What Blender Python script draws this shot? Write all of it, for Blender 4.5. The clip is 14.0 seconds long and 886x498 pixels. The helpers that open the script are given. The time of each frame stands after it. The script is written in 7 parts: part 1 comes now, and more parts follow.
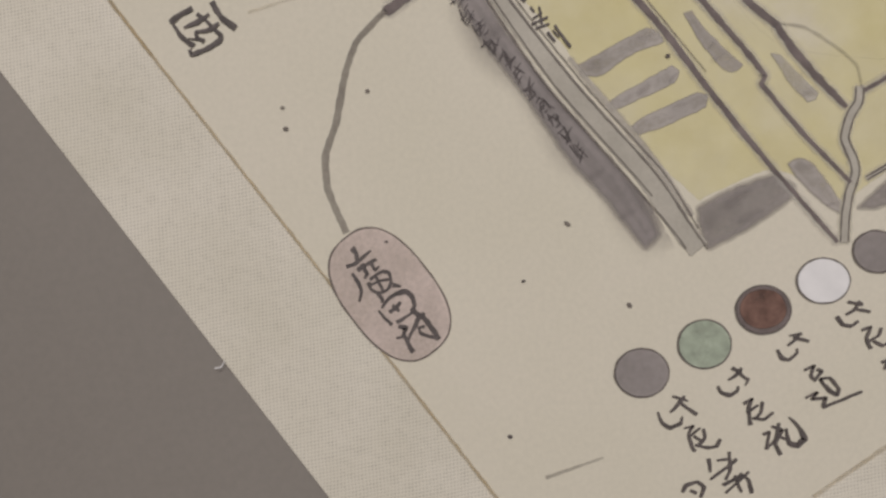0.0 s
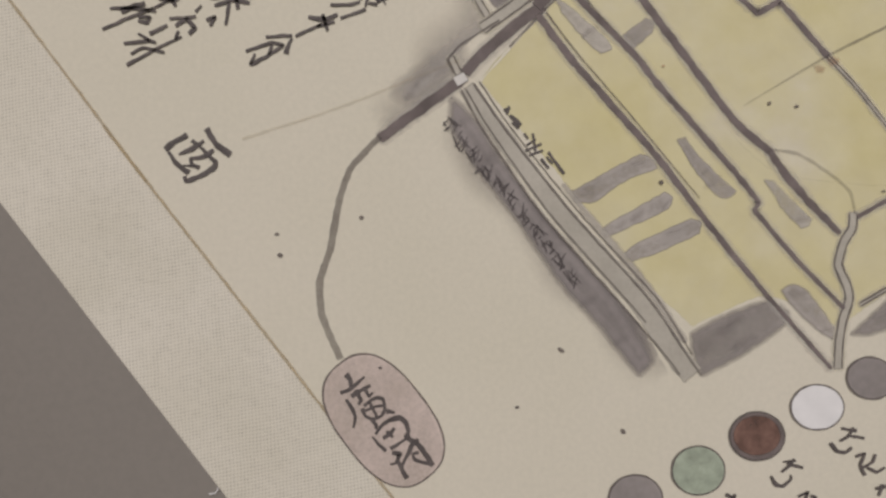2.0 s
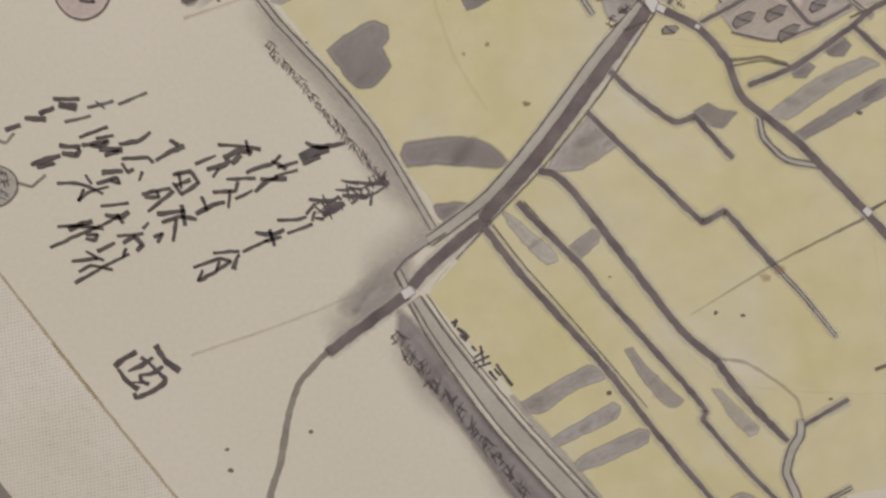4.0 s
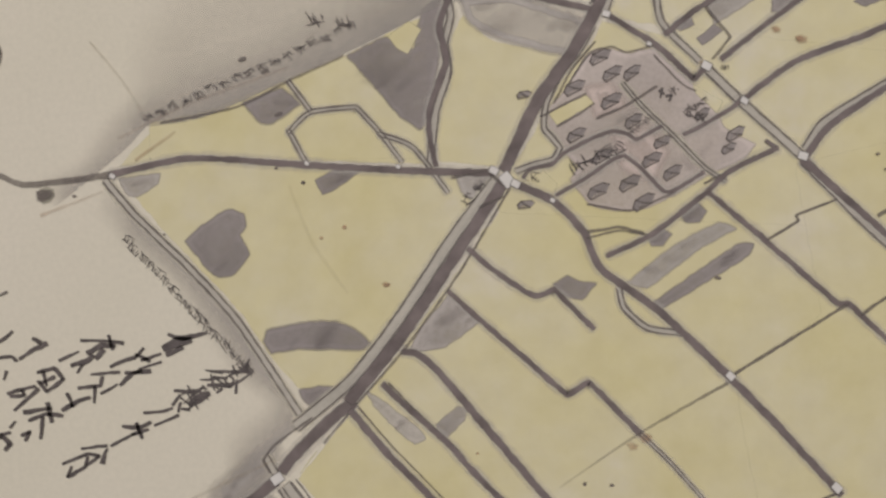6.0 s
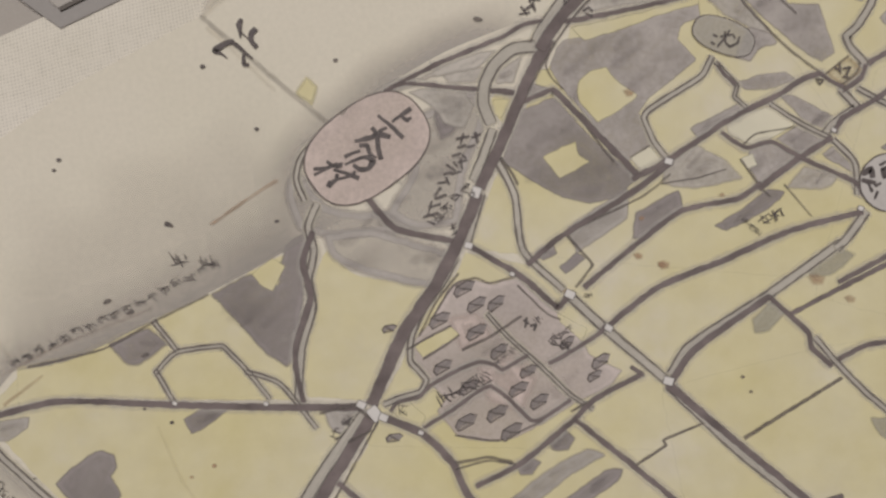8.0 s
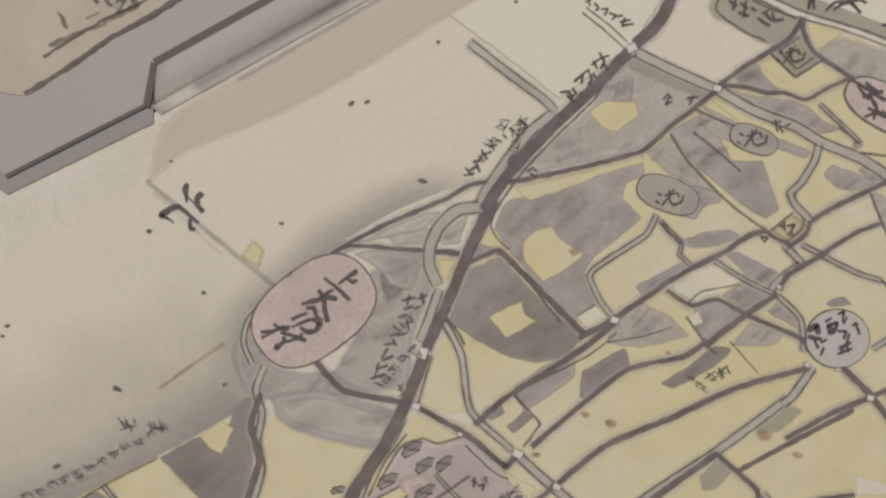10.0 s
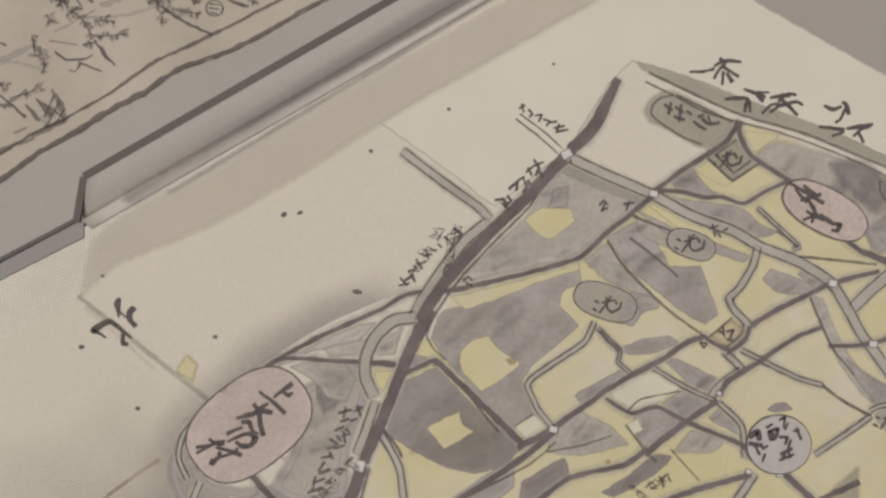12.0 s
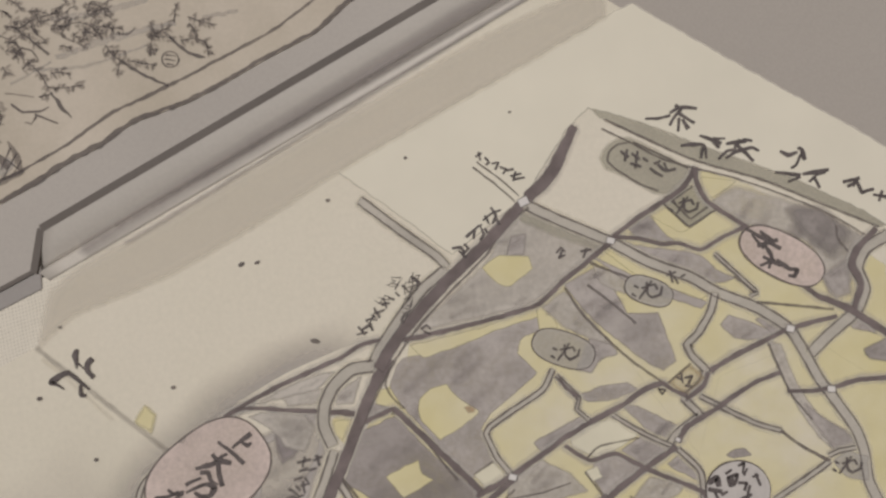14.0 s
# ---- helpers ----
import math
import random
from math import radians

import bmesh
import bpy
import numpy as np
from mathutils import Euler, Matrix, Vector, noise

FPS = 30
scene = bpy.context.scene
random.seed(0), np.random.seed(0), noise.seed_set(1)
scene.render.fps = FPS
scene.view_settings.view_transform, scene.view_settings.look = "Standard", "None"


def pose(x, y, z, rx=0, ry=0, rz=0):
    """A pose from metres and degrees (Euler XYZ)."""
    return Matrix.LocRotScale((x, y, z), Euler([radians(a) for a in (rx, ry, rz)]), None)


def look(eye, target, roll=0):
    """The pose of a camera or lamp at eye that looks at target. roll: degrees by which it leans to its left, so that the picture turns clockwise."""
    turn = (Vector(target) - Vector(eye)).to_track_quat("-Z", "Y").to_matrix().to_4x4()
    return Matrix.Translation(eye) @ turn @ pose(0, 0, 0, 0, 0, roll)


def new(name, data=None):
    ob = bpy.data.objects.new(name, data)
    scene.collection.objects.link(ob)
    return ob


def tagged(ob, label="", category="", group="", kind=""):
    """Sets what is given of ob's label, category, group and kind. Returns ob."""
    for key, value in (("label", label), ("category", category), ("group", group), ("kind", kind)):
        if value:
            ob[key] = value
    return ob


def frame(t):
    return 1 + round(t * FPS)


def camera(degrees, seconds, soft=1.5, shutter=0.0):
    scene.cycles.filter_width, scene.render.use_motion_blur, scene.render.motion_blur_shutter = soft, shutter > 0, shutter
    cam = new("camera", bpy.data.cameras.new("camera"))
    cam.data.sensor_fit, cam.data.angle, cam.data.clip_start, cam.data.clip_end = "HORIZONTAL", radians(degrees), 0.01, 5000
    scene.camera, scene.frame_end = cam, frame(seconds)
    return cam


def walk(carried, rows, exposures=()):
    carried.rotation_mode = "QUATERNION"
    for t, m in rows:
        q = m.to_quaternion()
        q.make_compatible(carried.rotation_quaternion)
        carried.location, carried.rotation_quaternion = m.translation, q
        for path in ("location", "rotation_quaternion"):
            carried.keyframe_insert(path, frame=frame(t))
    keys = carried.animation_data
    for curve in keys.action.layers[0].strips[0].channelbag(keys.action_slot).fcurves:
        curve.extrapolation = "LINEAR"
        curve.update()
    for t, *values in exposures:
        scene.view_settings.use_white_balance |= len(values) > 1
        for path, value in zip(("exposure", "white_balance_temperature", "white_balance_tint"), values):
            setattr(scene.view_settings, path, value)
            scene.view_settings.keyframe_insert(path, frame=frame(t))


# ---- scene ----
cam = camera(62.0, 14.0, soft=2.5)
# seconds, eye in metres, turn in degrees: a camera that slides over the sheet and looks straight down
PATH = [
    (0.0, 0.00000, 0.00000, 0.19572, -0.000, 0.000, -0.000),
    (0.5, 0.00082, 0.00275, 0.19588, -0.029, 0.137, 0.010),
    (1.0, 0.00132, 0.00762, 0.19597, -0.032, 0.137, 0.088),
    (1.5, 0.00177, 0.01757, 0.19598, 0.072, 0.125, 0.011),
    (2.0, 0.00214, 0.03283, 0.19617, 0.190, 0.149, 0.020),
    (2.5, 0.00290, 0.04987, 0.19658, 0.188, 0.197, -0.026),
    (3.0, 0.00422, 0.06685, 0.19685, 0.038, 0.230, -0.121),
    (3.2, 0.00553, 0.07188, 0.19667, -0.008, 0.222, -0.178),
    (5.3, 0.03829, 0.11867, 0.19725, 0.019, 0.107, -2.399),
    (5.5, 0.04091, 0.12334, 0.19723, -0.024, 0.089, -2.663),
    (6.0, 0.05453, 0.13733, 0.19728, -0.062, 0.066, -3.549),
    (6.5, 0.06956, 0.15271, 0.19759, -0.167, 0.037, -4.345),
    (7.0, 0.08031, 0.16912, 0.19779, -0.195, -0.014, -4.842),
    (7.5, 0.08817, 0.18417, 0.19790, -0.184, -0.071, -5.000),
    (8.0, 0.09424, 0.19743, 0.19798, -0.166, -0.151, -5.246),
    (8.5, 0.10098, 0.21042, 0.19822, -0.012, -0.071, -5.492),
    (8.7, 0.10338, 0.21551, 0.19811, 0.002, -0.069, -5.583),
    (10.8, 0.12012, 0.25013, 0.19883, -0.016, -0.025, -6.206),
    (11.0, 0.12260, 0.25339, 0.19866, -0.010, -0.081, -6.329),
    (11.5, 0.12755, 0.25999, 0.19632, 0.038, -0.160, -6.520),
    (12.0, 0.13326, 0.26602, 0.19641, -0.052, -0.100, -6.774),
    (12.5, 0.13764, 0.27027, 0.19639, -0.096, -0.104, -6.918),
    (13.0, 0.14113, 0.27365, 0.19642, -0.071, -0.067, -7.073),
    (13.5, 0.14432, 0.27533, 0.19651, 0.100, -0.175, -7.168),
    (14.0, 0.14565, 0.27659, 0.19659, 0.208, -0.183, -7.256),
]
walk(cam, [(t, pose(x, y, z, rx, ry, rz)) for t, x, y, z, rx, ry, rz in PATH])

# ---- world and light: a dim exhibition room under one added, unseen overhead lamp ----
world = bpy.data.worlds.new("room_air")
scene.world = world
world.use_nodes = True
world.node_tree.nodes["Background"].inputs[0].default_value = (1.0, 0.95, 0.9, 1)
world.node_tree.nodes["Background"].inputs[1].default_value = 0.05
scene.view_settings.exposure = 0.0
scene.cycles.transparent_max_bounces = 24


def area_lamp(name, eye, target, size, power, color):
    lamp = bpy.data.lights.new(name, "AREA")
    lamp.shape, lamp.size, lamp.energy, lamp.color = "SQUARE", size, power, color
    ob = new(name, lamp)
    ob.matrix_world = look(eye, target)
    return tagged(ob, "unseen key light assumed above the display table", "lamp", kind="structure")


area_lamp("assumed_key_lamp", (0.12, 0.55, 1.80), (0.1, 0.12, 0.0), 0.7, 26.5, (1.0, 0.985, 1.0))

from mathutils.geometry import delaunay_2d_cdt

MM = 0.001


# ---- materials ----
def tree(name):
    mat = bpy.data.materials.new(name)
    mat.use_nodes = True
    nodes, links = mat.node_tree.nodes, mat.node_tree.links
    return mat, nodes, links, nodes["Principled BSDF"]


def noise_node(nodes, links, scale, detail=4.0, rough=0.55, stretch=None):
    coord = nodes.new("ShaderNodeTexCoord")
    out = nodes.new("ShaderNodeTexNoise")
    out.inputs["Scale"].default_value, out.inputs["Detail"].default_value, out.inputs["Roughness"].default_value = scale, detail, rough
    if stretch:
        m = nodes.new("ShaderNodeMapping")
        m.inputs["Scale"].default_value = stretch
        links.new(coord.outputs["Object"], m.inputs[0])
        links.new(m.outputs[0], out.inputs["Vector"])
    else:
        links.new(coord.outputs["Object"], out.inputs["Vector"])
    return out


def ramp(nodes, links, source, stops):
    r = nodes.new("ShaderNodeValToRGB")
    r.color_ramp.elements[0].position, r.color_ramp.elements[0].color = stops[0][0], (*stops[0][1], 1)
    r.color_ramp.elements[1].position, r.color_ramp.elements[1].color = stops[-1][0], (*stops[-1][1], 1)
    for at, c in stops[1:-1]:
        r.color_ramp.elements.new(at).color = (*c, 1)
    links.new(source, r.inputs[0])
    return r.outputs[0]


def math_node(nodes, links, op, a, b, clamp=False):
    m = nodes.new("ShaderNodeMath")
    m.operation, m.use_clamp = op, clamp
    for n, v in enumerate((a, b)):
        if isinstance(v, (int, float)):
            m.inputs[n].default_value = v
        else:
            links.new(v, m.inputs[n])
    return m.outputs[0]


def blend(nodes, links, kind, factor, a, b):
    m = nodes.new("ShaderNodeMix")
    m.data_type, m.blend_type = "RGBA", kind
    if isinstance(factor, float):
        m.inputs[0].default_value = factor
    else:
        links.new(factor, m.inputs[0])
    for n, v in ((6, a), (7, b)):
        if isinstance(v, tuple):
            m.inputs[n].default_value = (*v, 1)
        else:
            links.new(v, m.inputs[n])
    return m.outputs[2]


def bump(nodes, links, shader, height, strength, distance):
    b = nodes.new("ShaderNodeBump")
    b.inputs["Strength"].default_value, b.inputs["Distance"].default_value = strength, distance
    links.new(height, b.inputs["Height"])
    links.new(b.outputs[0], shader.inputs["Normal"])


def scaled(c, k):
    return tuple(v * k for v in c)


def surface(name, color, spread=0.08, big=12.0, fine=900.0, rough=0.85, relief=0.15, depth=0.0001, tint=None):
    """A matt surface with blotches of some centimetres and a fine grain."""
    mat, nodes, links, shader = tree(name)
    blotch = noise_node(nodes, links, big, 5.0)
    base = ramp(nodes, links, blotch.outputs[0], [(0.3, scaled(color, 1 - spread)), (0.7, tint or scaled(color, 1 + spread))])
    grain = noise_node(nodes, links, fine, 3.0, 0.6)
    speck = ramp(nodes, links, grain.outputs[0], [(0.3, (0.965, 0.965, 0.965)), (0.7, (1.03, 1.03, 1.03))])
    links.new(blend(nodes, links, "MULTIPLY", 1.0, base, speck), shader.inputs["Base Color"])
    shader.inputs["Roughness"].default_value = rough
    shader.inputs["Specular IOR Level"].default_value = 0.25
    bump(nodes, links, shader, grain.outputs[0], relief, depth)
    return mat


def linen(name, color, turn):
    """Plain weave: warp and weft threads 1.25 mm apart, over and under by turns."""
    mat, nodes, links, shader = tree(name)
    coord = nodes.new("ShaderNodeTexCoord")
    wob = noise_node(nodes, links, 60.0, 2.0)
    m = nodes.new("ShaderNodeMapping")
    m.inputs["Rotation"].default_value = (0, 0, radians(turn))
    links.new(coord.outputs["Object"], m.inputs[0])
    shift = nodes.new("ShaderNodeVectorMath")
    shift.operation = "MULTIPLY_ADD"
    shift.inputs[1].default_value = (0.0012, 0.0012, 0)
    links.new(wob.outputs["Color"], shift.inputs[0])
    links.new(m.outputs[0], shift.inputs[2])
    split = nodes.new("ShaderNodeSeparateXYZ")
    links.new(shift.outputs[0], split.inputs[0])
    k = math.pi / 0.00062
    sx = math_node(nodes, links, "SINE", math_node(nodes, links, "MULTIPLY", split.outputs[0], k), 0)
    sy = math_node(nodes, links, "SINE", math_node(nodes, links, "MULTIPLY", split.outputs[1], k * 0.86), 0)
    weave = math_node(nodes, links, "MULTIPLY_ADD", math_node(nodes, links, "MULTIPLY", sx, sy), 0.5)
    weave.node.inputs[2].default_value = 0.5
    slub = noise_node(nodes, links, 420.0, 3.0, 0.6)
    height = math_node(nodes, links, "ADD", weave, math_node(nodes, links, "MULTIPLY", slub.outputs[0], 1.0))
    thread = ramp(nodes, links, height, [(0.3, scaled(color, 0.74)), (0.8, color), (1.4, scaled(color, 1.06))])
    patch = noise_node(nodes, links, 28.0, 3.0)
    tone = ramp(nodes, links, patch.outputs[0], [(0.3, (0.93, 0.92, 0.9)), (0.7, (1.04, 1.03, 1.04))])
    links.new(blend(nodes, links, "MULTIPLY", 1.0, thread, tone), shader.inputs["Base Color"])
    shader.inputs["Roughness"].default_value = 0.9
    shader.inputs["Specular IOR Level"].default_value = 0.2
    bump(nodes, links, shader, height, 0.5, 0.0003)
    return mat


def pigment(name, color, cover, spread=0.15, mottle=0.25, big=90.0, fine=900.0, rough=0.8):
    """Ink or water colour on the paper: it thins out by the stroke's own 'ink' amount and by a mottle."""
    mat, nodes, links, shader = tree(name)
    blotch = noise_node(nodes, links, big, 4.0)
    links.new(ramp(nodes, links, blotch.outputs[0], [(0.3, scaled(color, 1 - spread)), (0.7, scaled(color, 1 + spread))]), shader.inputs["Base Color"])
    shader.inputs["Roughness"].default_value = rough
    shader.inputs["Specular IOR Level"].default_value = 0.2
    ink = nodes.new("ShaderNodeAttribute")
    ink.attribute_name = "ink"
    pool = noise_node(nodes, links, big * 0.6, 4.0, 0.6)
    grain = noise_node(nodes, links, fine, 2.0)
    both = math_node(nodes, links, "ADD", math_node(nodes, links, "MULTIPLY", pool.outputs[0], 1.4), math_node(nodes, links, "MULTIPLY", grain.outputs[0], 0.6))
    thin = math_node(nodes, links, "MULTIPLY_ADD", both, mottle * 2)
    thin.node.inputs[2].default_value = cover - mottle * 2
    links.new(math_node(nodes, links, "MULTIPLY", ink.outputs["Fac"], thin, True), shader.inputs["Alpha"])
    return mat


def field_colour():
    """Yellow water colour, full in places and worn back to a cream in others."""
    mat, nodes, links, shader = tree("yellow_field_colour")
    wide = noise_node(nodes, links, 24.0, 5.0, 0.6)
    tone = ramp(nodes, links, wide.outputs[0], [(0.3, (0.592, 0.517, 0.275)), (0.47, (0.612, 0.540, 0.325)), (0.58, (0.615, 0.548, 0.36)), (0.7, (0.632, 0.568, 0.44))])
    near = noise_node(nodes, links, 110.0, 4.0, 0.6)
    stain = ramp(nodes, links, near.outputs[0], [(0.3, (0.95, 0.94, 0.92)), (0.7, (1.03, 1.03, 1.04))])
    links.new(blend(nodes, links, "MULTIPLY", 1.0, tone, stain), shader.inputs["Base Color"])
    shader.inputs["Roughness"].default_value = 0.85
    shader.inputs["Specular IOR Level"].default_value = 0.2
    ink = nodes.new("ShaderNodeAttribute")
    ink.attribute_name = "ink"
    links.new(math_node(nodes, links, "MULTIPLY", ink.outputs["Fac"], 1.3, True), shader.inputs["Alpha"])
    return mat


PAPER = surface("mulberry_paper", (0.655, 0.592, 0.470), 0.05, 16.0, 700.0, 0.85, 0.12, 0.00008, tint=(0.655, 0.588, 0.480))
LINEN = linen("linen_mount", (0.64, 0.585, 0.49), 38.0)
TABLE = surface("grey_table_laminate", (0.235, 0.205, 0.178), 0.05, 6.0, 500.0, 0.6, 0.05)
MAT = surface("light_grey_display_cloth", (0.378, 0.335, 0.292), 0.04, 6.0, 1300.0, 0.9, 0.2)
BOARD = surface("grey_backing_board", (0.400, 0.358, 0.315), 0.06, 9.0, 900.0, 0.75, 0.08)
LIP = surface("pale_acrylic_lip", (0.53, 0.478, 0.412), 0.03, 20.0, 900.0, 0.5, 0.02)
BOARD_SHADOW = surface("board_shadow_grey", (0.31, 0.28, 0.255), 0.06, 9.0, 900.0, 0.8, 0.08)
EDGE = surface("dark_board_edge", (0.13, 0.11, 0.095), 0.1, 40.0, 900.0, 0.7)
OLD_PAPER = surface("aged_print_paper", (0.485, 0.415, 0.325), 0.10, 45.0, 900.0, tint=(0.525, 0.452, 0.365))
WALL = surface("room_plaster", (0.6, 0.57, 0.53), 0.05, 2.0, 200.0)
FLOOR = surface("room_carpet", (0.18, 0.16, 0.15), 0.1, 3.0, 300.0)
ACRYLIC = surface("satin_grey_acrylic", (0.43, 0.388, 0.338), 0.03, 20.0, 900.0, 0.6, 0.02)
YELLOW = field_colour()
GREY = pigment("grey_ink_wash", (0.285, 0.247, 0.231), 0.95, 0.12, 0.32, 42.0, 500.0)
PALE_GREY = pigment("thin_grey_wash", (0.43, 0.385, 0.345), 0.90, 0.1, 0.34, 36.0, 500.0)
CANAL = pigment("canal_grey_wash", (0.455, 0.41, 0.345), 0.95, 0.1, 0.18, 60.0)
ROAD = pigment("brown_black_road_colour", (0.170, 0.136, 0.127), 0.98, 0.28, 0.2, 120.0)
SLIM = pigment("thin_ink_line", (0.160, 0.132, 0.118), 0.70, 0.15, 0.24, 260.0)
INK = pigment("black_brush_ink", (0.106, 0.087, 0.081), 1.0, 0.3, 0.14, 300.0, rough=0.6)
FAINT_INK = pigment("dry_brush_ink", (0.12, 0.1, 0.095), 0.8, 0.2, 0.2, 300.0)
PINK = pigment("pink_village_wash", (0.600, 0.487, 0.428), 0.88, 0.07, 0.42, 60.0)
TOWN = pigment("mauve_town_wash", (0.535, 0.455, 0.41), 0.95, 0.16, 0.28, 40.0)
BRIDGE = pigment("off_white_bridge_colour", (0.63, 0.585, 0.54), 1.2, 0.05, 0.08, 200.0)
GREEN = pigment("green_legend_colour", (0.345, 0.375, 0.288), 1.1, 0.2, 0.3, 250.0)
BROWN = pigment("red_brown_legend_colour", (0.185, 0.104, 0.080), 0.95, 0.35, 0.3, 220.0)
WHITE = pigment("white_body_colour", (0.74, 0.70, 0.68), 1.2, 0.05, 0.08, 200.0)
POND = pigment("pond_wash", (0.46, 0.42, 0.37), 0.7, 0.08, 0.3, 60.0)
CREASE = pigment("yellowed_crease", (0.46, 0.36, 0.22), 0.55, 0.15, 0.25, 200.0)
RUST = pigment("rusty_stain", (0.42, 0.27, 0.17), 0.5, 0.15, 0.25, 200.0)
PALE_PAPER = pigment("pale_pasted_paper", (0.662, 0.604, 0.487), 1.5, 0.03, 0.08, 40.0)
MARGIN = pigment("lilac_grey_margin", (0.56, 0.51, 0.45), 0.6, 0.06, 0.3, 90.0)
WASH = pigment("lavender_grey_wash", (0.392, 0.346, 0.312), 0.95, 0.16, 0.55, 62.0, 600.0)
MIST = pigment("thin_lavender_wash", (0.480, 0.430, 0.372), 0.88, 0.12, 0.55, 50.0, 600.0)
DEEP = pigment("dark_grey_wash", (0.292, 0.255, 0.232), 0.95, 0.16, 0.46, 55.0, 600.0)
SHRINE = pigment("pale_shrine_wash", (0.50, 0.455, 0.415), 1.1, 0.08, 0.2, 60.0)
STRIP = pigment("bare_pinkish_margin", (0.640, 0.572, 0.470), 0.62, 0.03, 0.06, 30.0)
CREAM = pigment("worn_cream_colour", (0.64, 0.585, 0.445), 1.1, 0.05, 0.15, 60.0)
OLIVE = pigment("olive_grey_wash", (0.42, 0.385, 0.30), 0.72, 0.1, 0.3, 50.0)


# ---- shapes ----
def part(name, bm, material, parent, label=""):
    mesh = bpy.data.meshes.new(name)
    bm.to_mesh(mesh)
    bm.free()
    mesh.materials.append(material)
    ob = new(name, mesh)
    ob.parent = parent
    return tagged(ob, label)


def thing(name, label, category, group="", kind=""):
    return tagged(new(name), label, category, group, kind)


def slab(corners, z0, z1, bevel=0.0):
    """An upright prism over a polygon in millimetres, its top at z1 and its foot at z0."""
    bm = bmesh.new()
    low = [bm.verts.new((x * MM, y * MM, z0 * MM)) for x, y in corners]
    face = bm.faces.new(low)
    if face.normal.z > 0 or sum(a[0] * b[1] - b[0] * a[1] for a, b in zip(corners, corners[1:] + corners[:1])) > 0:
        face.normal_flip()
    top = bmesh.ops.extrude_face_region(bm, geom=[face])
    for v in [g for g in top["geom"] if isinstance(g, bmesh.types.BMVert)]:
        v.co.z = z1 * MM
    bmesh.ops.recalc_face_normals(bm, faces=bm.faces)
    if bevel:
        edges = [e for e in bm.edges if all(abs(v.co.z - z1 * MM) < 1e-7 for v in e.verts)]
        bmesh.ops.bevel(bm, geom=edges, offset=bevel * MM, segments=3, profile=0.5, affect="EDGES")
    return bm


def box(x0, y0, z0, x1, y1, z1, bevel=0.0):
    return slab([(x0, y0), (x1, y0), (x1, y1), (x0, y1)], z0, z1, bevel)


def bend(a, b, c):
    """How far a line may round its corner at b: not at all where it turns sharply."""
    p, q = (b - a), (c - b)
    if p.length < 1e-6 or q.length < 1e-6:
        return 1.0
    return 1.0 if p.normalized().dot(q.normalized()) > 0.62 else 0.12


def glide(points, step=1.0, closed=False):
    """A smooth line through points (millimetres), with a vertex about every step."""
    p = [Vector(q) for q in points]
    if len(p) < 3 and not closed:
        n = max(2, int((p[-1] - p[0]).length / step))
        return [p[0].lerp(p[-1], k / n) for k in range(n + 1)]
    ends = [p[-1]] + p + [p[0], p[1]] if closed else [p[0] * 2 - p[1]] + p + [p[-1] * 2 - p[-2]]
    out = []
    for a, b, c, d in zip(ends, ends[1:], ends[2:], ends[3:]):
        n = max(1, int((c - b).length / step))
        for k in range(n):
            s = k / n
            m0, m1 = (c - a) * 0.36 * bend(a, b, c), (d - b) * 0.36 * bend(b, c, d)
            longest = (c - b).length
            m0, m1 = m0 * min(1, longest / (m0.length + 1e-9)), m1 * min(1, longest / (m1.length + 1e-9))
            out.append(b * (2 * s**3 - 3 * s**2 + 1) + m0 * (s**3 - 2 * s**2 + s) + c * (3 * s**2 - 2 * s**3) + m1 * (s**3 - s**2))
    if not closed:
        out.append(p[-1])
    return out


def sides(line, closed=False):
    out = []
    for k in range(len(line)):
        a = line[k - 1] if k or closed else line[0]
        b = line[(k + 1) % len(line)] if k + 1 < len(line) or closed else line[-1]
        d = (b - a).normalized()
        out.append(Vector((-d.y, d.x)))
    return out


LEVEL = {"ground": 0.006, "wash": 0.030, "line": 0.370, "mark": 0.470, "text": 0.590}
STEP = {"ground": 0.0012, "wash": 0.0006, "line": 0.0004, "mark": 0.0006, "text": 0.0}


def level(kind):
    """The next free height of a layer of paint, a hair over the last (millimetres)."""
    LEVEL[kind] += STEP[kind]
    return LEVEL[kind]


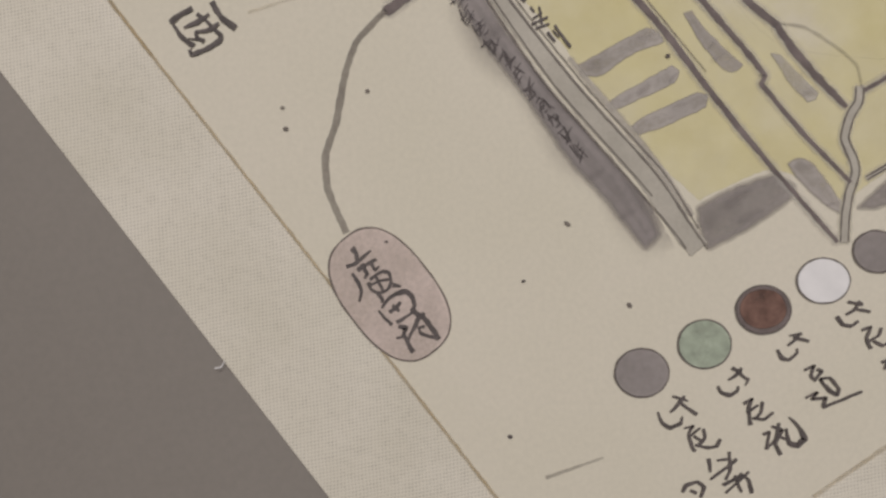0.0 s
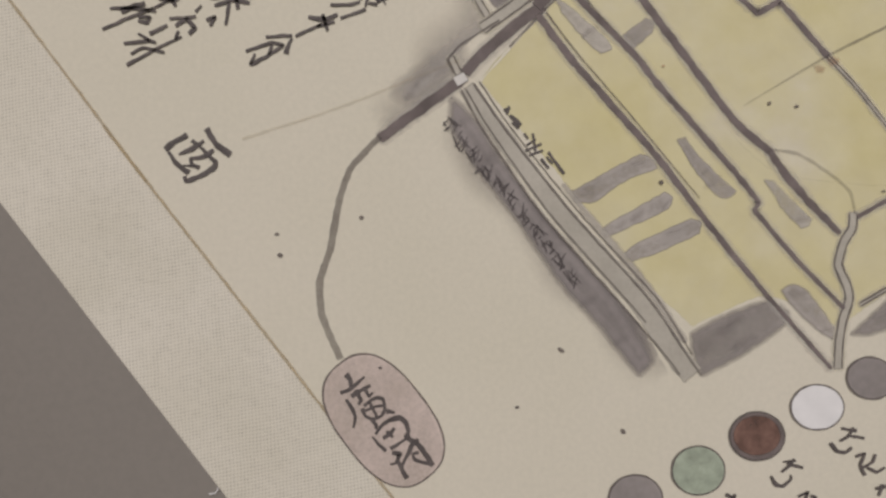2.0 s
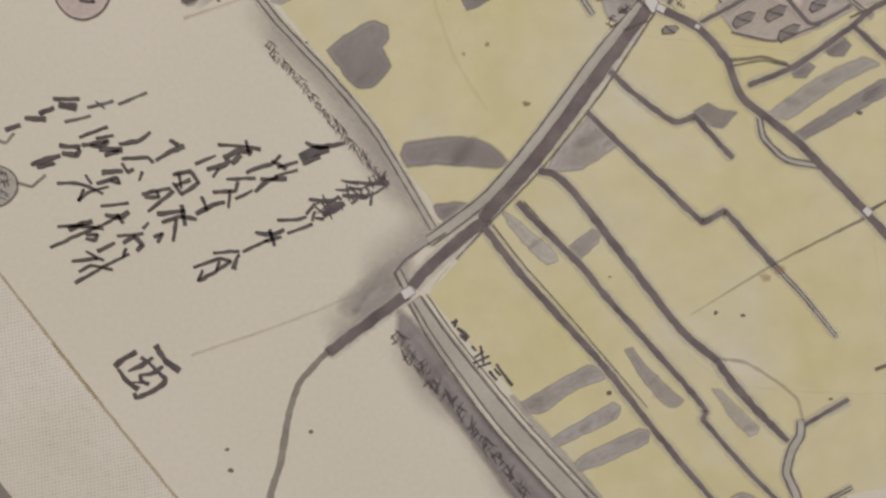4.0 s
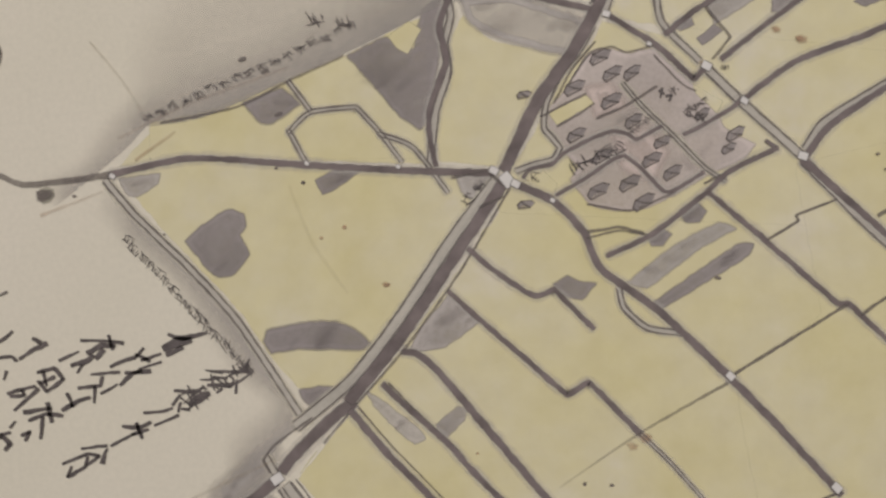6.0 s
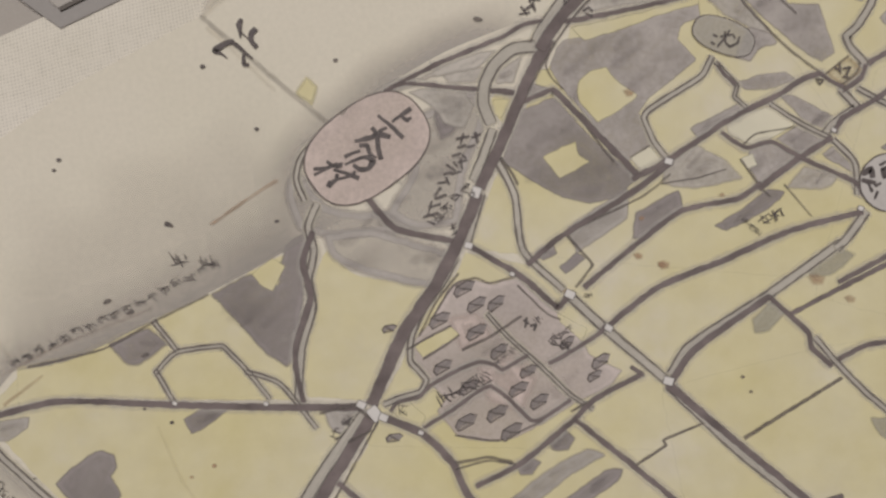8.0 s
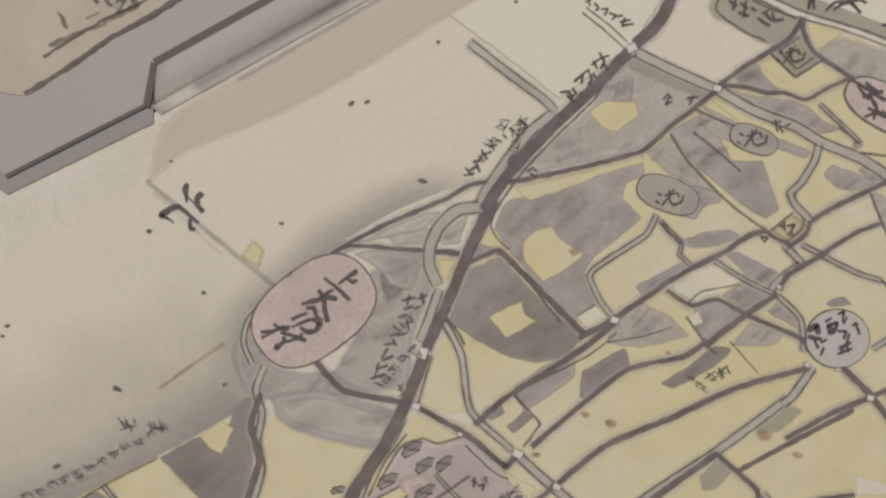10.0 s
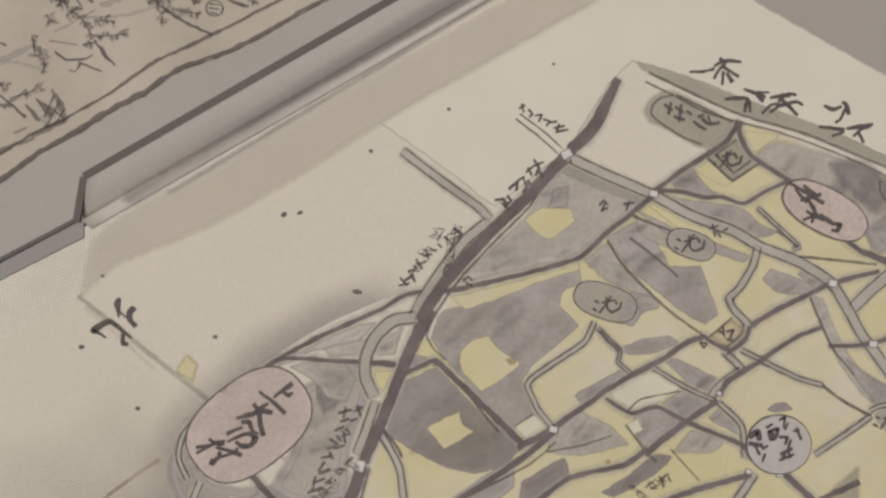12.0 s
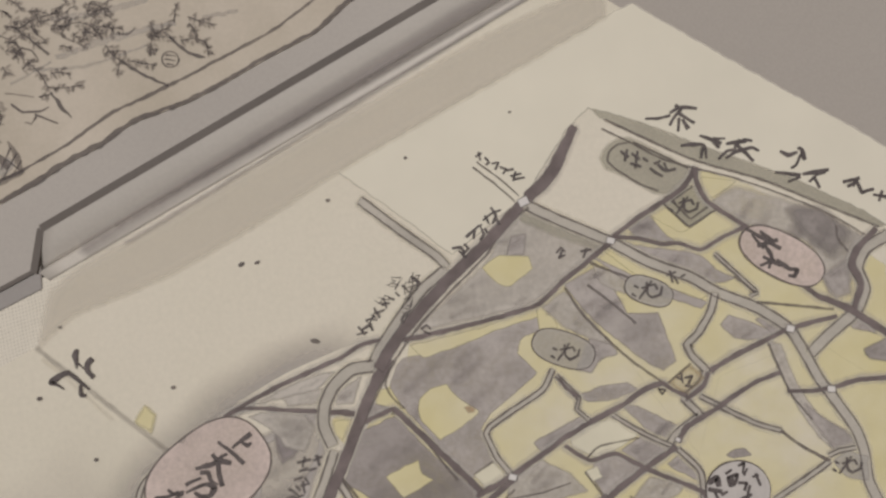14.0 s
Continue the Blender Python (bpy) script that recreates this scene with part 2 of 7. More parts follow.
def stroke(bm, line, widths, soft, z, amounts=(1.0, 1.0), rough=0.12):
    """A brush stroke along a line: full ink in its middle, thinning out over its soft edges."""
    ink = bm.verts.layers.float.get("ink") or bm.verts.layers.float.new("ink")
    rows, last = [], len(line) - 1
    for k, (p, n) in enumerate(zip(line, sides(line))):
        s = k / max(1, last)
        w = widths[0] + (widths[-1] - widths[0]) * s if len(widths) < 3 else float(np.interp(s, np.linspace(0, 1, len(widths)), widths))
        wob = rough * min(w, 1.3)
        left = w / 2 + wob * noise.noise((p.x * 0.5, p.y * 0.5, z * 900))
        right = w / 2 + wob * noise.noise((p.x * 0.5, p.y * 0.5, z * 900 + 7.7))
        amount = amounts[0] + (amounts[1] - amounts[0]) * s
        row = []
        for off, a in ((left + soft / 2, 0.0), (max(left - soft / 2, 0.01), 1.0), (-max(right - soft / 2, 0.01), 1.0), (-right - soft / 2, 0.0)):
            v = bm.verts.new(((p.x + n.x * off) * MM, (p.y + n.y * off) * MM, z * MM))
            v[ink] = a * amount
            row.append(v)
        rows.append(row)
    for a, b in zip(rows, rows[1:]):
        for k in range(3):
            bm.faces.new((a[k], a[k + 1], b[k + 1], b[k]))
    for end, way in ((rows[0], line[0] - line[1]), (rows[-1], line[-1] - line[-2])):
        way = way.normalized() * (soft * 0.7 + widths[0] * 0.12)
        tip = [bm.verts.new((v.co.x + way.x * MM, v.co.y + way.y * MM, z * MM)) for v in end[1:3]]
        for v in tip:
            v[ink] = 0.0
        bm.faces.new((end[1], end[2], tip[1], tip[0]))
        bm.faces.new((end[0], end[1], tip[0]))
        bm.faces.new((end[2], end[3], tip[1]))
    return bm


def inside(points, outline):
    """Which of the points lie within the outline (even-odd rule)."""
    x, y = points[:, 0][:, None], points[:, 1][:, None]
    a, b = outline, np.roll(outline, -1, 0)
    cross = (a[:, 1] > y) != (b[:, 1] > y)
    rise = np.where(np.abs(b[:, 1] - a[:, 1]) < 1e-9, 1e-9, b[:, 1] - a[:, 1])
    return ((cross & (x < (b[:, 0] - a[:, 0]) * (y - a[:, 1]) / rise + a[:, 0])).sum(1) % 2) == 1


def reach(points, line):
    """The distance of each point from the vertices of a line, and the nearest vertex."""
    best, which = np.full(len(points), 1e9), np.zeros(len(points), int)
    for k in range(0, len(line), 64):
        d = np.hypot(points[:, 0][:, None] - line[k : k + 64, 0], points[:, 1][:, None] - line[k : k + 64, 1])
        low = d.min(1)
        which = np.where(low < best, d.argmin(1) + k, which)
        best = np.minimum(best, low)
    return best, which


def sheet_of(bm, points, amounts, edges, z):
    """Joins scattered points into one flat sheet that carries their amounts of ink."""
    ink = bm.verts.layers.float.get("ink") or bm.verts.layers.float.new("ink")
    made, _, faces, origin, _, _ = delaunay_2d_cdt([Vector(p) for p in points], edges, [], 1 if edges else 0, 1e-5)
    verts = []
    for k, p in enumerate(made):
        v = bm.verts.new((p.x * MM, p.y * MM, z * MM))
        v[ink] = max((amounts[i] for i in origin[k]), default=0.0) if origin[k] else 0.0
        verts.append(v)
    for f in faces:
        if any(verts[i][ink] > 0.002 for i in f):
            bm.faces.new([verts[i] for i in f])
    return bm


def pool(bm, outline, soft, z, core=0.86, rough=0.4):
    """A patch of colour inside an outline: thinning out over its edge, a little fuller along the rim than in the core."""
    normal = sides(outline, True)
    turn = sum(a.x * b.y - b.x * a.y for a, b in zip(outline, outline[1:] + outline[:1]))
    sign = 1 if turn > 0 else -1
    rim = []
    for p, n in zip(outline, normal):
        wob = rough * (noise.noise((p.x * 0.45, p.y * 0.45, z * 500)) + 0.45 * noise.noise((p.x * 1.6, p.y * 1.6, z * 500))) - sign * soft * 0.4
        rim.append((p.x + n.x * wob, p.y + n.y * wob))
    edge = np.array(rim)
    points, amounts = [edge], [np.zeros(len(edge))]
    for off, a in ((soft * 0.35, 0.45), (soft * 0.7, 0.92), (soft, 1.0), (soft + 0.8, core)):
        ring_at = edge + np.array([(n.x, n.y) for n in normal]) * off * sign
        far, _ = reach(ring_at, edge)
        keep = (far > off * 0.88) & inside(ring_at, edge)
        points.append(ring_at[keep])
        amounts.append(np.full(keep.sum(), a))
    low, high = edge.min(0), edge.max(0)
    step = max(2.0, (high - low).max() / 30)
    gx, gy = np.meshgrid(np.arange(low[0], high[0], step), np.arange(low[1], high[1], step))
    grid = np.stack([gx.ravel(), gy.ravel()], 1)
    if len(grid):
        far, _ = reach(grid, edge)
        keep = (far > soft + 1.0) & inside(grid, edge)
        points.append(grid[keep])
        amounts.append(np.full(keep.sum(), core))
    count = len(edge)
    return sheet_of(bm, np.concatenate(points), np.concatenate(amounts), [(k, (k + 1) % count) for k in range(count)], z)


# ---- room ----
def room():
    for name, b in (
        ("floor", (-2200, -2200, -790, 2200, 2200, -750)),
        ("ceiling", (-2200, -2200, 1900, 2200, 2200, 1940)),
        ("wall_north", (-2200, 2200, -750, 2200, 2260, 1900)),
        ("wall_south", (-2200, -2260, -750, 2200, -2200, 1900)),
        ("wall_east", (2200, -2200, -750, 2260, 2200, 1900)),
        ("wall_west", (-2260, -2200, -750, -2200, 2200, 1900)),
    ):
        ob = part(name, box(*b), FLOOR if name == "floor" else WALL, None)
        tagged(ob, "plain " + ("dark carpet floor" if name == "floor" else "off-white plaster") + " of the exhibition room", "floor" if name == "floor" else "wall" if "wall" in name else "ceiling", kind="structure")


room()

table = thing("display_table", "grey laminate display table under the maps", "table")
part("tabletop", box(-420, -330, -30, 620, 560, -2.6, 2.0), TABLE, table)
for lx in (-380, 540):
    for ly in (-290, 480):
        part("leg", box(lx, ly, -750, lx + 40, ly + 40, -30, 3.0), EDGE, table)

cloth = thing("display_cloth", "light grey cloth spread under the far side of the map", "cloth")
part("sheet", slab([(-330, 175), (10, 190), (230, 240), (330, 175), (470, 130), (600, 200), (600, 540), (-380, 540)], -2.58, -2.1, 0.2), MAT, cloth)

# ---- the village map on its linen mount ----
MAP = thing("village_map", "hand-drawn village map in ink and water colour on linen mount", "map")
part("linen_mount", slab([(21.6, -133.8), (-74.1, -9.7), (-117.6, 46.7), (-195.9, 148.2), (-190.0, 205.0), (-3.0, 270.0), (39.1, 283.0), (191.0, 348.1), (196.0, 338.0), (420.0, 152.0), (120.0, -100.0)], -2.08, -0.32, 0.5), LINEN, MAP, "pale woven linen mount")
PAPER_SHEET = part("paper_sheet", slab([(-156.6, 157.8), (-115.1, 101.4), (-77.3, 51.4), (-89.1, 66.2), (-39.6, 2.4), (-13.8, -29.8), (14.4, -66.1), (44.4, -104.3), (100.1, -64.5), (117.8, -52.2), (424.0, 158.0), (266.5, 283.4), (229.6, 314.0), (198.3, 337.7), (184.9, 345.5), (129.4, 316.0), (54.2, 284.9), (45.2, 279.6), (36.3, 265.3), (2.6, 250.7)], -0.32, 0.0, 0.12), PAPER, MAP, "cream mulberry paper")


def straight(points, step=1.0):
    """The closed outline through points with straight sides."""
    out = []
    for a, b in zip(points, points[1:] + points[:1]):
        a, b = Vector(a), Vector(b)
        n = max(1, int((b - a).length / step))
        out += [a.lerp(b, k / n) for k in range(n)]
    return out


def field(points, soft=0.14):
    part("yellow_field", pool(bmesh.new(), glide(points, 1.2, True), soft, level("ground"), 1.0), YELLOW, MAP)


def patch(points, material=GREY, soft=0.8, core=0.85, name="grey_patch", sharp=False):
    outline = straight(points) if sharp else glide(points, 1.0, True)
    made = part(name, pool(bmesh.new(), outline, soft, level("wash"), core, 0.3), material, MAP)
    if material in (GREY, PALE_GREY, TOWN, WASH, MIST, DEEP):
        streaks(made, outline, material)
        LEVEL["wash"] += 0.0024


def streaks(made, outline, material):
    """Wet brush marks inside a wash, where the ink has gathered."""
    edge = np.array([(p.x, p.y) for p in outline])
    low, high = edge.min(0), edge.max(0)
    area = (high - low).prod()
    tries = np.random.uniform(low, high, (60, 2))
    far, _ = reach(tries, edge)
    good = tries[inside(tries, edge) & (far > 1.3)]
    room = far[inside(tries, edge) & (far > 1.3)]
    turn, base = random.uniform(0.1, 0.9), LEVEL["wash"]
    for k in range(min(len(good), int(2 + area / 90), 9)):
        r = min(room[k], 4.0)
        way = Vector((math.cos(turn + random.uniform(-0.3, 0.3)), math.sin(turn + random.uniform(-0.3, 0.3)))) * r * 1.1
        p = Vector(good[k])
        line = glide([p - way, p + Vector((-way.y, way.x)) * random.uniform(-0.2, 0.2), p + way], 0.8)
        w = r * random.uniform(0.4, 0.95)
        amount = random.uniform(0.14, 0.36)
        part("brush_mark", stroke(bmesh.new(), line, (w * 0.6, w, w * 0.5), w * 1.2, base + 0.0008 * (1 + k % 3), (amount, amount * 0.5), 0.5), random.choice((GREY, GREY, MARGIN)), made)


def halo(points, width, material=PALE_GREY, amount=1.0):
    """A wash that is full along a line and fades out to the left of it."""
    line = glide(points, 1.5)
    along = np.array([(p.x, p.y) for p in line])
    normal = np.array([(n.x, n.y) for n in sides(line)])
    low, high = along.min(0) - width, along.max(0) + width
    gx, gy = np.meshgrid(np.arange(low[0], high[0], 1.6), np.arange(low[1], high[1], 1.6))
    grid = np.stack([gx.ravel(), gy.ravel()], 1)
    grid = grid + np.random.uniform(-0.4, 0.4, grid.shape)
    far, which = reach(grid, along)
    left = ((grid - along[which]) * normal[which]).sum(1)
    keep = (far > 0.8) & (far < width * 1.5) & (left > 0.3)
    grid, far, which = grid[keep], far[keep], which[keep]
    wide = np.array([width * (1 + 0.4 * noise.noise((x * 0.06, y * 0.06, width))) for x, y in grid])
    fade = np.clip(1 - far / wide, 0, 1) ** 1.35
    ends = lambda k: np.clip(np.minimum(k, len(line) - 1 - k) / (len(line) * 0.16), 0, 1)
    every = np.arange(len(line))
    points = np.concatenate([along, along - normal * 0.4, grid])
    amounts = np.concatenate([ends(every), np.zeros(len(line)), fade * ends(which)]) * amount
    part("faded_wash", sheet_of(bmesh.new(), points, amounts, [], level("wash")), material, MAP)


def road(points, *widths, material=ROAD, soft=0.32, rough=0.24, name="road", amounts=(1.0, 1.0), kind="line"):
    made = part(name, stroke(bmesh.new(), glide(points), widths, soft, level(kind), amounts, rough), material, MAP)
    if material is ROAD and len(points) > 2:
        pale = stroke(bmesh.new(), glide(points), [w + 1.5 for w in widths], 1.3, level("wash"), (0.75, 0.75), 0.3)
        part("pale_margin", pale, MARGIN, made)
    return made


def slim(points, *widths, amounts=(0.95, 0.75)):
    road(points, *(widths or (0.75,)), material=SLIM, soft=0.3, rough=0.3, name="ink_line", amounts=amounts)


def canal(points, width, bank=0.5, material=CANAL):
    """A pale band of water between two ink lines."""
    line = glide(points)
    side = part("pale_margin", stroke(bmesh.new(), line, (width + 1.3,), 1.1, level("wash"), (0.42, 0.42), 0.3), PALE_PAPER, MAP)
    bed = part("canal", stroke(bmesh.new(), line, (width,), 0.4, level("wash"), (1.0, 1.0), 0.06), material, MAP, "pale grey canal")
    side.parent = bed
    normal = sides(line)
    for way in (-0.5, 0.5):
        bank_line = [p + n * way * width for p, n in zip(line, normal)]
        part("bank_line", stroke(bmesh.new(), bank_line, (bank * 0.8, bank, bank * 0.7), 0.26, level("line"), (0.95, 0.75), 0.4), SLIM, bed)


def ring(cx, cy, rx, ry, turn, fill, name, outline=0.45, label="", full=1.0):
    """An oval filled with colour inside a thin ink outline."""
    c, s = math.cos(radians(turn)), math.sin(radians(turn))
    around = []
    for a in np.linspace(0, 2 * math.pi, 64)[:-1]:
        u, v = rx * math.copysign(abs(math.cos(a)) ** full, math.cos(a)), ry * math.copysign(abs(math.sin(a)) ** full, math.sin(a))
        around.append(Vector((cx + u * c - v * s, cy + u * s + v * c)))
    disc = part(name, pool(bmesh.new(), around, 0.5, level("mark"), 0.9, 0.15), fill, MAP, label)
    if outline:
        part("outline", stroke(bmesh.new(), around + [around[0]], (outline, outline * 1.3, outline), 0.22, level("mark"), (0.95, 0.85), 0.3), SLIM, disc)
    return disc


def bridge(x, y, size, turn):
    """A small white square where a road crosses water."""
    c, s = math.cos(radians(turn)) * size / 2, math.sin(radians(turn)) * size / 2
    corner = [Vector((x + c * a - s * b, y + s * a + c * b)) for a, b in ((-1, -0.8), (1, -0.8), (1, 0.8), (-1, 0.8))]
    mark = part("bridge_mark", pool(bmesh.new(), glide(corner, 0.4, True), 0.25, level("mark"), 0.95, 0.1), BRIDGE, MAP, "white bridge mark")
    part("outline", stroke(bmesh.new(), glide(corner + corner[:1], 0.4), (0.25,), 0.2, level("mark"), (0.8, 0.5), 0.3), SLIM, mark)


def house(x, y, size, turn):
    """A little hipped roof: grey slopes inside an ink outline, with its ridge and a fold."""
    c, s = math.cos(radians(turn)) * size / 2, math.sin(radians(turn)) * size / 2
    spot = lambda a, b: Vector((x + c * a - s * b, y + s * a + c * b))
    outline = [spot(-1.0, -0.1), spot(-0.6, 0.38), spot(0.5, 0.5), spot(1.0, 0.2), spot(0.5, -0.32), spot(-0.85, -0.48)]
    mark = part("house_mark", pool(bmesh.new(), outline, 0.3, level("mark"), 0.75, 0.1), GREY, MAP, "grey roof outlined in ink")
    z = level("mark")
    bm = bmesh.new()
    fold = spot(-0.15, 0.0)
    edges = ((outline[5], outline[0]), (outline[0], outline[1]), (outline[1], outline[2]), (outline[2], outline[3]), (outline[1], fold), (fold, outline[4]), (outline[5], outline[4]))
    for n, ends in enumerate(edges):
        z += 0.0012
        stroke(bm, glide(list(ends), 0.5), (0.48, 0.36), 0.22, z, (1.0, 0.8), 0.3)
    part("outline", bm, SLIM, mark)


def speck(x, y, size, material=SLIM, long=1.3, turn=0.0):
    size *= 0.8
    c, s = math.cos(radians(turn)), math.sin(radians(turn))
    around = [Vector((x + size * (long * math.cos(a) * c - math.sin(a) * s), y + size * (long * math.cos(a) * s + math.sin(a) * c))) for a in np.linspace(0, 2 * math.pi, 11)[:-1]]
    part("ink_speck", pool(bmesh.new(), around, size * 0.5, level("mark"), 1.0, size * 0.5), material, MAP)


def brush(strokes, material=INK):
    """One brushed character: each stroke is a line and the widths along it."""
    sign, z = None, level("text")
    for line, widths in strokes:
        z += 0.0014
        mark = stroke(bmesh.new(), glide(line, 0.35), [w + 0.13 for w in widths], 0.24, z, (1.0, 0.9), 0.25)
        made = part("brush_stroke" if sign else "character", mark, material, sign or MAP)
        sign = sign or made


SMALL = bmesh.new()


def bars(top, foot, count, size, material=FAINT_INK, owner=None, thick=0.078):
    """A column of writing that cannot be read: each character a few short plain bars."""
    top, foot = Vector(top), Vector(foot)
    down = (foot - top).normalized()
    across = Vector((-down.y, down.x))
    pitch = (foot - top).length / count
    for k in range(count):
        z = level("text")
        centre = top + down * pitch * (k + 0.5) + across * random.uniform(-0.08, 0.08) * size
        w = size * thick
        bent = []
        many = random.choice((3, 4, 4, 5))
        for n in range(many):
            b = (n + 0.5) / many * 0.95 - 0.48 + random.uniform(-0.07, 0.07)
            reach_a, mid, tilt = random.uniform(0.10, 0.42), random.uniform(-0.2, 0.2), random.uniform(-0.1, 0.7)
            bent.append((b + tilt * reach_a, mid - reach_a, b - tilt * reach_a, mid + reach_a))
        for n in range(random.choice((2, 3, 3))):
            a = random.uniform(-0.35, 0.35)
            bent.append((random.uniform(-0.62, -0.15), a, random.uniform(0.1, 0.7), a + random.uniform(-0.4, 0.3)))
        for b0, a0, b1, a1 in bent:
            p, q = centre + (down * b0 + across * a0) * size, centre + (down * b1 + across * a1) * size
            bow = Vector((random.uniform(-0.09, 0.09), random.uniform(-0.09, 0.09))) * size
            line = glide([p, p.lerp(q, 0.5) + bow, q], size * 0.12)
            wide = (w * random.uniform(0.5, 1.0), w * random.uniform(0.8, 1.7), w * random.uniform(0.25, 0.7))
            z += 0.0012
            if size > 4.6:
                part("writing_bar", stroke(bmesh.new(), line, wide, w * 0.55, z, (1.0, 0.85), 0.3), material, owner or MAP)
            else:
                stroke(SMALL, line, wide, w * 0.6, z, (1.0, 0.8), 0.3)

# ---- yellow fields ----
field([(11.9, 78.0), (26.3, 93.9), (33.8, 102.5), (47.4, 117.5), (60.2, 132.6), (66.3, 142.4), (141.4, 142.1), (141.1, 27.7), (121.3, 22.5), (111.8, 16.5), (106.6, 12.7), (94.6, 18.8), (85.6, 21.0), (68.2, 13.1), (55.5, 24.8), (36.0, 49.0), (20.9, 67.1)])
field([(-6.1, 133.6), (10.5, 133.5), (45.2, 134.9), (52.7, 133.4), (36.1, 113.8), (28.5, 104.0), (21.0, 101.0), (13.5, 102.6), (5.9, 112.4)])
field([(-31.2, 161.9), (-11.8, 165.5), (17.6, 162.0), (44.7, 158.8), (68.7, 155.8), (59.1, 143.0), (42.9, 121.8), (29.1, 101.3), (25.4, 102.2), (13.6, 102.3), (-2.3, 125.4), (-17.4, 143.5)])
field([(-30.8, 164.3), (-18.9, 175.1), (0.2, 178.6), (15.6, 184.4), (29.5, 189.8), (37.8, 190.1), (43.8, 173.2), (52.7, 169.0), (53.8, 159.4), (44.8, 160.8), (20.6, 162.8), (-11.0, 166.4)])
field([(73.9, 152.4), (91.5, 189.1), (162.0, 185.8), (155.8, 51.2), (89.7, 54.3), (56.9, 95.4), (41.0, 112.1), (25.0, 93.9), (12.2, 79.3), (17.0, 85.2), (36.1, 105.5), (63.3, 137.5)])
field([(60.1, 193.9), (63.7, 198.9), (71.4, 192.0), (89.2, 187.2), (91.4, 185.5), (74.4, 160.4), (69.7, 158.6), (54.7, 160.8), (54.7, 176.8)])
field([(74.2, 158.2), (92.4, 180.8), (100.7, 195.3), (117.0, 190.7), (111.9, 217.1), (119.7, 217.9), (135.2, 221.0), (169.3, 257.4), (225.4, 256.6), (213.5, 132.2), (70.0, 146.1)])
field([(-21.7, 175.8), (-6.2, 178.1), (15.8, 185.2), (32.4, 190.9), (47.5, 197.4), (52.2, 199.2), (53.0, 190.7), (51.7, 161.9), (18.3, 163.6), (-11.9, 166.8), (-22.7, 165.2)])
field([(134.6, 254.5), (154.1, 256.9), (169.6, 259.0), (177.1, 264.3), (191.1, 273.2), (205.0, 280.4), (215.7, 287.6), (232.2, 276.6), (244.8, 269.1), (234.2, 173.4), (102.1, 196.0), (113.1, 219.3), (123.6, 238.1), (132.4, 247.8)])
field([(110.2, 234.2), (112.8, 237.0), (117.4, 236.9), (118.5, 233.3), (114.1, 228.4)])
field([(190.1, 273.3), (207.4, 283.3), (215.8, 289.8), (230.2, 283.4), (263.2, 257.9), (255.2, 196.3), (215.1, 201.5), (185.4, 254.2)])
field([(149.9, 153.6), (199.0, 161.6), (234.0, 158.6), (225.6, 55.7), (134.8, 63.4), (130.2, 98.9), (154.2, 113.6)])
field([(215.2, 234.0), (241.6, 240.3), (267.2, 219.1), (259.8, 152.4), (193.3, 175.2)])

# ---- grey washes at the river and the first fields ----
halo([(61.7, -0.0), (54.0, 12.8), (38.9, 29.4), (20.9, 51.3), (5.1, 70.1)], 12.0, GREY, amount=0.80)
patch([(4.9, 115.4), (6.0, 118.4), (18.0, 119.9), (27.1, 118.7), (33.8, 113.1), (30.1, 111.4), (16.5, 112.7), (6.7, 112.1)], soft=1.5)
patch([(13.5, 101.8), (21.0, 102.5), (25.5, 100.0), (19.5, 96.8), (15.3, 98.0)], soft=1.2)
halo([(-14.1, 63.8), (-4.7, 70.5), (5.1, 79.2)], 10.5, PALE_GREY, amount=0.60)
patch([(-10.7, 75.5), (-0.2, 83.7), (5.9, 86.7), (4.4, 80.7), (-6.2, 73.2)], PALE_GREY, soft=7.5)

# ---- grey washes round the first crossing ----
patch([(-14.3, 143.4), (-10.4, 147.0), (-2.6, 151.2), (1.6, 149.8), (2.2, 146.4), (0.4, 144.2), (2.6, 138.8), (-1.9, 133.7), (-6.5, 133.5), (-10.1, 137.1)], soft=1.1)
patch([(21.2, 157.6), (28.1, 160.6), (33.8, 159.6), (27.9, 155.5), (22.9, 153.6)], soft=0.8)
patch([(-30.9, 161.3), (-20.0, 162.1), (-20.7, 159.3), (-26.6, 155.9), (-29.6, 157.3)], PALE_GREY, soft=0.9)
patch([(3.3, 179.6), (14.0, 182.9), (18.6, 178.2), (10.5, 173.3), (6.8, 174.6)], soft=1.5)
patch([(83.2, 126.0), (87.1, 128.1), (90.1, 126.4), (94.8, 125.4), (90.6, 121.1), (86.1, 122.5)], soft=1.1)
patch([(102.8, 125.1), (116.1, 134.3), (128.5, 139.7), (132.9, 137.6), (123.6, 133.2), (108.0, 123.0)], PALE_GREY, soft=1.2)
patch([(109.4, 119.5), (118.7, 125.1), (133.5, 133.9), (137.2, 133.3), (135.6, 130.3), (121.6, 122.7), (111.6, 117.4)], soft=1.1)
patch([(118.0, 143.3), (122.7, 145.6), (125.3, 142.9), (123.2, 140.0), (119.4, 140.2)], soft=1.1)
patch([(109.0, 136.9), (112.6, 139.4), (115.5, 137.3), (113.1, 134.4), (110.1, 134.6)], soft=1.1)
patch([(58.9, 156.6), (68.1, 157.7), (69.3, 152.3), (63.2, 149.6), (60.2, 152.0)], PALE_GREY, soft=1.5)
halo([(14.1, 93.6), (5.9, 106.9), (-2.5, 120.9), (-16.8, 139.7), (-28.3, 151.6), (-35.3, 159.0)], 8.2, PALE_GREY, amount=0.85)
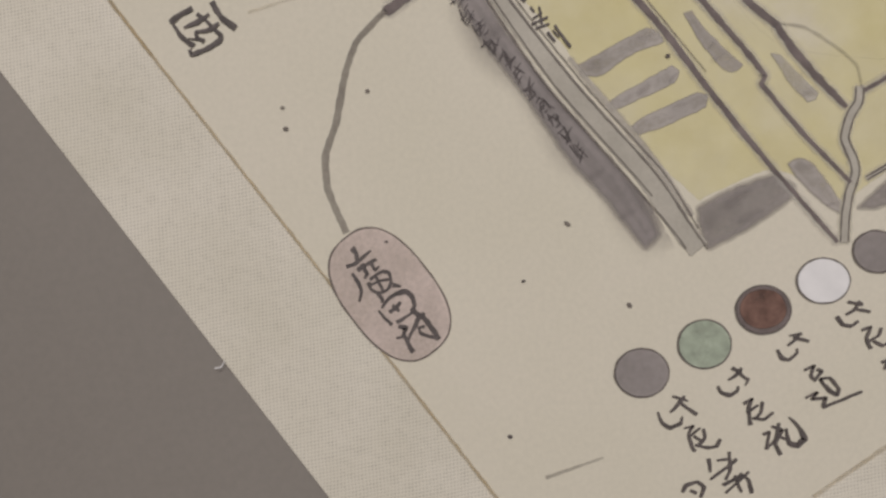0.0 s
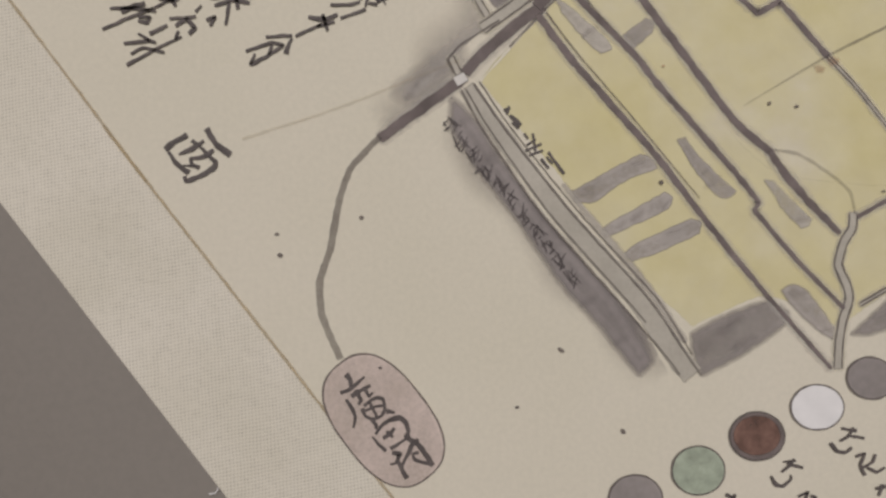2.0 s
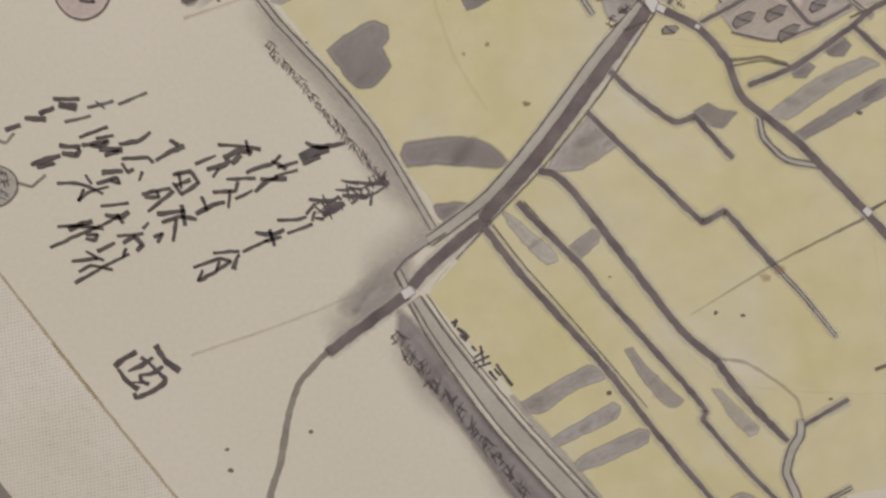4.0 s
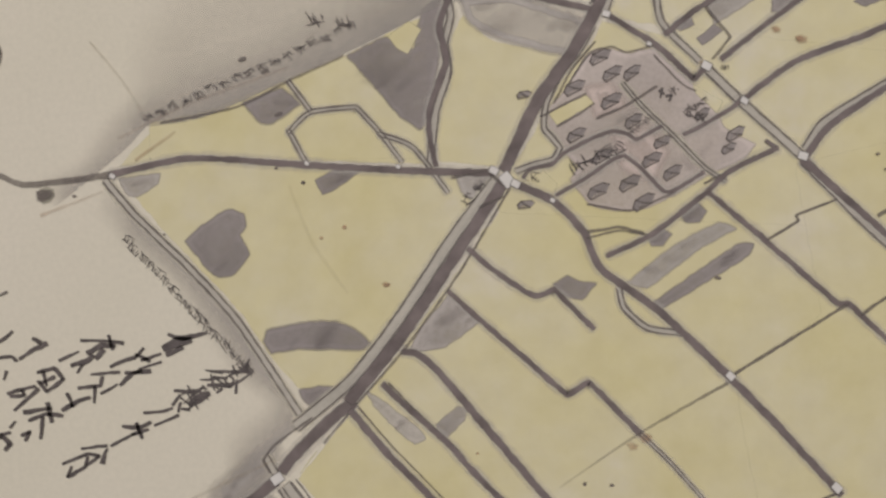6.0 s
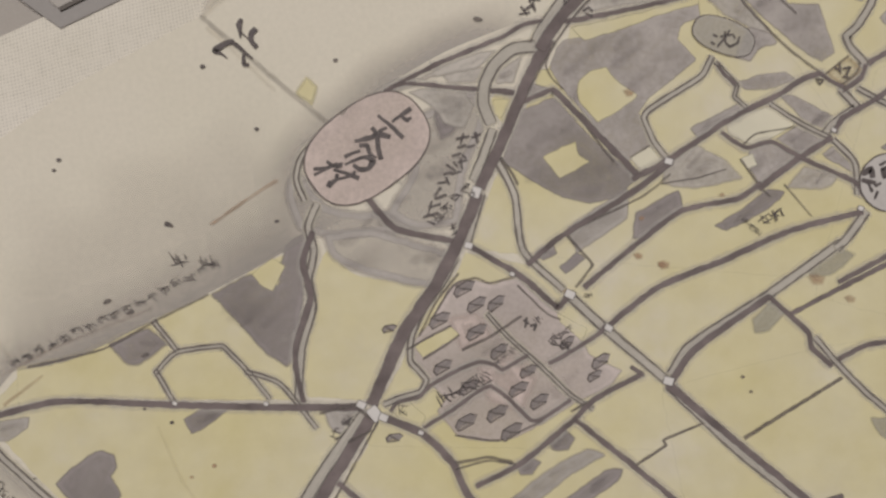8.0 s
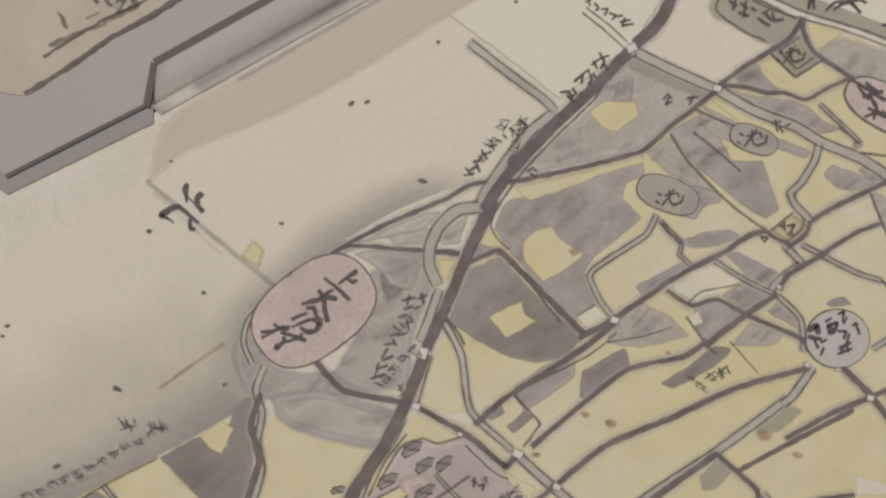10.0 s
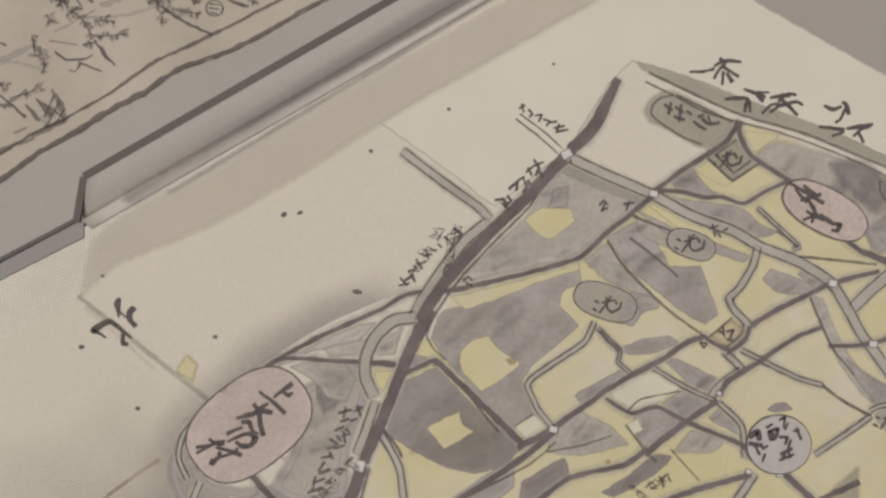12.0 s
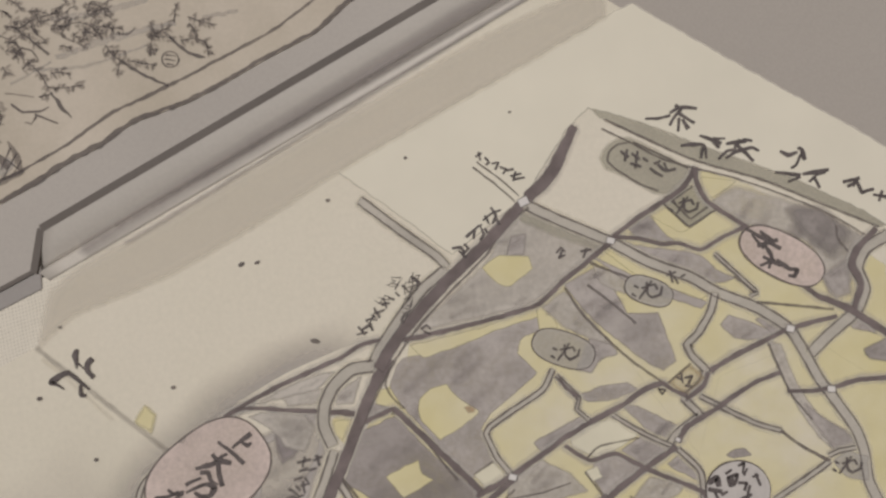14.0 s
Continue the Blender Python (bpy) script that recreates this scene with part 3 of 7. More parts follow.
halo([(4.7, 79.7), (3.0, 83.5), (11.3, 91.5), (14.7, 93.6)], 10.5, PALE_GREY, amount=0.80)

# ---- grey washes above the town road ----
patch([(32.1, 190.2), (42.4, 194.6), (49.7, 191.0), (52.8, 201.3), (59.2, 204.6), (56.2, 187.4), (51.8, 171.0), (50.1, 169.3), (44.4, 173.9), (38.3, 182.0)], soft=1.3)
patch([(43.1, 194.6), (48.8, 198.6), (51.9, 196.1), (48.1, 189.9), (45.9, 191.3)], YELLOW, soft=0.6, name="yellow_patch", sharp=True)
patch([(128.7, 199.5), (145.4, 208.7), (144.7, 200.4), (130.4, 192.5)], PALE_GREY, soft=1.1)
patch([(147.1, 201.7), (159.0, 206.8), (160.0, 201.7), (150.4, 195.4), (145.8, 195.0)], soft=1.1)
patch([(119.1, 193.4), (123.8, 196.1), (125.1, 192.9), (121.2, 191.3)], soft=0.9)
patch([(125.5, 189.1), (130.4, 192.5), (132.5, 190.8), (126.9, 187.2)], soft=0.8)
patch([(168.0, 196.4), (176.7, 200.7), (183.1, 204.7), (187.6, 203.6), (182.7, 199.5), (170.9, 194.7)], soft=0.9)
patch([(175.7, 170.4), (182.2, 175.2), (184.9, 171.9), (180.0, 167.0), (176.1, 166.6)], OLIVE, soft=1.3, name="olive_patch")
halo([(-27.8, 174.7), (-22.6, 174.9), (-7.2, 176.6), (16.3, 185.3), (39.9, 194.7), (59.6, 203.5), (69.3, 207.5)], 14.2, PALE_GREY, amount=0.50)
halo([(-27.8, 174.7), (-22.6, 174.9), (-7.2, 176.6), (16.3, 185.3), (39.9, 194.7), (59.6, 203.5), (69.3, 207.5)], 49.5, PALE_GREY, amount=0.42)
halo([(-49.3, 154.6), (-39.0, 161.7), (-28.9, 169.3), (-22.2, 175.5), (-15.4, 176.7)], 9.0, PALE_GREY, amount=0.60)

# ---- washes about the northern village ----
halo([(57.4, 205.6), (55.4, 216.4), (59.3, 225.2), (69.1, 231.9), (82.2, 241.3), (101.4, 250.2), (123.4, 256.5)], 9.3, PALE_GREY, amount=0.70)
patch([(57.6, 223.1), (54.1, 215.0), (56.8, 205.6), (64.0, 202.8), (78.5, 202.3), (88.4, 202.3), (82.1, 207.8), (73.0, 208.7), (64.1, 211.8)], PALE_GREY, soft=2.4, core=0.50)
patch([(63.3, 203.5), (75.6, 203.8), (87.4, 199.6), (97.7, 195.6), (91.4, 186.3), (74.4, 191.7), (65.0, 197.2)], PALE_GREY, soft=2.4, core=0.36)
patch([(90.6, 232.9), (106.4, 239.0), (109.5, 231.1), (102.7, 216.5), (99.9, 203.0), (87.7, 202.7), (80.5, 207.9), (87.6, 217.9)], PALE_GREY, soft=2.7, core=0.45)
patch([(95.9, 233.1), (103.0, 234.8), (100.9, 228.9), (96.8, 226.2)], soft=2.1)
patch([(191.2, 183.5), (199.2, 187.3), (205.1, 185.3), (198.5, 180.5), (192.4, 180.4)], OLIVE, soft=1.3, name="olive_patch")

# ---- washes of the northern fields ----
patch([(227.0, 188.3), (236.6, 194.9), (235.3, 182.7), (229.6, 184.1)], OLIVE, soft=1.8, name="olive_patch")

patch([(170.9, 284.1), (190.0, 273.3), (177.7, 265.8), (167.8, 259.8), (155.4, 258.0), (140.1, 256.9), (136.3, 256.7), (147.2, 265.1), (157.2, 272.2), (162.8, 279.8)], MIST, soft=2.0, core=0.9)
patch([(163.2, 273.4), (164.8, 278.1), (168.7, 278.3), (167.4, 273.2)], WASH, soft=1.4, core=0.9)
patch([(156.3, 270.8), (160.4, 273.3), (168.6, 272.3), (169.3, 269.1), (163.2, 265.4), (159.6, 266.6)], YELLOW, soft=0.8, core=1.0, name="yellow_patch")
patch([(127.9, 241.8), (129.9, 247.6), (133.2, 249.9), (145.4, 250.5), (158.0, 254.1), (168.9, 256.3), (169.4, 252.4), (164.4, 251.1), (162.4, 247.3), (167.0, 241.4), (161.9, 237.5), (153.7, 232.2), (150.4, 228.4), (153.4, 218.6), (145.5, 215.4), (138.4, 225.4), (135.2, 230.3), (130.7, 236.6)], WASH, soft=0.7, core=0.9)
patch([(135.0, 237.6), (138.4, 240.5), (142.7, 241.2), (144.7, 237.9), (150.2, 233.2), (148.3, 231.4), (139.4, 227.0), (135.1, 232.6)], YELLOW, soft=0.8, core=1.0, name="yellow_patch")
patch([(134.5, 252.8), (142.7, 253.6), (156.6, 255.6), (168.4, 258.6), (169.2, 256.3), (158.0, 254.1), (145.4, 250.8), (137.6, 249.2)], YELLOW, soft=0.8, core=1.0, name="yellow_patch")
patch([(169.2, 258.5), (172.2, 258.9), (173.9, 252.6), (169.3, 252.8)], YELLOW, soft=0.8, core=1.0, name="yellow_patch")
patch([(112.6, 218.9), (119.5, 232.1), (128.1, 234.7), (136.9, 223.1), (148.3, 211.3), (143.2, 206.5), (135.2, 205.4), (127.8, 207.8), (119.9, 213.0)], DEEP, soft=0.8, core=0.9, sharp=True)
patch([(123.9, 218.9), (132.7, 222.3), (133.1, 218.5), (135.9, 216.6), (127.7, 213.1)], YELLOW, soft=0.8, core=1.0, name="yellow_patch")
patch([(122.9, 242.5), (127.6, 241.9), (130.6, 236.7), (127.0, 237.1), (123.8, 238.4)], YELLOW, soft=0.8, core=1.0, name="yellow_patch")
patch([(112.0, 235.4), (116.1, 234.9), (113.4, 230.1), (111.8, 232.1)], YELLOW, soft=0.8, core=1.0, name="yellow_patch")
patch([(119.4, 236.6), (122.7, 238.7), (127.0, 237.1), (124.1, 235.5), (119.8, 234.1)], WASH, soft=0.8, core=0.9)
patch([(99.0, 243.3), (106.0, 244.6), (110.5, 244.1), (107.8, 240.6), (100.3, 241.1)], MIST, soft=1.6, core=0.9)
patch([(112.5, 242.3), (120.6, 246.6), (117.5, 239.4), (113.1, 239.8)], MIST, soft=1.2, core=0.9)
patch([(177.4, 263.6), (185.4, 267.1), (190.0, 261.2), (192.8, 253.9), (201.1, 253.0), (203.6, 242.8), (204.2, 239.7), (200.6, 237.7), (197.1, 239.8), (189.0, 247.7), (182.4, 255.3)], WASH, soft=1.0, core=0.9)
patch([(170.7, 258.4), (177.2, 262.1), (182.3, 254.6), (188.0, 246.0), (183.8, 242.3), (181.6, 248.6), (176.0, 252.4)], MIST, soft=1.6, core=0.9)
patch([(182.3, 248.5), (188.0, 246.0), (188.8, 243.7), (183.8, 242.3), (181.6, 239.5), (177.5, 240.8)], WASH, soft=1.1, core=0.9)
patch([(185.5, 267.8), (194.1, 263.7), (192.9, 259.0), (186.7, 263.1)], MIST, soft=1.0, core=0.9)
patch([(193.8, 272.9), (201.1, 270.7), (213.6, 267.3), (218.3, 262.4), (222.8, 259.7), (216.3, 259.1), (204.9, 265.1)], WASH, soft=0.9, core=0.9)
patch([(196.0, 276.4), (202.2, 279.4), (206.1, 274.0), (208.0, 271.3), (198.4, 273.8)], WASH, soft=0.9, core=0.9)
patch([(189.1, 271.6), (197.5, 266.6), (207.5, 261.2), (215.7, 256.7), (212.8, 255.3), (205.7, 259.2), (195.8, 264.7)], YELLOW, soft=0.8, core=1.0, name="yellow_patch")
patch([(185.8, 270.1), (197.1, 263.0), (207.0, 258.0), (214.5, 254.3), (212.8, 252.8), (203.9, 257.0), (194.0, 262.5)], WASH, soft=0.9, core=0.9)
patch([(202.2, 279.1), (209.1, 273.9), (212.2, 274.2), (219.4, 278.1), (226.1, 273.6), (215.3, 268.6), (208.8, 271.7), (206.3, 273.1)], YELLOW, soft=0.8, core=1.0, name="yellow_patch")
patch([(216.9, 287.5), (226.1, 285.3), (219.5, 281.7), (218.0, 281.9)], YELLOW, soft=0.8, core=1.0, name="yellow_patch")
patch([(217.1, 247.9), (219.7, 250.1), (225.5, 247.6), (231.4, 243.8), (226.4, 242.6), (220.5, 244.1)], WASH, soft=0.8, core=0.9)
patch([(226.7, 248.0), (230.2, 248.5), (234.6, 244.9), (231.0, 243.5)], WASH, soft=0.8, core=0.9)
patch([(229.0, 241.8), (232.5, 240.6), (235.6, 229.6), (240.2, 220.6), (247.1, 215.2), (250.0, 211.1), (243.5, 210.4), (238.3, 217.1), (233.4, 226.8)], MIST, soft=1.2, core=0.9)
patch([(236.9, 224.1), (240.9, 220.1), (247.1, 215.1), (249.7, 211.1), (243.8, 210.6), (239.2, 217.6)], WASH, soft=1.6, core=0.9)
patch([(219.4, 280.5), (225.6, 283.7), (240.0, 277.9), (251.4, 271.3), (258.6, 265.8), (255.0, 262.0), (252.6, 254.7), (247.4, 252.4), (245.7, 257.1), (244.4, 264.9), (237.5, 270.3), (228.7, 273.0)], MIST, soft=2.2, core=0.9)
patch([(239.0, 275.9), (247.3, 275.2), (254.3, 267.9), (248.7, 262.8), (243.4, 268.4)], DEEP, soft=4.0, core=0.9)
patch([(245.7, 257.1), (253.0, 260.8), (252.8, 251.7), (248.7, 251.0)], WASH, soft=2.6, core=0.9)
patch([(251.1, 245.5), (257.0, 244.2), (258.3, 240.3), (252.2, 242.6)], WASH, soft=1.0, core=0.9)
patch([(254.5, 236.6), (261.1, 238.8), (261.5, 232.3), (255.7, 234.0)], DEEP, soft=1.2, core=0.9)
patch([(188.3, 229.9), (192.7, 229.0), (202.8, 222.3), (200.0, 219.6), (194.8, 222.1)], WASH, soft=0.8, core=0.9)
patch([(177.4, 234.0), (182.9, 235.4), (190.5, 235.6), (193.3, 233.5), (187.0, 231.9), (179.4, 231.9)], WASH, soft=0.8, core=0.9)
patch([(170.3, 225.8), (178.2, 228.6), (179.0, 226.5), (172.2, 223.1), (165.8, 220.3), (163.8, 222.9)], WASH, soft=0.9, core=0.9)
patch([(178.8, 215.3), (185.1, 216.9), (193.5, 211.9), (187.0, 208.2), (181.4, 205.9), (178.6, 211.1)], WASH, soft=0.8, core=0.9)
patch([(186.7, 218.1), (193.2, 221.4), (199.9, 217.5), (193.6, 212.5)], WASH, soft=0.9, core=0.9)
patch([(201.5, 214.8), (206.8, 208.7), (206.0, 207.3), (198.2, 212.8)], WASH, soft=0.8, core=0.9)
patch([(193.3, 210.0), (202.3, 207.2), (198.9, 203.7), (188.1, 204.8)], MIST, soft=1.4, core=0.9)
patch([(156.6, 213.9), (165.5, 218.1), (172.5, 213.4), (176.4, 208.4), (164.1, 206.9), (155.2, 208.8)], MIST, soft=1.2, core=0.9)
patch([(173.9, 224.6), (186.4, 227.1), (191.7, 221.5), (183.7, 218.0), (179.1, 217.4), (173.7, 220.8)], CREAM, soft=0.7, core=1.0, name="cream_patch")
patch([(176.4, 213.5), (179.6, 214.6), (180.8, 211.6), (178.2, 210.9)], CREAM, soft=0.7, core=1.0, name="cream_patch")
patch([(147.1, 216.7), (152.3, 219.3), (155.4, 215.3), (149.9, 212.1)], CREAM, soft=0.7, core=1.0, name="cream_patch")
patch([(214.2, 213.2), (216.6, 214.4), (219.6, 214.2), (221.1, 212.3), (216.4, 212.2)], DEEP, soft=0.6, core=0.9)
patch([(190.2, 310.2), (202.4, 304.4), (219.4, 295.1), (240.9, 284.3), (265.2, 269.8), (263.1, 268.3), (247.5, 277.0), (233.3, 284.8), (216.0, 292.3), (201.9, 300.7), (192.1, 307.1)], OLIVE, soft=1.0, core=0.9, name="olive_patch")
road([(168.5, 283.0), (179.1, 277.0), (188.3, 272.0)], 2.11, 2.71, 1.81, material=OLIVE, amounts=(0.9, 0.7), soft=1.2, name="olive_stroke", kind="wash")
patch([(191.0, 296.0), (193.4, 299.3), (198.8, 300.5), (206.6, 295.8), (214.5, 290.3), (214.1, 286.7), (209.2, 284.2), (204.4, 284.9), (196.8, 290.4), (192.1, 293.1)], OLIVE, soft=1.6, core=0.9, name="olive_patch")
patch([(206.3, 281.6), (214.5, 286.0), (219.7, 278.4), (212.5, 274.4)], OLIVE, soft=0.8, core=0.9, name="olive_patch")

patch([(4.0, 73.5), (10.7, 67.1), (26.1, 44.5), (47.0, 20.4), (57.2, 3.8), (53.8, 0.2), (43.3, 12.9), (32.8, 24.9), (21.6, 41.2), (11.1, 55.1), (4.3, 65.6)], GREY, soft=3.4)
patch([(35.9, 49.0), (40.4, 51.3), (54.0, 58.7), (57.7, 57.2), (58.5, 55.0), (49.4, 51.2), (41.9, 46.0), (36.7, 46.0)], WASH, soft=0.8)
patch([(43.7, 38.5), (46.4, 40.7), (60.7, 48.7), (62.7, 47.4), (61.8, 44.4), (50.9, 39.2), (44.9, 36.6)], WASH, soft=0.8)
patch([(49.7, 32.1), (52.4, 34.7), (67.5, 41.4), (70.2, 40.7), (69.7, 37.7), (58.4, 32.4), (51.7, 30.2)], WASH, soft=0.8)
patch([(63.8, 62.5), (66.0, 63.2), (69.8, 58.0), (79.5, 48.9), (78.0, 47.4), (74.2, 47.7), (68.2, 55.0)], WASH, soft=0.8)
patch([(49.5, 90.4), (55.6, 94.9), (57.8, 94.1), (57.1, 91.1), (52.5, 86.9), (50.3, 87.4)], WASH, soft=0.8)
patch([(54.9, 124.5), (63.4, 117.9), (60.1, 115.2), (52.6, 110.7), (43.6, 110.4), (47.3, 116.7)], WASH, soft=1.0)
patch([(67.7, 11.0), (74.9, 15.1), (83.9, 18.5), (88.4, 19.4), (93.2, 16.6), (91.7, 12.8), (80.9, 5.3), (70.4, -0.1), (68.1, 5.3)], DEEP, soft=2.4)
patch([(87.0, 51.9), (89.3, 51.6), (99.7, 41.4), (99.0, 39.6), (96.7, 39.1), (91.5, 44.4)], MIST, soft=0.9)
patch([(31.5, 100.2), (34.5, 98.7), (45.0, 89.6), (46.5, 86.6), (43.5, 85.4), (39.0, 89.6), (33.8, 95.7)], MIST, soft=0.9)
patch([(91.4, 22.6), (94.4, 24.1), (98.2, 22.6), (105.7, 12.1), (106.4, 9.1), (101.9, 11.3), (95.9, 16.6)], WASH, soft=1.2)
patch([(110.2, 11.0), (116.9, 17.3), (122.2, 22.1), (124.4, 14.3), (115.4, 11.0)], DEEP, soft=2.2)
road([(8.1, 76.2), (15.8, 65.6), (32.9, 43.0), (53.1, 20.4), (63.6, 5.3), (67.7, 0.2)], 4.60, 5.60, 6.00, material=CANAL, name="river", kind="wash")
road([(33.7, 50.5), (41.2, 41.2), (53.9, 26.1), (65.9, 9.1)], 1.4, 2.4, 1.6, material=MIST, soft=0.9, name="grey_stroke", kind="wash", amounts=(0.8, 0.9))
patch([(89.7, 177.7), (96.4, 186.9), (102.5, 187.7), (106.2, 186.3), (113.9, 187.3), (119.5, 181.1), (124.4, 176.2), (129.5, 169.0), (132.1, 164.2), (139.4, 159.9), (135.0, 155.7), (124.9, 151.9), (116.2, 147.5), (109.2, 144.7), (101.6, 144.5), (94.1, 146.6), (89.4, 153.8), (91.9, 156.7), (86.6, 162.8), (83.3, 167.6), (83.9, 172.1)], TOWN, soft=1.2, name="town_wash")
patch([(101.6, 165.0), (110.8, 165.8), (115.6, 159.4), (111.2, 152.2), (103.9, 155.7)], PINK, soft=3.5, core=0.55, name="pink_wash")
patch([(95.0, 177.6), (101.9, 178.6), (105.2, 172.3), (97.4, 169.9)], PINK, soft=3.0, core=0.5, name="pink_wash")
patch([(84.7, 171.5), (94.8, 175.8), (96.9, 173.5), (86.7, 168.3)], YELLOW, soft=0.6, name="yellow_patch", sharp=True)
patch([(77.0, 156.0), (81.6, 157.1), (85.8, 152.6), (84.7, 149.6), (79.4, 151.5)], YELLOW, soft=0.6, name="yellow_patch")
patch([(123.7, 177.0), (131.2, 171.9), (129.5, 169.0), (124.3, 174.5)], YELLOW, soft=0.6, name="yellow_patch")
patch([(205.3, 141.0), (209.8, 140.6), (210.7, 134.1), (207.1, 136.3)], OLIVE, soft=1.0, name="olive_patch")
patch([(59.7, 228.2), (69.3, 233.4), (82.3, 241.3), (91.7, 244.2), (89.9, 241.3), (82.0, 239.0), (72.5, 234.6), (62.7, 227.9)], MIST, soft=2.2, core=0.7)

patch([(89.5, 239.5), (95.6, 239.9), (104.4, 238.0), (106.3, 234.0), (103.2, 228.4), (98.2, 230.5), (95.0, 235.5)], MIST, soft=1.2)
patch([(92.1, 242.6), (99.3, 245.5), (108.7, 248.1), (113.3, 248.3), (108.2, 244.4), (102.1, 243.6)], MIST, soft=1.4)

# ---- canals ----
slim([(6.6, 75.4), (12.0, 65.6), (27.6, 43.0), (47.6, 20.4), (60.6, 5.3), (64.4, 0.2)], 0.60, 0.60)
slim([(7.7, 75.9), (13.8, 65.6), (29.9, 43.0), (50.0, 20.4), (55.4, 14.1)], 0.45, 0.45)
slim([(9.8, 77.4), (17.9, 65.6), (35.9, 43.0), (56.1, 20.4), (65.9, 6.1), (70.1, 0.1)], 0.60, 0.60)
slim([(11.3, 78.0), (19.8, 65.6), (38.0, 43.0), (58.4, 20.4), (67.7, 5.6)], 0.45, 0.53)
canal([(110.5, 42.9), (110.2, 39.1), (108.0, 35.3), (106.5, 29.3), (108.7, 24.1), (109.4, 20.3), (107.6, 14.3), (106.7, 8.3), (106.4, 2.0)], 2.11, 0.55)
road([(88.5, 59.9), (96.0, 58.7), (103.5, 54.1), (109.5, 48.9), (111.0, 42.9)], 0.90, 0.75, material=SLIM, amounts=(0.35, 0.35), name="faint_line")
slim([(29.2, 96.3), (37.5, 85.4), (51.0, 69.7), (69.7, 47.1)], 0.45, 0.38)
slim([(37.5, 102.4), (45.0, 93.8), (55.5, 82.8)], 0.45, 0.38)
canal([(112.4, 18.8), (116.9, 21.5), (123.7, 25.1)], 0.90, 0.55)
canal([(75.2, 156.7), (79.9, 158.2), (85.2, 159.3), (87.1, 162.2), (84.9, 165.4), (83.2, 167.9), (84.1, 173.9), (88.0, 181.2), (94.3, 188.3), (98.0, 194.1)], 1.36, 0.55)
canal([(104.9, 178.4), (109.7, 172.0), (118.1, 163.0), (125.1, 154.9), (130.8, 150.4)], 0.90, 0.55)
slim([(97.4, 169.4), (105.2, 172.3), (113.9, 177.0)], 0.68)
slim([(93.4, 146.7), (98.6, 145.5), (104.6, 144.3), (110.8, 146.1), (117.0, 148.4)], 0.60)
slim([(125.0, 150.3), (132.6, 153.6), (139.2, 156.8)], 0.60)
slim([(89.7, 178.0), (96.4, 186.6), (102.6, 188.3), (106.3, 186.6), (113.9, 187.9)], 0.60)
slim([(82.6, 170.7), (88.6, 173.6), (94.9, 176.1)], 0.60)
slim([(86.7, 168.0), (93.0, 171.0), (96.9, 173.5)], 0.60)
slim([(113.7, 185.3), (120.7, 177.2), (124.3, 175.1)], 0.53)
canal([(192.2, 163.9), (197.6, 156.3), (204.4, 148.0), (210.8, 141.1), (210.6, 132.9)], 1.36, 0.55)
canal([(126.1, 292.8), (135.6, 283.6), (144.3, 275.7), (146.7, 272.5)], 2.11, 0.55)
canal([(146.3, 271.6), (139.6, 267.3), (132.2, 259.8), (126.3, 252.9), (124.0, 249.2)], 2.56, 0.55)
canal([(123.9, 248.7), (118.1, 248.4), (112.8, 244.5), (109.8, 239.6), (109.1, 234.4), (110.6, 229.2)], 3.01, 0.55)
canal([(110.9, 227.4), (107.5, 220.2), (104.5, 214.6)], 2.26, 0.55)
canal([(171.2, 241.6), (167.9, 236.7), (159.8, 232.5), (152.9, 228.8), (151.5, 227.0), (153.7, 220.4), (156.8, 215.4)], 1.36, 0.55)
canal([(170.4, 285.7), (178.1, 280.9), (186.6, 276.0), (191.5, 273.1), (200.6, 266.7), (210.6, 261.6), (217.5, 256.5), (227.4, 251.1), (235.0, 244.8), (238.6, 237.5), (241.5, 230.3), (245.2, 223.8), (249.5, 215.7), (251.0, 209.4), (251.2, 201.8), (253.4, 195.2)], 2.56, 0.55)
canal([(157.6, 298.4), (163.0, 293.2), (167.6, 288.0)], 1.81, 0.55)
canal([(216.7, 256.3), (215.1, 251.9), (210.9, 246.4), (207.5, 243.8), (208.6, 240.6), (211.9, 236.4), (209.9, 232.9), (204.9, 229.7)], 1.81, 0.55)
canal([(204.9, 229.7), (208.8, 224.7), (202.3, 221.0), (199.7, 218.3)], 1.81, 0.55)
canal([(264.7, 266.1), (258.2, 263.1), (255.3, 258.2), (256.6, 252.7), (253.5, 247.0), (246.0, 241.9), (240.1, 237.3)], 2.86, 0.55)
canal([(209.5, 229.6), (216.5, 224.9), (223.5, 220.5), (229.6, 217.9)], 1.20, 0.55)
canal([(241.4, 208.1), (233.5, 203.8), (225.7, 199.9)], 1.36, 0.55)
canal([(241.6, 209.7), (244.3, 210.6), (248.7, 210.8)], 1.05, 0.55)
canal([(185.7, 227.6), (193.3, 221.7), (200.3, 217.4)], 1.05, 0.55)
canal([(201.7, 216.5), (206.9, 209.8), (206.8, 201.4)], 1.36, 0.55)
canal([(172.1, 240.0), (174.3, 237.1), (177.3, 233.2), (176.2, 230.4), (179.5, 226.8)], 0.90, 0.55)
canal([(218.1, 266.7), (224.0, 259.9), (228.0, 255.1), (226.1, 254.5)], 0.90, 0.55)
slim([(193.5, 306.0), (201.9, 300.7), (216.0, 292.2), (233.3, 284.7), (247.5, 276.8), (262.4, 268.5)], 0.60)
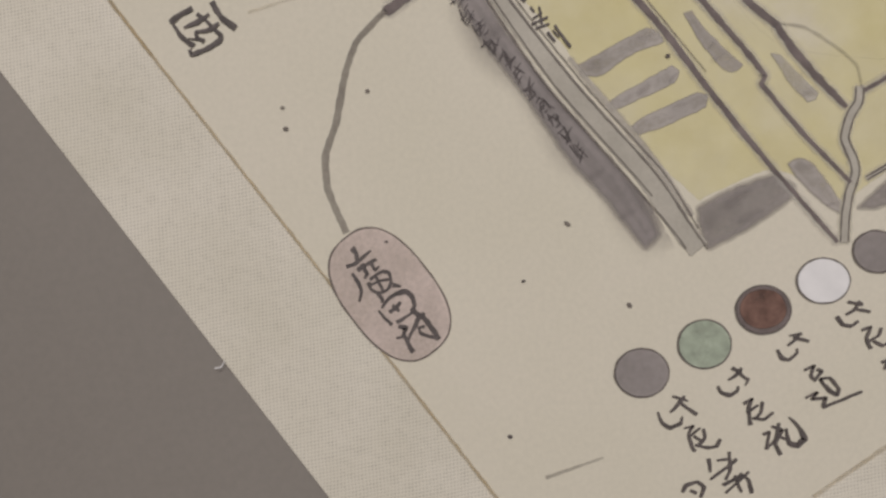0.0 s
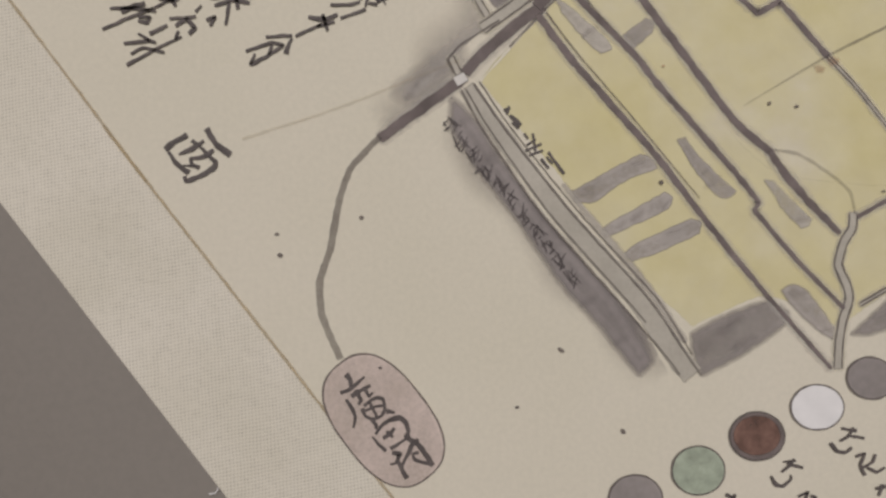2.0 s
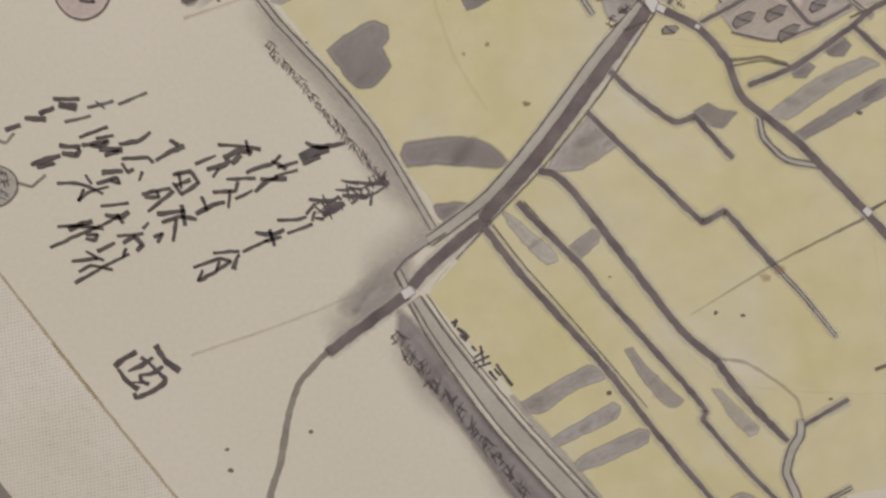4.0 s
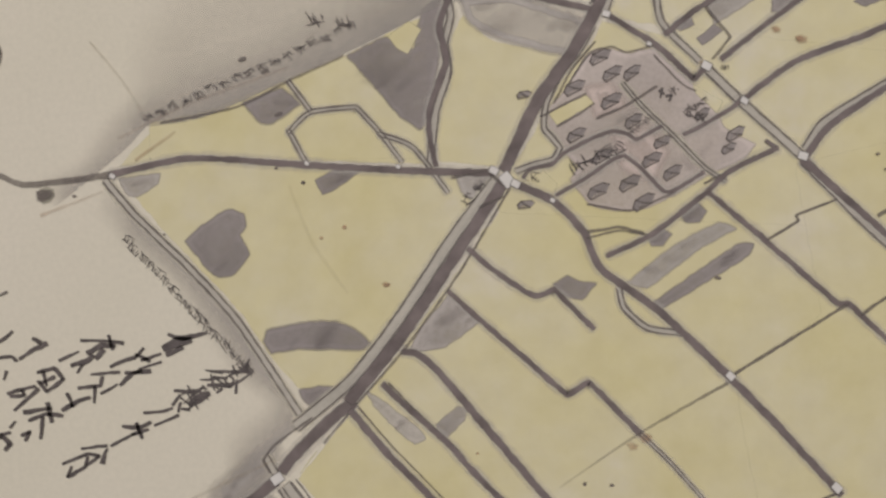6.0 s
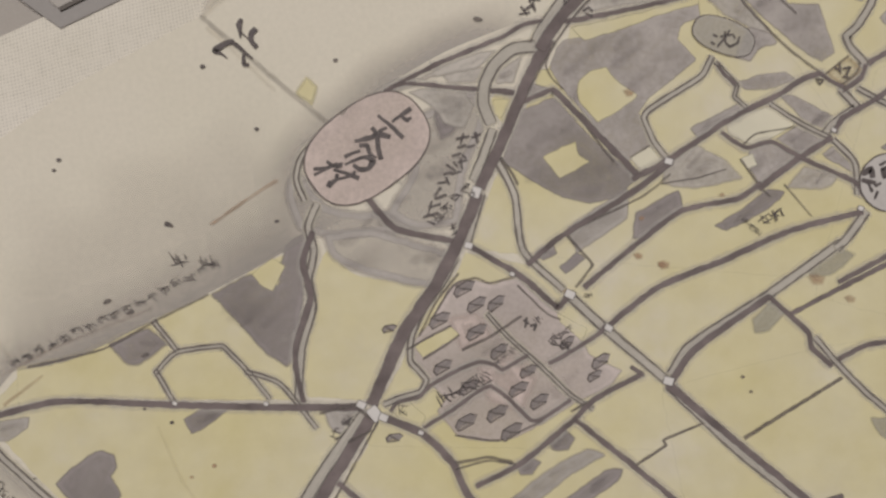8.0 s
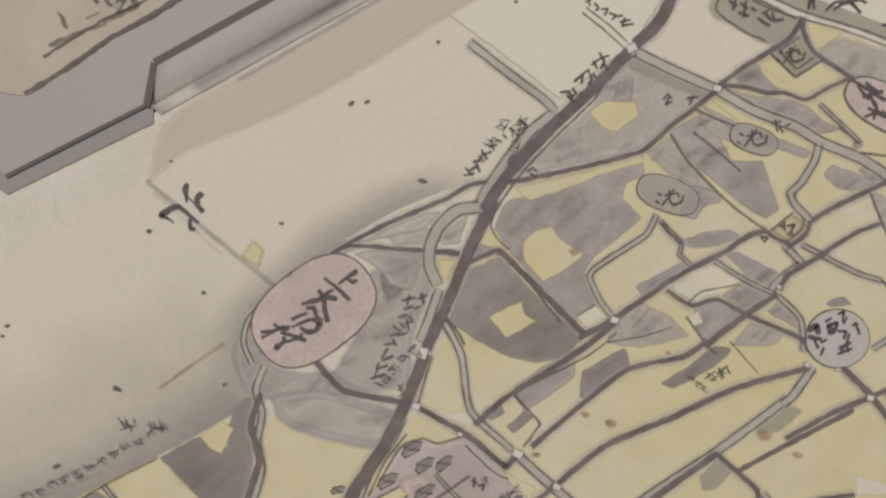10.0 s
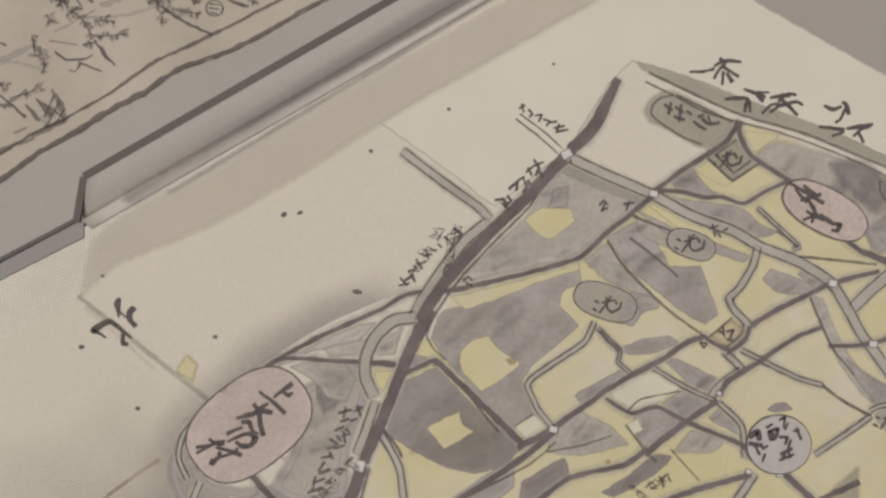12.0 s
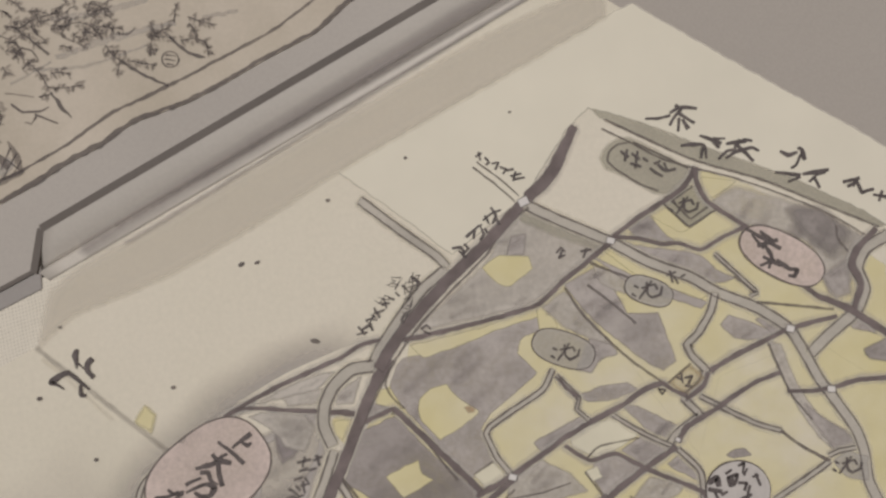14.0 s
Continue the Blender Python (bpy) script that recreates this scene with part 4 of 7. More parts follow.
slim([(192.4, 303.7), (198.7, 299.6), (207.1, 293.9), (215.7, 290.1), (225.9, 286.2), (240.2, 279.1), (251.5, 272.3), (258.4, 266.9)], 0.53)
slim([(205.2, 285.4), (200.3, 288.0), (194.8, 292.5), (192.8, 295.0), (193.5, 297.2), (195.9, 299.0), (199.4, 299.2)], 0.53)
slim([(200.2, 299.1), (206.5, 295.2), (213.9, 290.3)], 0.53)
slim([(215.3, 289.1), (211.3, 285.0), (206.5, 283.4)], 0.45)
slim([(206.3, 281.6), (212.2, 274.8), (219.7, 278.4)], 0.60)
slim([(208.6, 282.2), (212.8, 276.8), (217.7, 279.5)], 0.60)
slim([(208.6, 282.2), (214.4, 285.4)], 0.45)
slim([(177.3, 262.8), (180.9, 255.5), (187.4, 247.1), (192.7, 241.1), (199.5, 235.0)], 0.68)
slim([(183.4, 262.8), (188.1, 258.4), (194.8, 251.2)], 0.60)
slim([(184.9, 268.7), (189.8, 265.8), (194.8, 263.3)], 0.75)
slim([(170.3, 285.2), (163.2, 281.0), (157.8, 274.4), (152.7, 270.2), (146.0, 265.0), (136.8, 257.1), (128.7, 247.8), (121.2, 236.6), (119.2, 233.1), (114.9, 225.3), (112.2, 220.4)], 0.60)
slim([(112.1, 220.0), (114.5, 216.3), (116.3, 212.3)], 0.75)
slim([(128.3, 247.5), (126.6, 243.5), (128.1, 239.5), (130.7, 236.6)], 0.60)
slim([(136.2, 225.9), (139.3, 220.7), (142.5, 215.8)], 0.60)
slim([(229.2, 241.3), (231.3, 233.9), (233.7, 226.8), (238.3, 219.8)], 0.53)
slim([(251.2, 270.1), (251.1, 267.1), (253.3, 263.0)], 0.60)
slim([(227.6, 252.6), (236.5, 250.7), (247.6, 248.1)], 0.75)
slim([(222.5, 260.1), (227.3, 255.5)], 0.60)
slim([(152.3, 219.3), (147.1, 216.7)], 0.45)
slim([(154.6, 208.9), (164.4, 209.6), (172.2, 211.2)], 0.45)
slim([(176.4, 213.5), (180.7, 206.3), (183.3, 202.9)], 0.60)
slim([(177.5, 217.3), (181.2, 219.9), (191.6, 220.8)], 0.45)
canal([(3.6, 84.5), (5.9, 79.9)], 1.80, 0.60)
slim([(4.4, 80.4), (2.9, 83.7), (5.9, 87.5), (16.5, 94.3)], 0.60)
canal([(12.2, 92.2), (27.9, 103.9), (42.3, 120.3), (56.8, 139.6), (70.2, 155.3)], 2.85, 0.60)
slim([(73.1, 152.2), (58.5, 130.9), (42.5, 111.2), (29.7, 98.2), (19.4, 87.3)], 0.60)
canal([(-34.7, 161.0), (-26.9, 150.8), (-13.9, 136.6), (-2.4, 122.4), (6.0, 108.4), (13.3, 95.6)], 1.65, 0.60)
canal([(15.0, 170.8), (21.2, 175.8), (33.4, 176.4), (39.1, 169.6), (44.8, 161.1)], 1.05, 0.53)
canal([(39.1, 168.9), (48.0, 164.7), (56.5, 152.2)], 1.05, 0.53)
canal([(15.0, 171.5), (19.1, 162.6)], 1.05, 0.53)
canal([(15.6, 184.8), (21.3, 176.1)], 1.05, 0.53)
slim([(-18.9, 175.4), (1.7, 178.5), (15.6, 184.4), (31.0, 190.4)], 0.60)
slim([(92.2, 139.2), (101.3, 140.0), (108.0, 138.1)], 0.90)
canal([(100.5, 123.7), (101.8, 118.3), (107.6, 112.7), (116.5, 110.8)], 1.35, 0.60)
canal([(62.1, 211.9), (59.3, 206.1), (60.2, 199.2), (58.1, 191.8), (58.5, 184.1), (54.6, 173.8), (52.4, 160.3)], 1.80, 0.60)
canal([(106.1, 210.5), (101.2, 198.0)], 2.25, 0.60)
slim([(98.2, 189.9), (91.6, 182.9), (86.3, 174.2)], 0.60)
canal([(111.3, 219.2), (115.1, 209.7), (116.1, 194.5), (125.8, 183.0)], 1.65, 0.60)
canal([(127.2, 181.4), (136.2, 171.5), (151.0, 156.5)], 2.25, 0.60)
canal([(151.9, 154.6), (169.4, 134.9), (185.2, 119.8), (194.6, 108.4)], 2.25, 0.60)
canal([(152.6, 157.9), (158.5, 165.0), (180.8, 176.8), (201.2, 188.8)], 2.10, 0.60)
canal([(58.9, 213.1), (57.2, 219.3), (60.1, 225.9), (69.0, 231.2)], 1.35, 0.60)
slim([(127.7, 198.0), (134.4, 189.0), (129.3, 183.4)], 0.75)
slim([(127.7, 198.0), (149.0, 205.9), (157.2, 211.2)], 0.60)
canal([(208.7, 196.4), (203.4, 190.1), (200.0, 187.4)], 2.10, 0.60)

# ---- roads ----
road([(-15.0, 62.9), (-6.2, 69.4), (5.9, 78.0)], 2.55, 2.85)
road([(7.7, 80.4), (11.2, 84.5), (21.0, 93.0), (27.8, 98.0)], 2.85, 3.00, 3.00)
road([(-15.3, 63.2), (-22.6, 55.4), (-25.9, 46.8), (-28.2, 34.0), (-31.1, 24.9), (-30.5, 15.9), (-25.7, 4.4)], 1.50, 1.80, 1.95, 1.80, material=SLIM, amounts=(0.75, 0.6))
road([(55.0, 125.8), (63.2, 117.5), (85.0, 96.2), (91.0, 99.3), (103.8, 84.7)], 1.20, 1.35, 1.35)
canal([(103.8, 84.7), (111.2, 76.7), (120.2, 65.4)], 0.85, 0.4)
road([(26.7, 98.0), (42.7, 115.8), (58.8, 137.0), (72.5, 155.2)], 3.30, 3.00, 3.00)
road([(-33.1, 162.4), (-11.8, 165.5), (17.6, 162.0), (44.7, 158.8), (68.8, 156.6)], 1.65, 1.50, 1.65, 1.80)
road([(-78.8, 173.7), (-67.0, 166.3), (-56.7, 161.3), (-46.1, 161.5), (-33.1, 162.4)], 1.35, 1.80, material=SLIM, amounts=(0.7, 0.9))
road([(61.0, 136.8), (67.6, 130.5), (77.8, 123.2), (83.2, 124.5), (93.2, 113.4)], 1.35, 1.35, 1.20)
road([(74.7, 153.3), (85.0, 147.8), (92.2, 139.2), (96.2, 129.2), (110.8, 117.1), (128.8, 98.1)], 1.95, 1.80, 1.95, 1.95)
road([(128.8, 98.1), (141.0, 84.0), (156.4, 65.1)], 1.95, 1.80)
road([(128.0, 96.7), (104.0, 84.9), (81.5, 71.6)], 0.80, 0.65, 0.40, material=SLIM, amounts=(0.75, 0.2))
road([(97.9, 132.6), (110.2, 137.6), (124.3, 147.1), (132.1, 153.2), (145.2, 158.6)], 1.20, 1.35, 1.20)
road([(140.3, 133.9), (149.6, 138.8), (148.9, 140.3), (160.1, 143.9)], 0.75, 0.60, material=SLIM)
road([(130.6, 56.5), (156.5, 65.9)], 0.90, 0.75, material=SLIM)
road([(71.9, 157.1), (81.7, 174.6), (91.9, 187.4), (98.9, 198.2), (105.3, 210.6)], 3.15, 3.30, 3.00)
road([(53.8, 159.4), (52.4, 169.4), (53.8, 176.9), (58.2, 187.2), (57.0, 196.4), (60.2, 204.5)], 1.35, 1.35, 1.65, 1.80, 1.50)
road([(75.8, 212.3), (82.6, 203.4), (97.5, 198.8)], 1.35, 1.65, 1.50)
road([(102.6, 196.4), (114.8, 187.7), (123.9, 178.3), (127.2, 181.4)], 1.35, 1.50, 1.35)
road([(125.9, 148.0), (140.7, 133.8), (159.0, 115.9), (161.3, 116.1), (183.0, 93.2)], 1.35, 1.35, 1.20)
road([(152.4, 155.6), (160.0, 164.1), (180.7, 176.1)], 1.80, 1.50)
road([(180.7, 176.1), (190.5, 165.3), (190.9, 161.5), (195.8, 156.1)], 1.20, 1.35)
road([(130.2, 99.2), (144.5, 106.8), (161.3, 115.8)], 0.90, 0.75, material=SLIM)
road([(170.8, 138.9), (198.2, 152.5)], 1.05, 0.90, material=SLIM)
road([(151.6, 155.0), (169.8, 136.7), (188.1, 118.7)], 2.10, 1.50, 1.80)
road([(186.6, 118.8), (195.6, 120.8)], 1.50, 1.65)
road([(164.8, 112.7), (172.8, 117.4), (182.0, 118.6)], 0.90, 0.75, material=SLIM)

road([(96.3, 245.9), (105.8, 248.9), (115.2, 251.8), (121.7, 254.8), (126.6, 255.3)], 1.05, 1.05, 0.90)
road([(95.7, 240.8), (101.6, 239.6), (107.5, 238.7)], 0.90, 1.05)
road([(111.4, 237.9), (114.2, 237.5), (117.3, 236.7)], 1.36, 1.51)
road([(133.0, 254.5), (143.0, 255.4), (156.8, 257.1), (169.3, 259.3), (177.6, 265.1), (185.8, 270.1), (191.6, 273.9)], 1.20, 1.05, 1.20)
road([(191.7, 274.8), (199.1, 279.0), (208.0, 283.2), (212.5, 286.0), (215.7, 290.1)], 1.05, 1.20, 1.36)
road([(215.7, 290.1), (215.6, 286.8), (217.6, 281.2), (221.7, 277.6), (227.5, 272.8)], 1.51, 1.05, 1.05)
road([(191.7, 274.6), (198.4, 273.5), (204.2, 271.2), (208.7, 270.9), (214.5, 268.4), (220.1, 270.7), (227.5, 273.1)], 0.90, 0.90, 0.90)
road([(119.1, 234.0), (128.0, 236.7), (136.3, 226.8), (148.4, 212.0)], 1.05, 1.51, 1.66)
road([(147.2, 210.9), (156.8, 215.0), (165.7, 219.6), (172.2, 223.3), (180.3, 226.8), (188.3, 229.9), (194.8, 233.3), (199.8, 234.6)], 1.51, 1.36, 1.36)
road([(199.8, 234.6), (202.9, 231.9), (205.8, 230.4)], 0.90, 1.05)
road([(248.1, 246.2), (241.9, 245.5), (234.2, 244.2), (227.8, 242.0), (219.8, 239.2), (213.1, 236.1)], 1.05, 1.20, 1.36)
road([(212.1, 235.6), (210.8, 232.5), (205.7, 229.5)], 1.20, 1.05)
road([(231.2, 233.2), (224.9, 231.7), (218.5, 228.7), (212.8, 225.7), (204.7, 221.9), (202.3, 218.4)], 0.90, 1.36, 1.36)
road([(201.2, 217.0), (192.1, 212.4), (183.9, 207.4), (180.8, 205.1)], 1.36, 1.51)
road([(232.8, 228.1), (239.6, 227.3), (244.9, 227.6), (251.9, 228.7), (259.8, 228.3)], 0.90, 1.05, 1.20)
road([(261.6, 268.0), (256.0, 263.4), (253.9, 259.1), (255.7, 254.3), (253.2, 247.8)], 1.36, 2.11, 1.36)
road([(240.2, 256.0), (244.3, 252.0), (251.4, 248.1), (261.7, 239.6)], 1.05, 1.81, 1.81)
road([(229.6, 217.9), (234.7, 213.0), (241.4, 208.4)], 0.75, 0.90, material=SLIM)
road([(172.0, 221.1), (178.2, 216.5), (185.1, 217.4), (193.5, 211.9), (206.3, 204.8), (208.5, 200.9)], 0.90, 1.05, 1.20)
road([(172.7, 239.1), (174.0, 236.7), (176.9, 233.8)], 0.60, 0.75)

road([(27.0, 95.7), (36.0, 83.6), (48.0, 70.0), (58.5, 58.0), (70.5, 42.2), (79.5, 30.9), (88.4, 20.3), (98.9, 8.3), (104.4, 2.0)], 1.81, 1.81, 1.66, 1.66, 1.51, 1.36, 1.05, 0.90)
road([(36.0, 102.1), (42.0, 95.7), (52.5, 85.1), (58.5, 77.5), (69.0, 65.5), (79.5, 53.4), (85.5, 45.9), (84.3, 43.8), (87.0, 40.6), (96.0, 30.1), (107.9, 17.9)], 1.51, 1.51, 1.51, 1.36, 1.05, 0.90)
road([(41.8, 110.4), (45.1, 109.9), (49.6, 106.2), (60.1, 92.6), (69.1, 80.5), (79.5, 67.0), (88.5, 59.4)], 1.66, 1.96, 1.81, 1.96)
road([(88.5, 59.4), (90.8, 55.7), (97.5, 47.4), (106.8, 37.8)], 1.81, 2.11, 1.81, 1.20)
road([(111.7, 42.1), (117.0, 45.1), (123.0, 48.5)], 0.90, 1.05)
road([(120.4, 163.6), (127.5, 166.8), (133.8, 170.1), (136.2, 172.2)], 0.90, 1.05)
road([(76.9, 154.8), (79.0, 157.0), (84.4, 157.8), (87.9, 160.6), (95.5, 164.0), (101.7, 165.8), (105.4, 164.7), (107.5, 163.0), (114.6, 166.3)], 0.90, 0.90, 0.90, 0.75)
road([(85.3, 149.6), (93.1, 153.5), (101.1, 158.2), (104.2, 159.1), (108.4, 155.4), (114.0, 148.9), (117.1, 149.0), (125.0, 153.4)], 0.90, 0.90, 0.90)
road([(210.8, 141.4), (216.1, 142.7)], 0.90, 0.90)

road([(83.2, 240.3), (90.0, 243.4), (97.3, 246.1)], 0.90, 1.05)
road([(83.2, 240.4), (88.3, 241.9), (96.6, 240.7)], 0.90, 0.95)

# ---- streets of the town ----
house(99.5, 185.8, 6.4, 16)
house(102.4, 181.2, 6.0, 20)
house(107.7, 181.1, 5.6, 24)
house(92.1, 178.0, 6.4, 16)
house(101.7, 173.9, 6.4, 18)
house(107.3, 168.2, 5.6, 22)
house(91.9, 165.4, 5.8, 18)
house(114.6, 162.1, 5.2, 14)
house(111.6, 157.6, 6.0, 16)
house(116.8, 153.8, 5.8, 20)
house(98.4, 159.3, 5.8, 18)
house(96.8, 150.1, 6.6, 16)
house(105.3, 151.7, 6.6, 18)
house(108.7, 146.4, 6.8, 20)
house(125.7, 168.9, 4.6, 22)
house(134.2, 163.1, 5.8, 20)
house(132.2, 159.3, 4.4, 18)
house(78.5, 176.9, 4.0, 0)
house(77.2, 147.6, 4.6, -4)
road([(142.1, 160.7), (144.3, 159.0)], 1.20, 1.20)
road([(106.1, 212.3), (112.5, 223.2), (121.8, 240.6), (128.1, 249.9)], 2.85, 2.85, 2.85)
road([(117.0, 190.7), (126.8, 197.4), (146.1, 207.0), (157.4, 214.0)], 1.35, 1.35, 1.50, 1.35)
road([(131.6, 183.2), (146.3, 193.2), (159.3, 201.1), (174.7, 203.1), (181.2, 206.6)], 1.35, 1.20, 1.35)
road([(136.6, 172.0), (151.3, 181.3), (170.1, 187.1), (187.5, 193.1), (207.7, 196.5)], 1.35, 1.50, 1.35)
road([(186.2, 171.0), (218.4, 184.0)], 1.20, 1.35)
road([(197.9, 157.7), (205.8, 160.7), (216.3, 161.3)], 1.20, 1.20)
road([(185.0, 305.1), (177.3, 293.4), (170.5, 288.0)], 2.10, 3.30, 3.00)
road([(168.0, 286.0), (158.7, 277.9), (145.3, 267.8), (131.7, 255.6), (125.5, 247.8)], 2.85, 3.00, 3.00)
road([(217.0, 195.5), (223.8, 187.1), (231.5, 174.0)], 1.50, 1.65)
road([(223.8, 187.1), (236.2, 191.1)], 1.35, 1.50)
road([(199.8, 178.3), (212.7, 183.7), (223.8, 187.1)], 1.20, 1.35)

# ---- bridges, ponds, villages ----
bridge(6.3, 78.6, 3.3, 30)
bridge(72.5, 154.5, 3.9, -55)
bridge(69.1, 157.2, 2.4, -30)
bridge(74.7, 153.3, 2.4, -30)
bridge(84.3, 148.3, 1.5, -30)
bridge(19.4, 162.2, 1.3, -30)
bridge(128.8, 98.5, 2.4, -45)
bridge(-32.7, 162.0, 1.6, -30)
bridge(155.3, 67.0, 2.7, -45)
bridge(104.9, 211.1, 3.0, 70)
bridge(101.6, 197.1, 2.1, -20)
bridge(127.5, 181.6, 2.7, -30)
bridge(137.0, 171.7, 2.1, -35)
bridge(151.7, 156.0, 2.7, -20)
bridge(157.3, 214.7, 2.1, -20)
bridge(112.6, 188.4, 1.3, -30)
bridge(43.7, 159.8, 1.3, -30)
bridge(169.2, 287.0, 2.7, 20)
bridge(190.9, 273.8, 2.1, -20)
bridge(235.5, 244.5, 2.2, -20)
bridge(157.1, 214.7, 2.1, -20)
bridge(215.5, 195.7, 1.8, 0)
bridge(223.4, 186.8, 1.9, -20)
bridge(207.3, 197.4, 1.5, -30)
bridge(202.0, 219.0, 1.3, -30)
bridge(244.3, 227.2, 2.1, -10)

# ---- legend and villages ----
ring(216.2, 203.6, 8.6, 7.9, -7, SHRINE, "shrine_mark", outline=0.35, label='pale grey shrine oval')
ring(235.7, 264.0, 12.2, 5.9, -35, PINK, "village_mark", label='pale pink village oval in ink outline', full=0.85)
ring(174.8, 246.8, 8.6, 4.6, -26, POND, "pond_mark", outline=0.3, full=0.8)
ring(199.3, 259.2, 6.6, 3.6, -26, POND, "pond_mark", outline=0.3, full=0.8)
patch([(242.4, 208.2), (246.5, 210.0), (251.6, 208.1), (251.0, 201.8), (245.6, 203.3)], POND, soft=0.8, name="pond_mark")
patch([(201.3, 234.3), (207.6, 238.5), (211.3, 234.5), (205.8, 230.4)], CREASE, soft=0.7, core=0.35, name="shrine_ground")
slim([(201.3, 234.3), (207.9, 238.6)], 0.5)
ring(-14.1, -12.0, 19.05, 11.85, -52, PINK, "village_mark", label='pale pink village oval in ink outline', full=0.78)
ring(52.7, -32.8, 7.20, 6.45, 0, GREY, "legend_disc", label='grey legend disc')
ring(69.3, -25.2, 7.05, 6.45, 0, GREEN, "legend_disc", label='pale green legend disc')
ring(84.9, -16.1, 7.35, 6.45, 0, ROAD, "legend_disc", label='dark rim of the red-brown legend disc')
ring(84.8, -15.9, 6.15, 5.25, 0, BROWN, "legend_disc", outline=0.0, label='red-brown legend disc')
ring(100.8, -8.4, 7.05, 6.00, 0, WHITE, "legend_disc", label='white legend disc')
ring(115.0, -0.7, 6.45, 5.55, -10, GREY, "legend_disc", label='grey legend disc')
ring(76.9, 225.5, 17.70, 11.85, 31, PINK, "village_mark", label='pale pink village oval in ink outline', full=0.78)
ring(-79.4, 161.6, 7.80, 9.00, -3, PINK, "village_mark", label='pale pink village oval in ink outline')

patch([(-53.0, 157.8), (-52.3, 159.7), (-50.5, 160.4), (-48.7, 159.6), (-48.6, 157.6), (-49.7, 156.0), (-51.6, 155.8)], OLIVE, soft=0.6, name="olive_disc")
ring(-67.0, 196.5, 6.6, 6.6, 0, POND, "seal_mark", label="grey round seal print")
bars((-64.1, 194.1), (-70.1, 193.6), 2, 4.0)
brush([([(-81.0, 160.8), (-77.6, 162.3)], (0.6, 0.5)), ([(-78.2, 159.6), (-76.3, 157.1), (-80.2, 157.6)], (0.5, 0.6, 0.5))])

# ---- writing ----
brush([([(17.9, 70.4), (19.4, 70.9)], (0.60, 0.60)), ([(19.1, 71.3), (18.6, 69.4)], (0.60, 0.60)), ([(19.4, 68.9), (20.9, 67.8), (22.1, 66.3)], (0.60, 0.90, 1.05)), ([(20.1, 67.1), (21.6, 65.6)], (0.75, 0.75))])
brush([([(23.2, 64.1), (24.2, 62.9)], (0.45, 0.45)), ([(23.9, 61.1), (26.2, 62.6)], (0.45, 0.45)), ([(25.4, 64.1), (26.2, 59.6)], (0.60, 0.60)), ([(23.6, 59.6), (27.7, 61.4)], (0.45, 0.45)), ([(24.6, 58.4), (28.1, 59.6)], (0.45, 0.45))])
brush([([(27.7, 57.3), (29.6, 55.0)], (0.60, 0.60)), ([(29.2, 58.0), (30.7, 56.2)], (0.45, 0.45)), ([(29.6, 59.2), (33.7, 53.5)], (0.45, 0.75))])
bars((1.6, 68.0), (38.0, 24.3), 11, 4.5, INK, thick=0.085)
brush([([(100.9, 225.8), (104.4, 226.2)], (0.60, 0.60)), ([(103.0, 227.1), (102.0, 224.5)], (0.45, 0.45)), ([(101.1, 223.5), (103.4, 224.0)], (0.60, 0.60)), ([(99.4, 221.4), (101.7, 221.9)], (0.45, 0.45)), ([(99.7, 219.8), (100.6, 218.5)], (0.45, 0.45)), ([(97.7, 219.2), (99.8, 217.5)], (0.45, 0.45)), ([(96.7, 216.7), (99.0, 217.1)], (0.45, 0.45)), ([(97.3, 215.8), (97.9, 213.9)], (0.45, 0.45)), ([(94.9, 214.5), (97.7, 214.7)], (0.45, 0.45)), ([(95.6, 213.3), (93.8, 211.2)], (0.60, 0.60)), ([(93.8, 210.5), (96.9, 211.2)], (0.60, 0.60)), ([(92.0, 208.3), (95.1, 208.8)], (0.60, 0.60)), ([(92.9, 209.8), (91.4, 206.1)], (0.45, 0.45)), ([(90.3, 205.8), (94.2, 206.6)], (0.60, 0.60)), ([(91.2, 204.6), (93.1, 203.7)], (0.45, 0.45))], FAINT_INK)
brush([([(208.6, 206.5), (210.9, 207.7), (211.1, 205.4)], (1.20, 1.51, 1.20)), ([(208.4, 205.0), (211.7, 203.8)], (1.05, 0.90)), ([(209.9, 204.0), (210.7, 201.6)], (0.75, 0.60)), ([(211.6, 203.1), (213.2, 203.7)], (0.60, 0.60)), ([(212.2, 201.5), (211.2, 199.6)], (0.60, 0.60)), ([(213.4, 208.5), (215.0, 209.3)], (0.60, 0.60)), ([(213.9, 207.4), (216.4, 207.9), (215.7, 205.7), (214.1, 205.1), (213.9, 207.4)], (0.75, 0.75)), ([(214.8, 206.9), (214.9, 205.0)], (1.20, 1.20)), ([(217.0, 210.1), (218.6, 210.7), (218.0, 208.0)], (0.60, 0.60)), ([(219.2, 209.1), (218.2, 207.4)], (0.45, 0.45)), ([(220.4, 206.7), (222.0, 207.0)], (0.45, 0.45)), ([(221.3, 207.4), (222.1, 204.2)], (0.60, 0.60)), ([(216.5, 205.6), (218.7, 205.3), (217.8, 203.5)], (0.60, 0.60)), ([(219.4, 204.5), (218.4, 202.3)], (0.60, 0.60)), ([(216.3, 201.0), (219.5, 202.2)], (0.75, 0.75)), ([(217.5, 201.3), (216.5, 199.5)], (0.60, 0.60)), ([(218.5, 201.8), (218.6, 199.7)], (0.60, 0.60)), ([(215.8, 199.5), (219.7, 200.6)], (0.60, 0.60))])
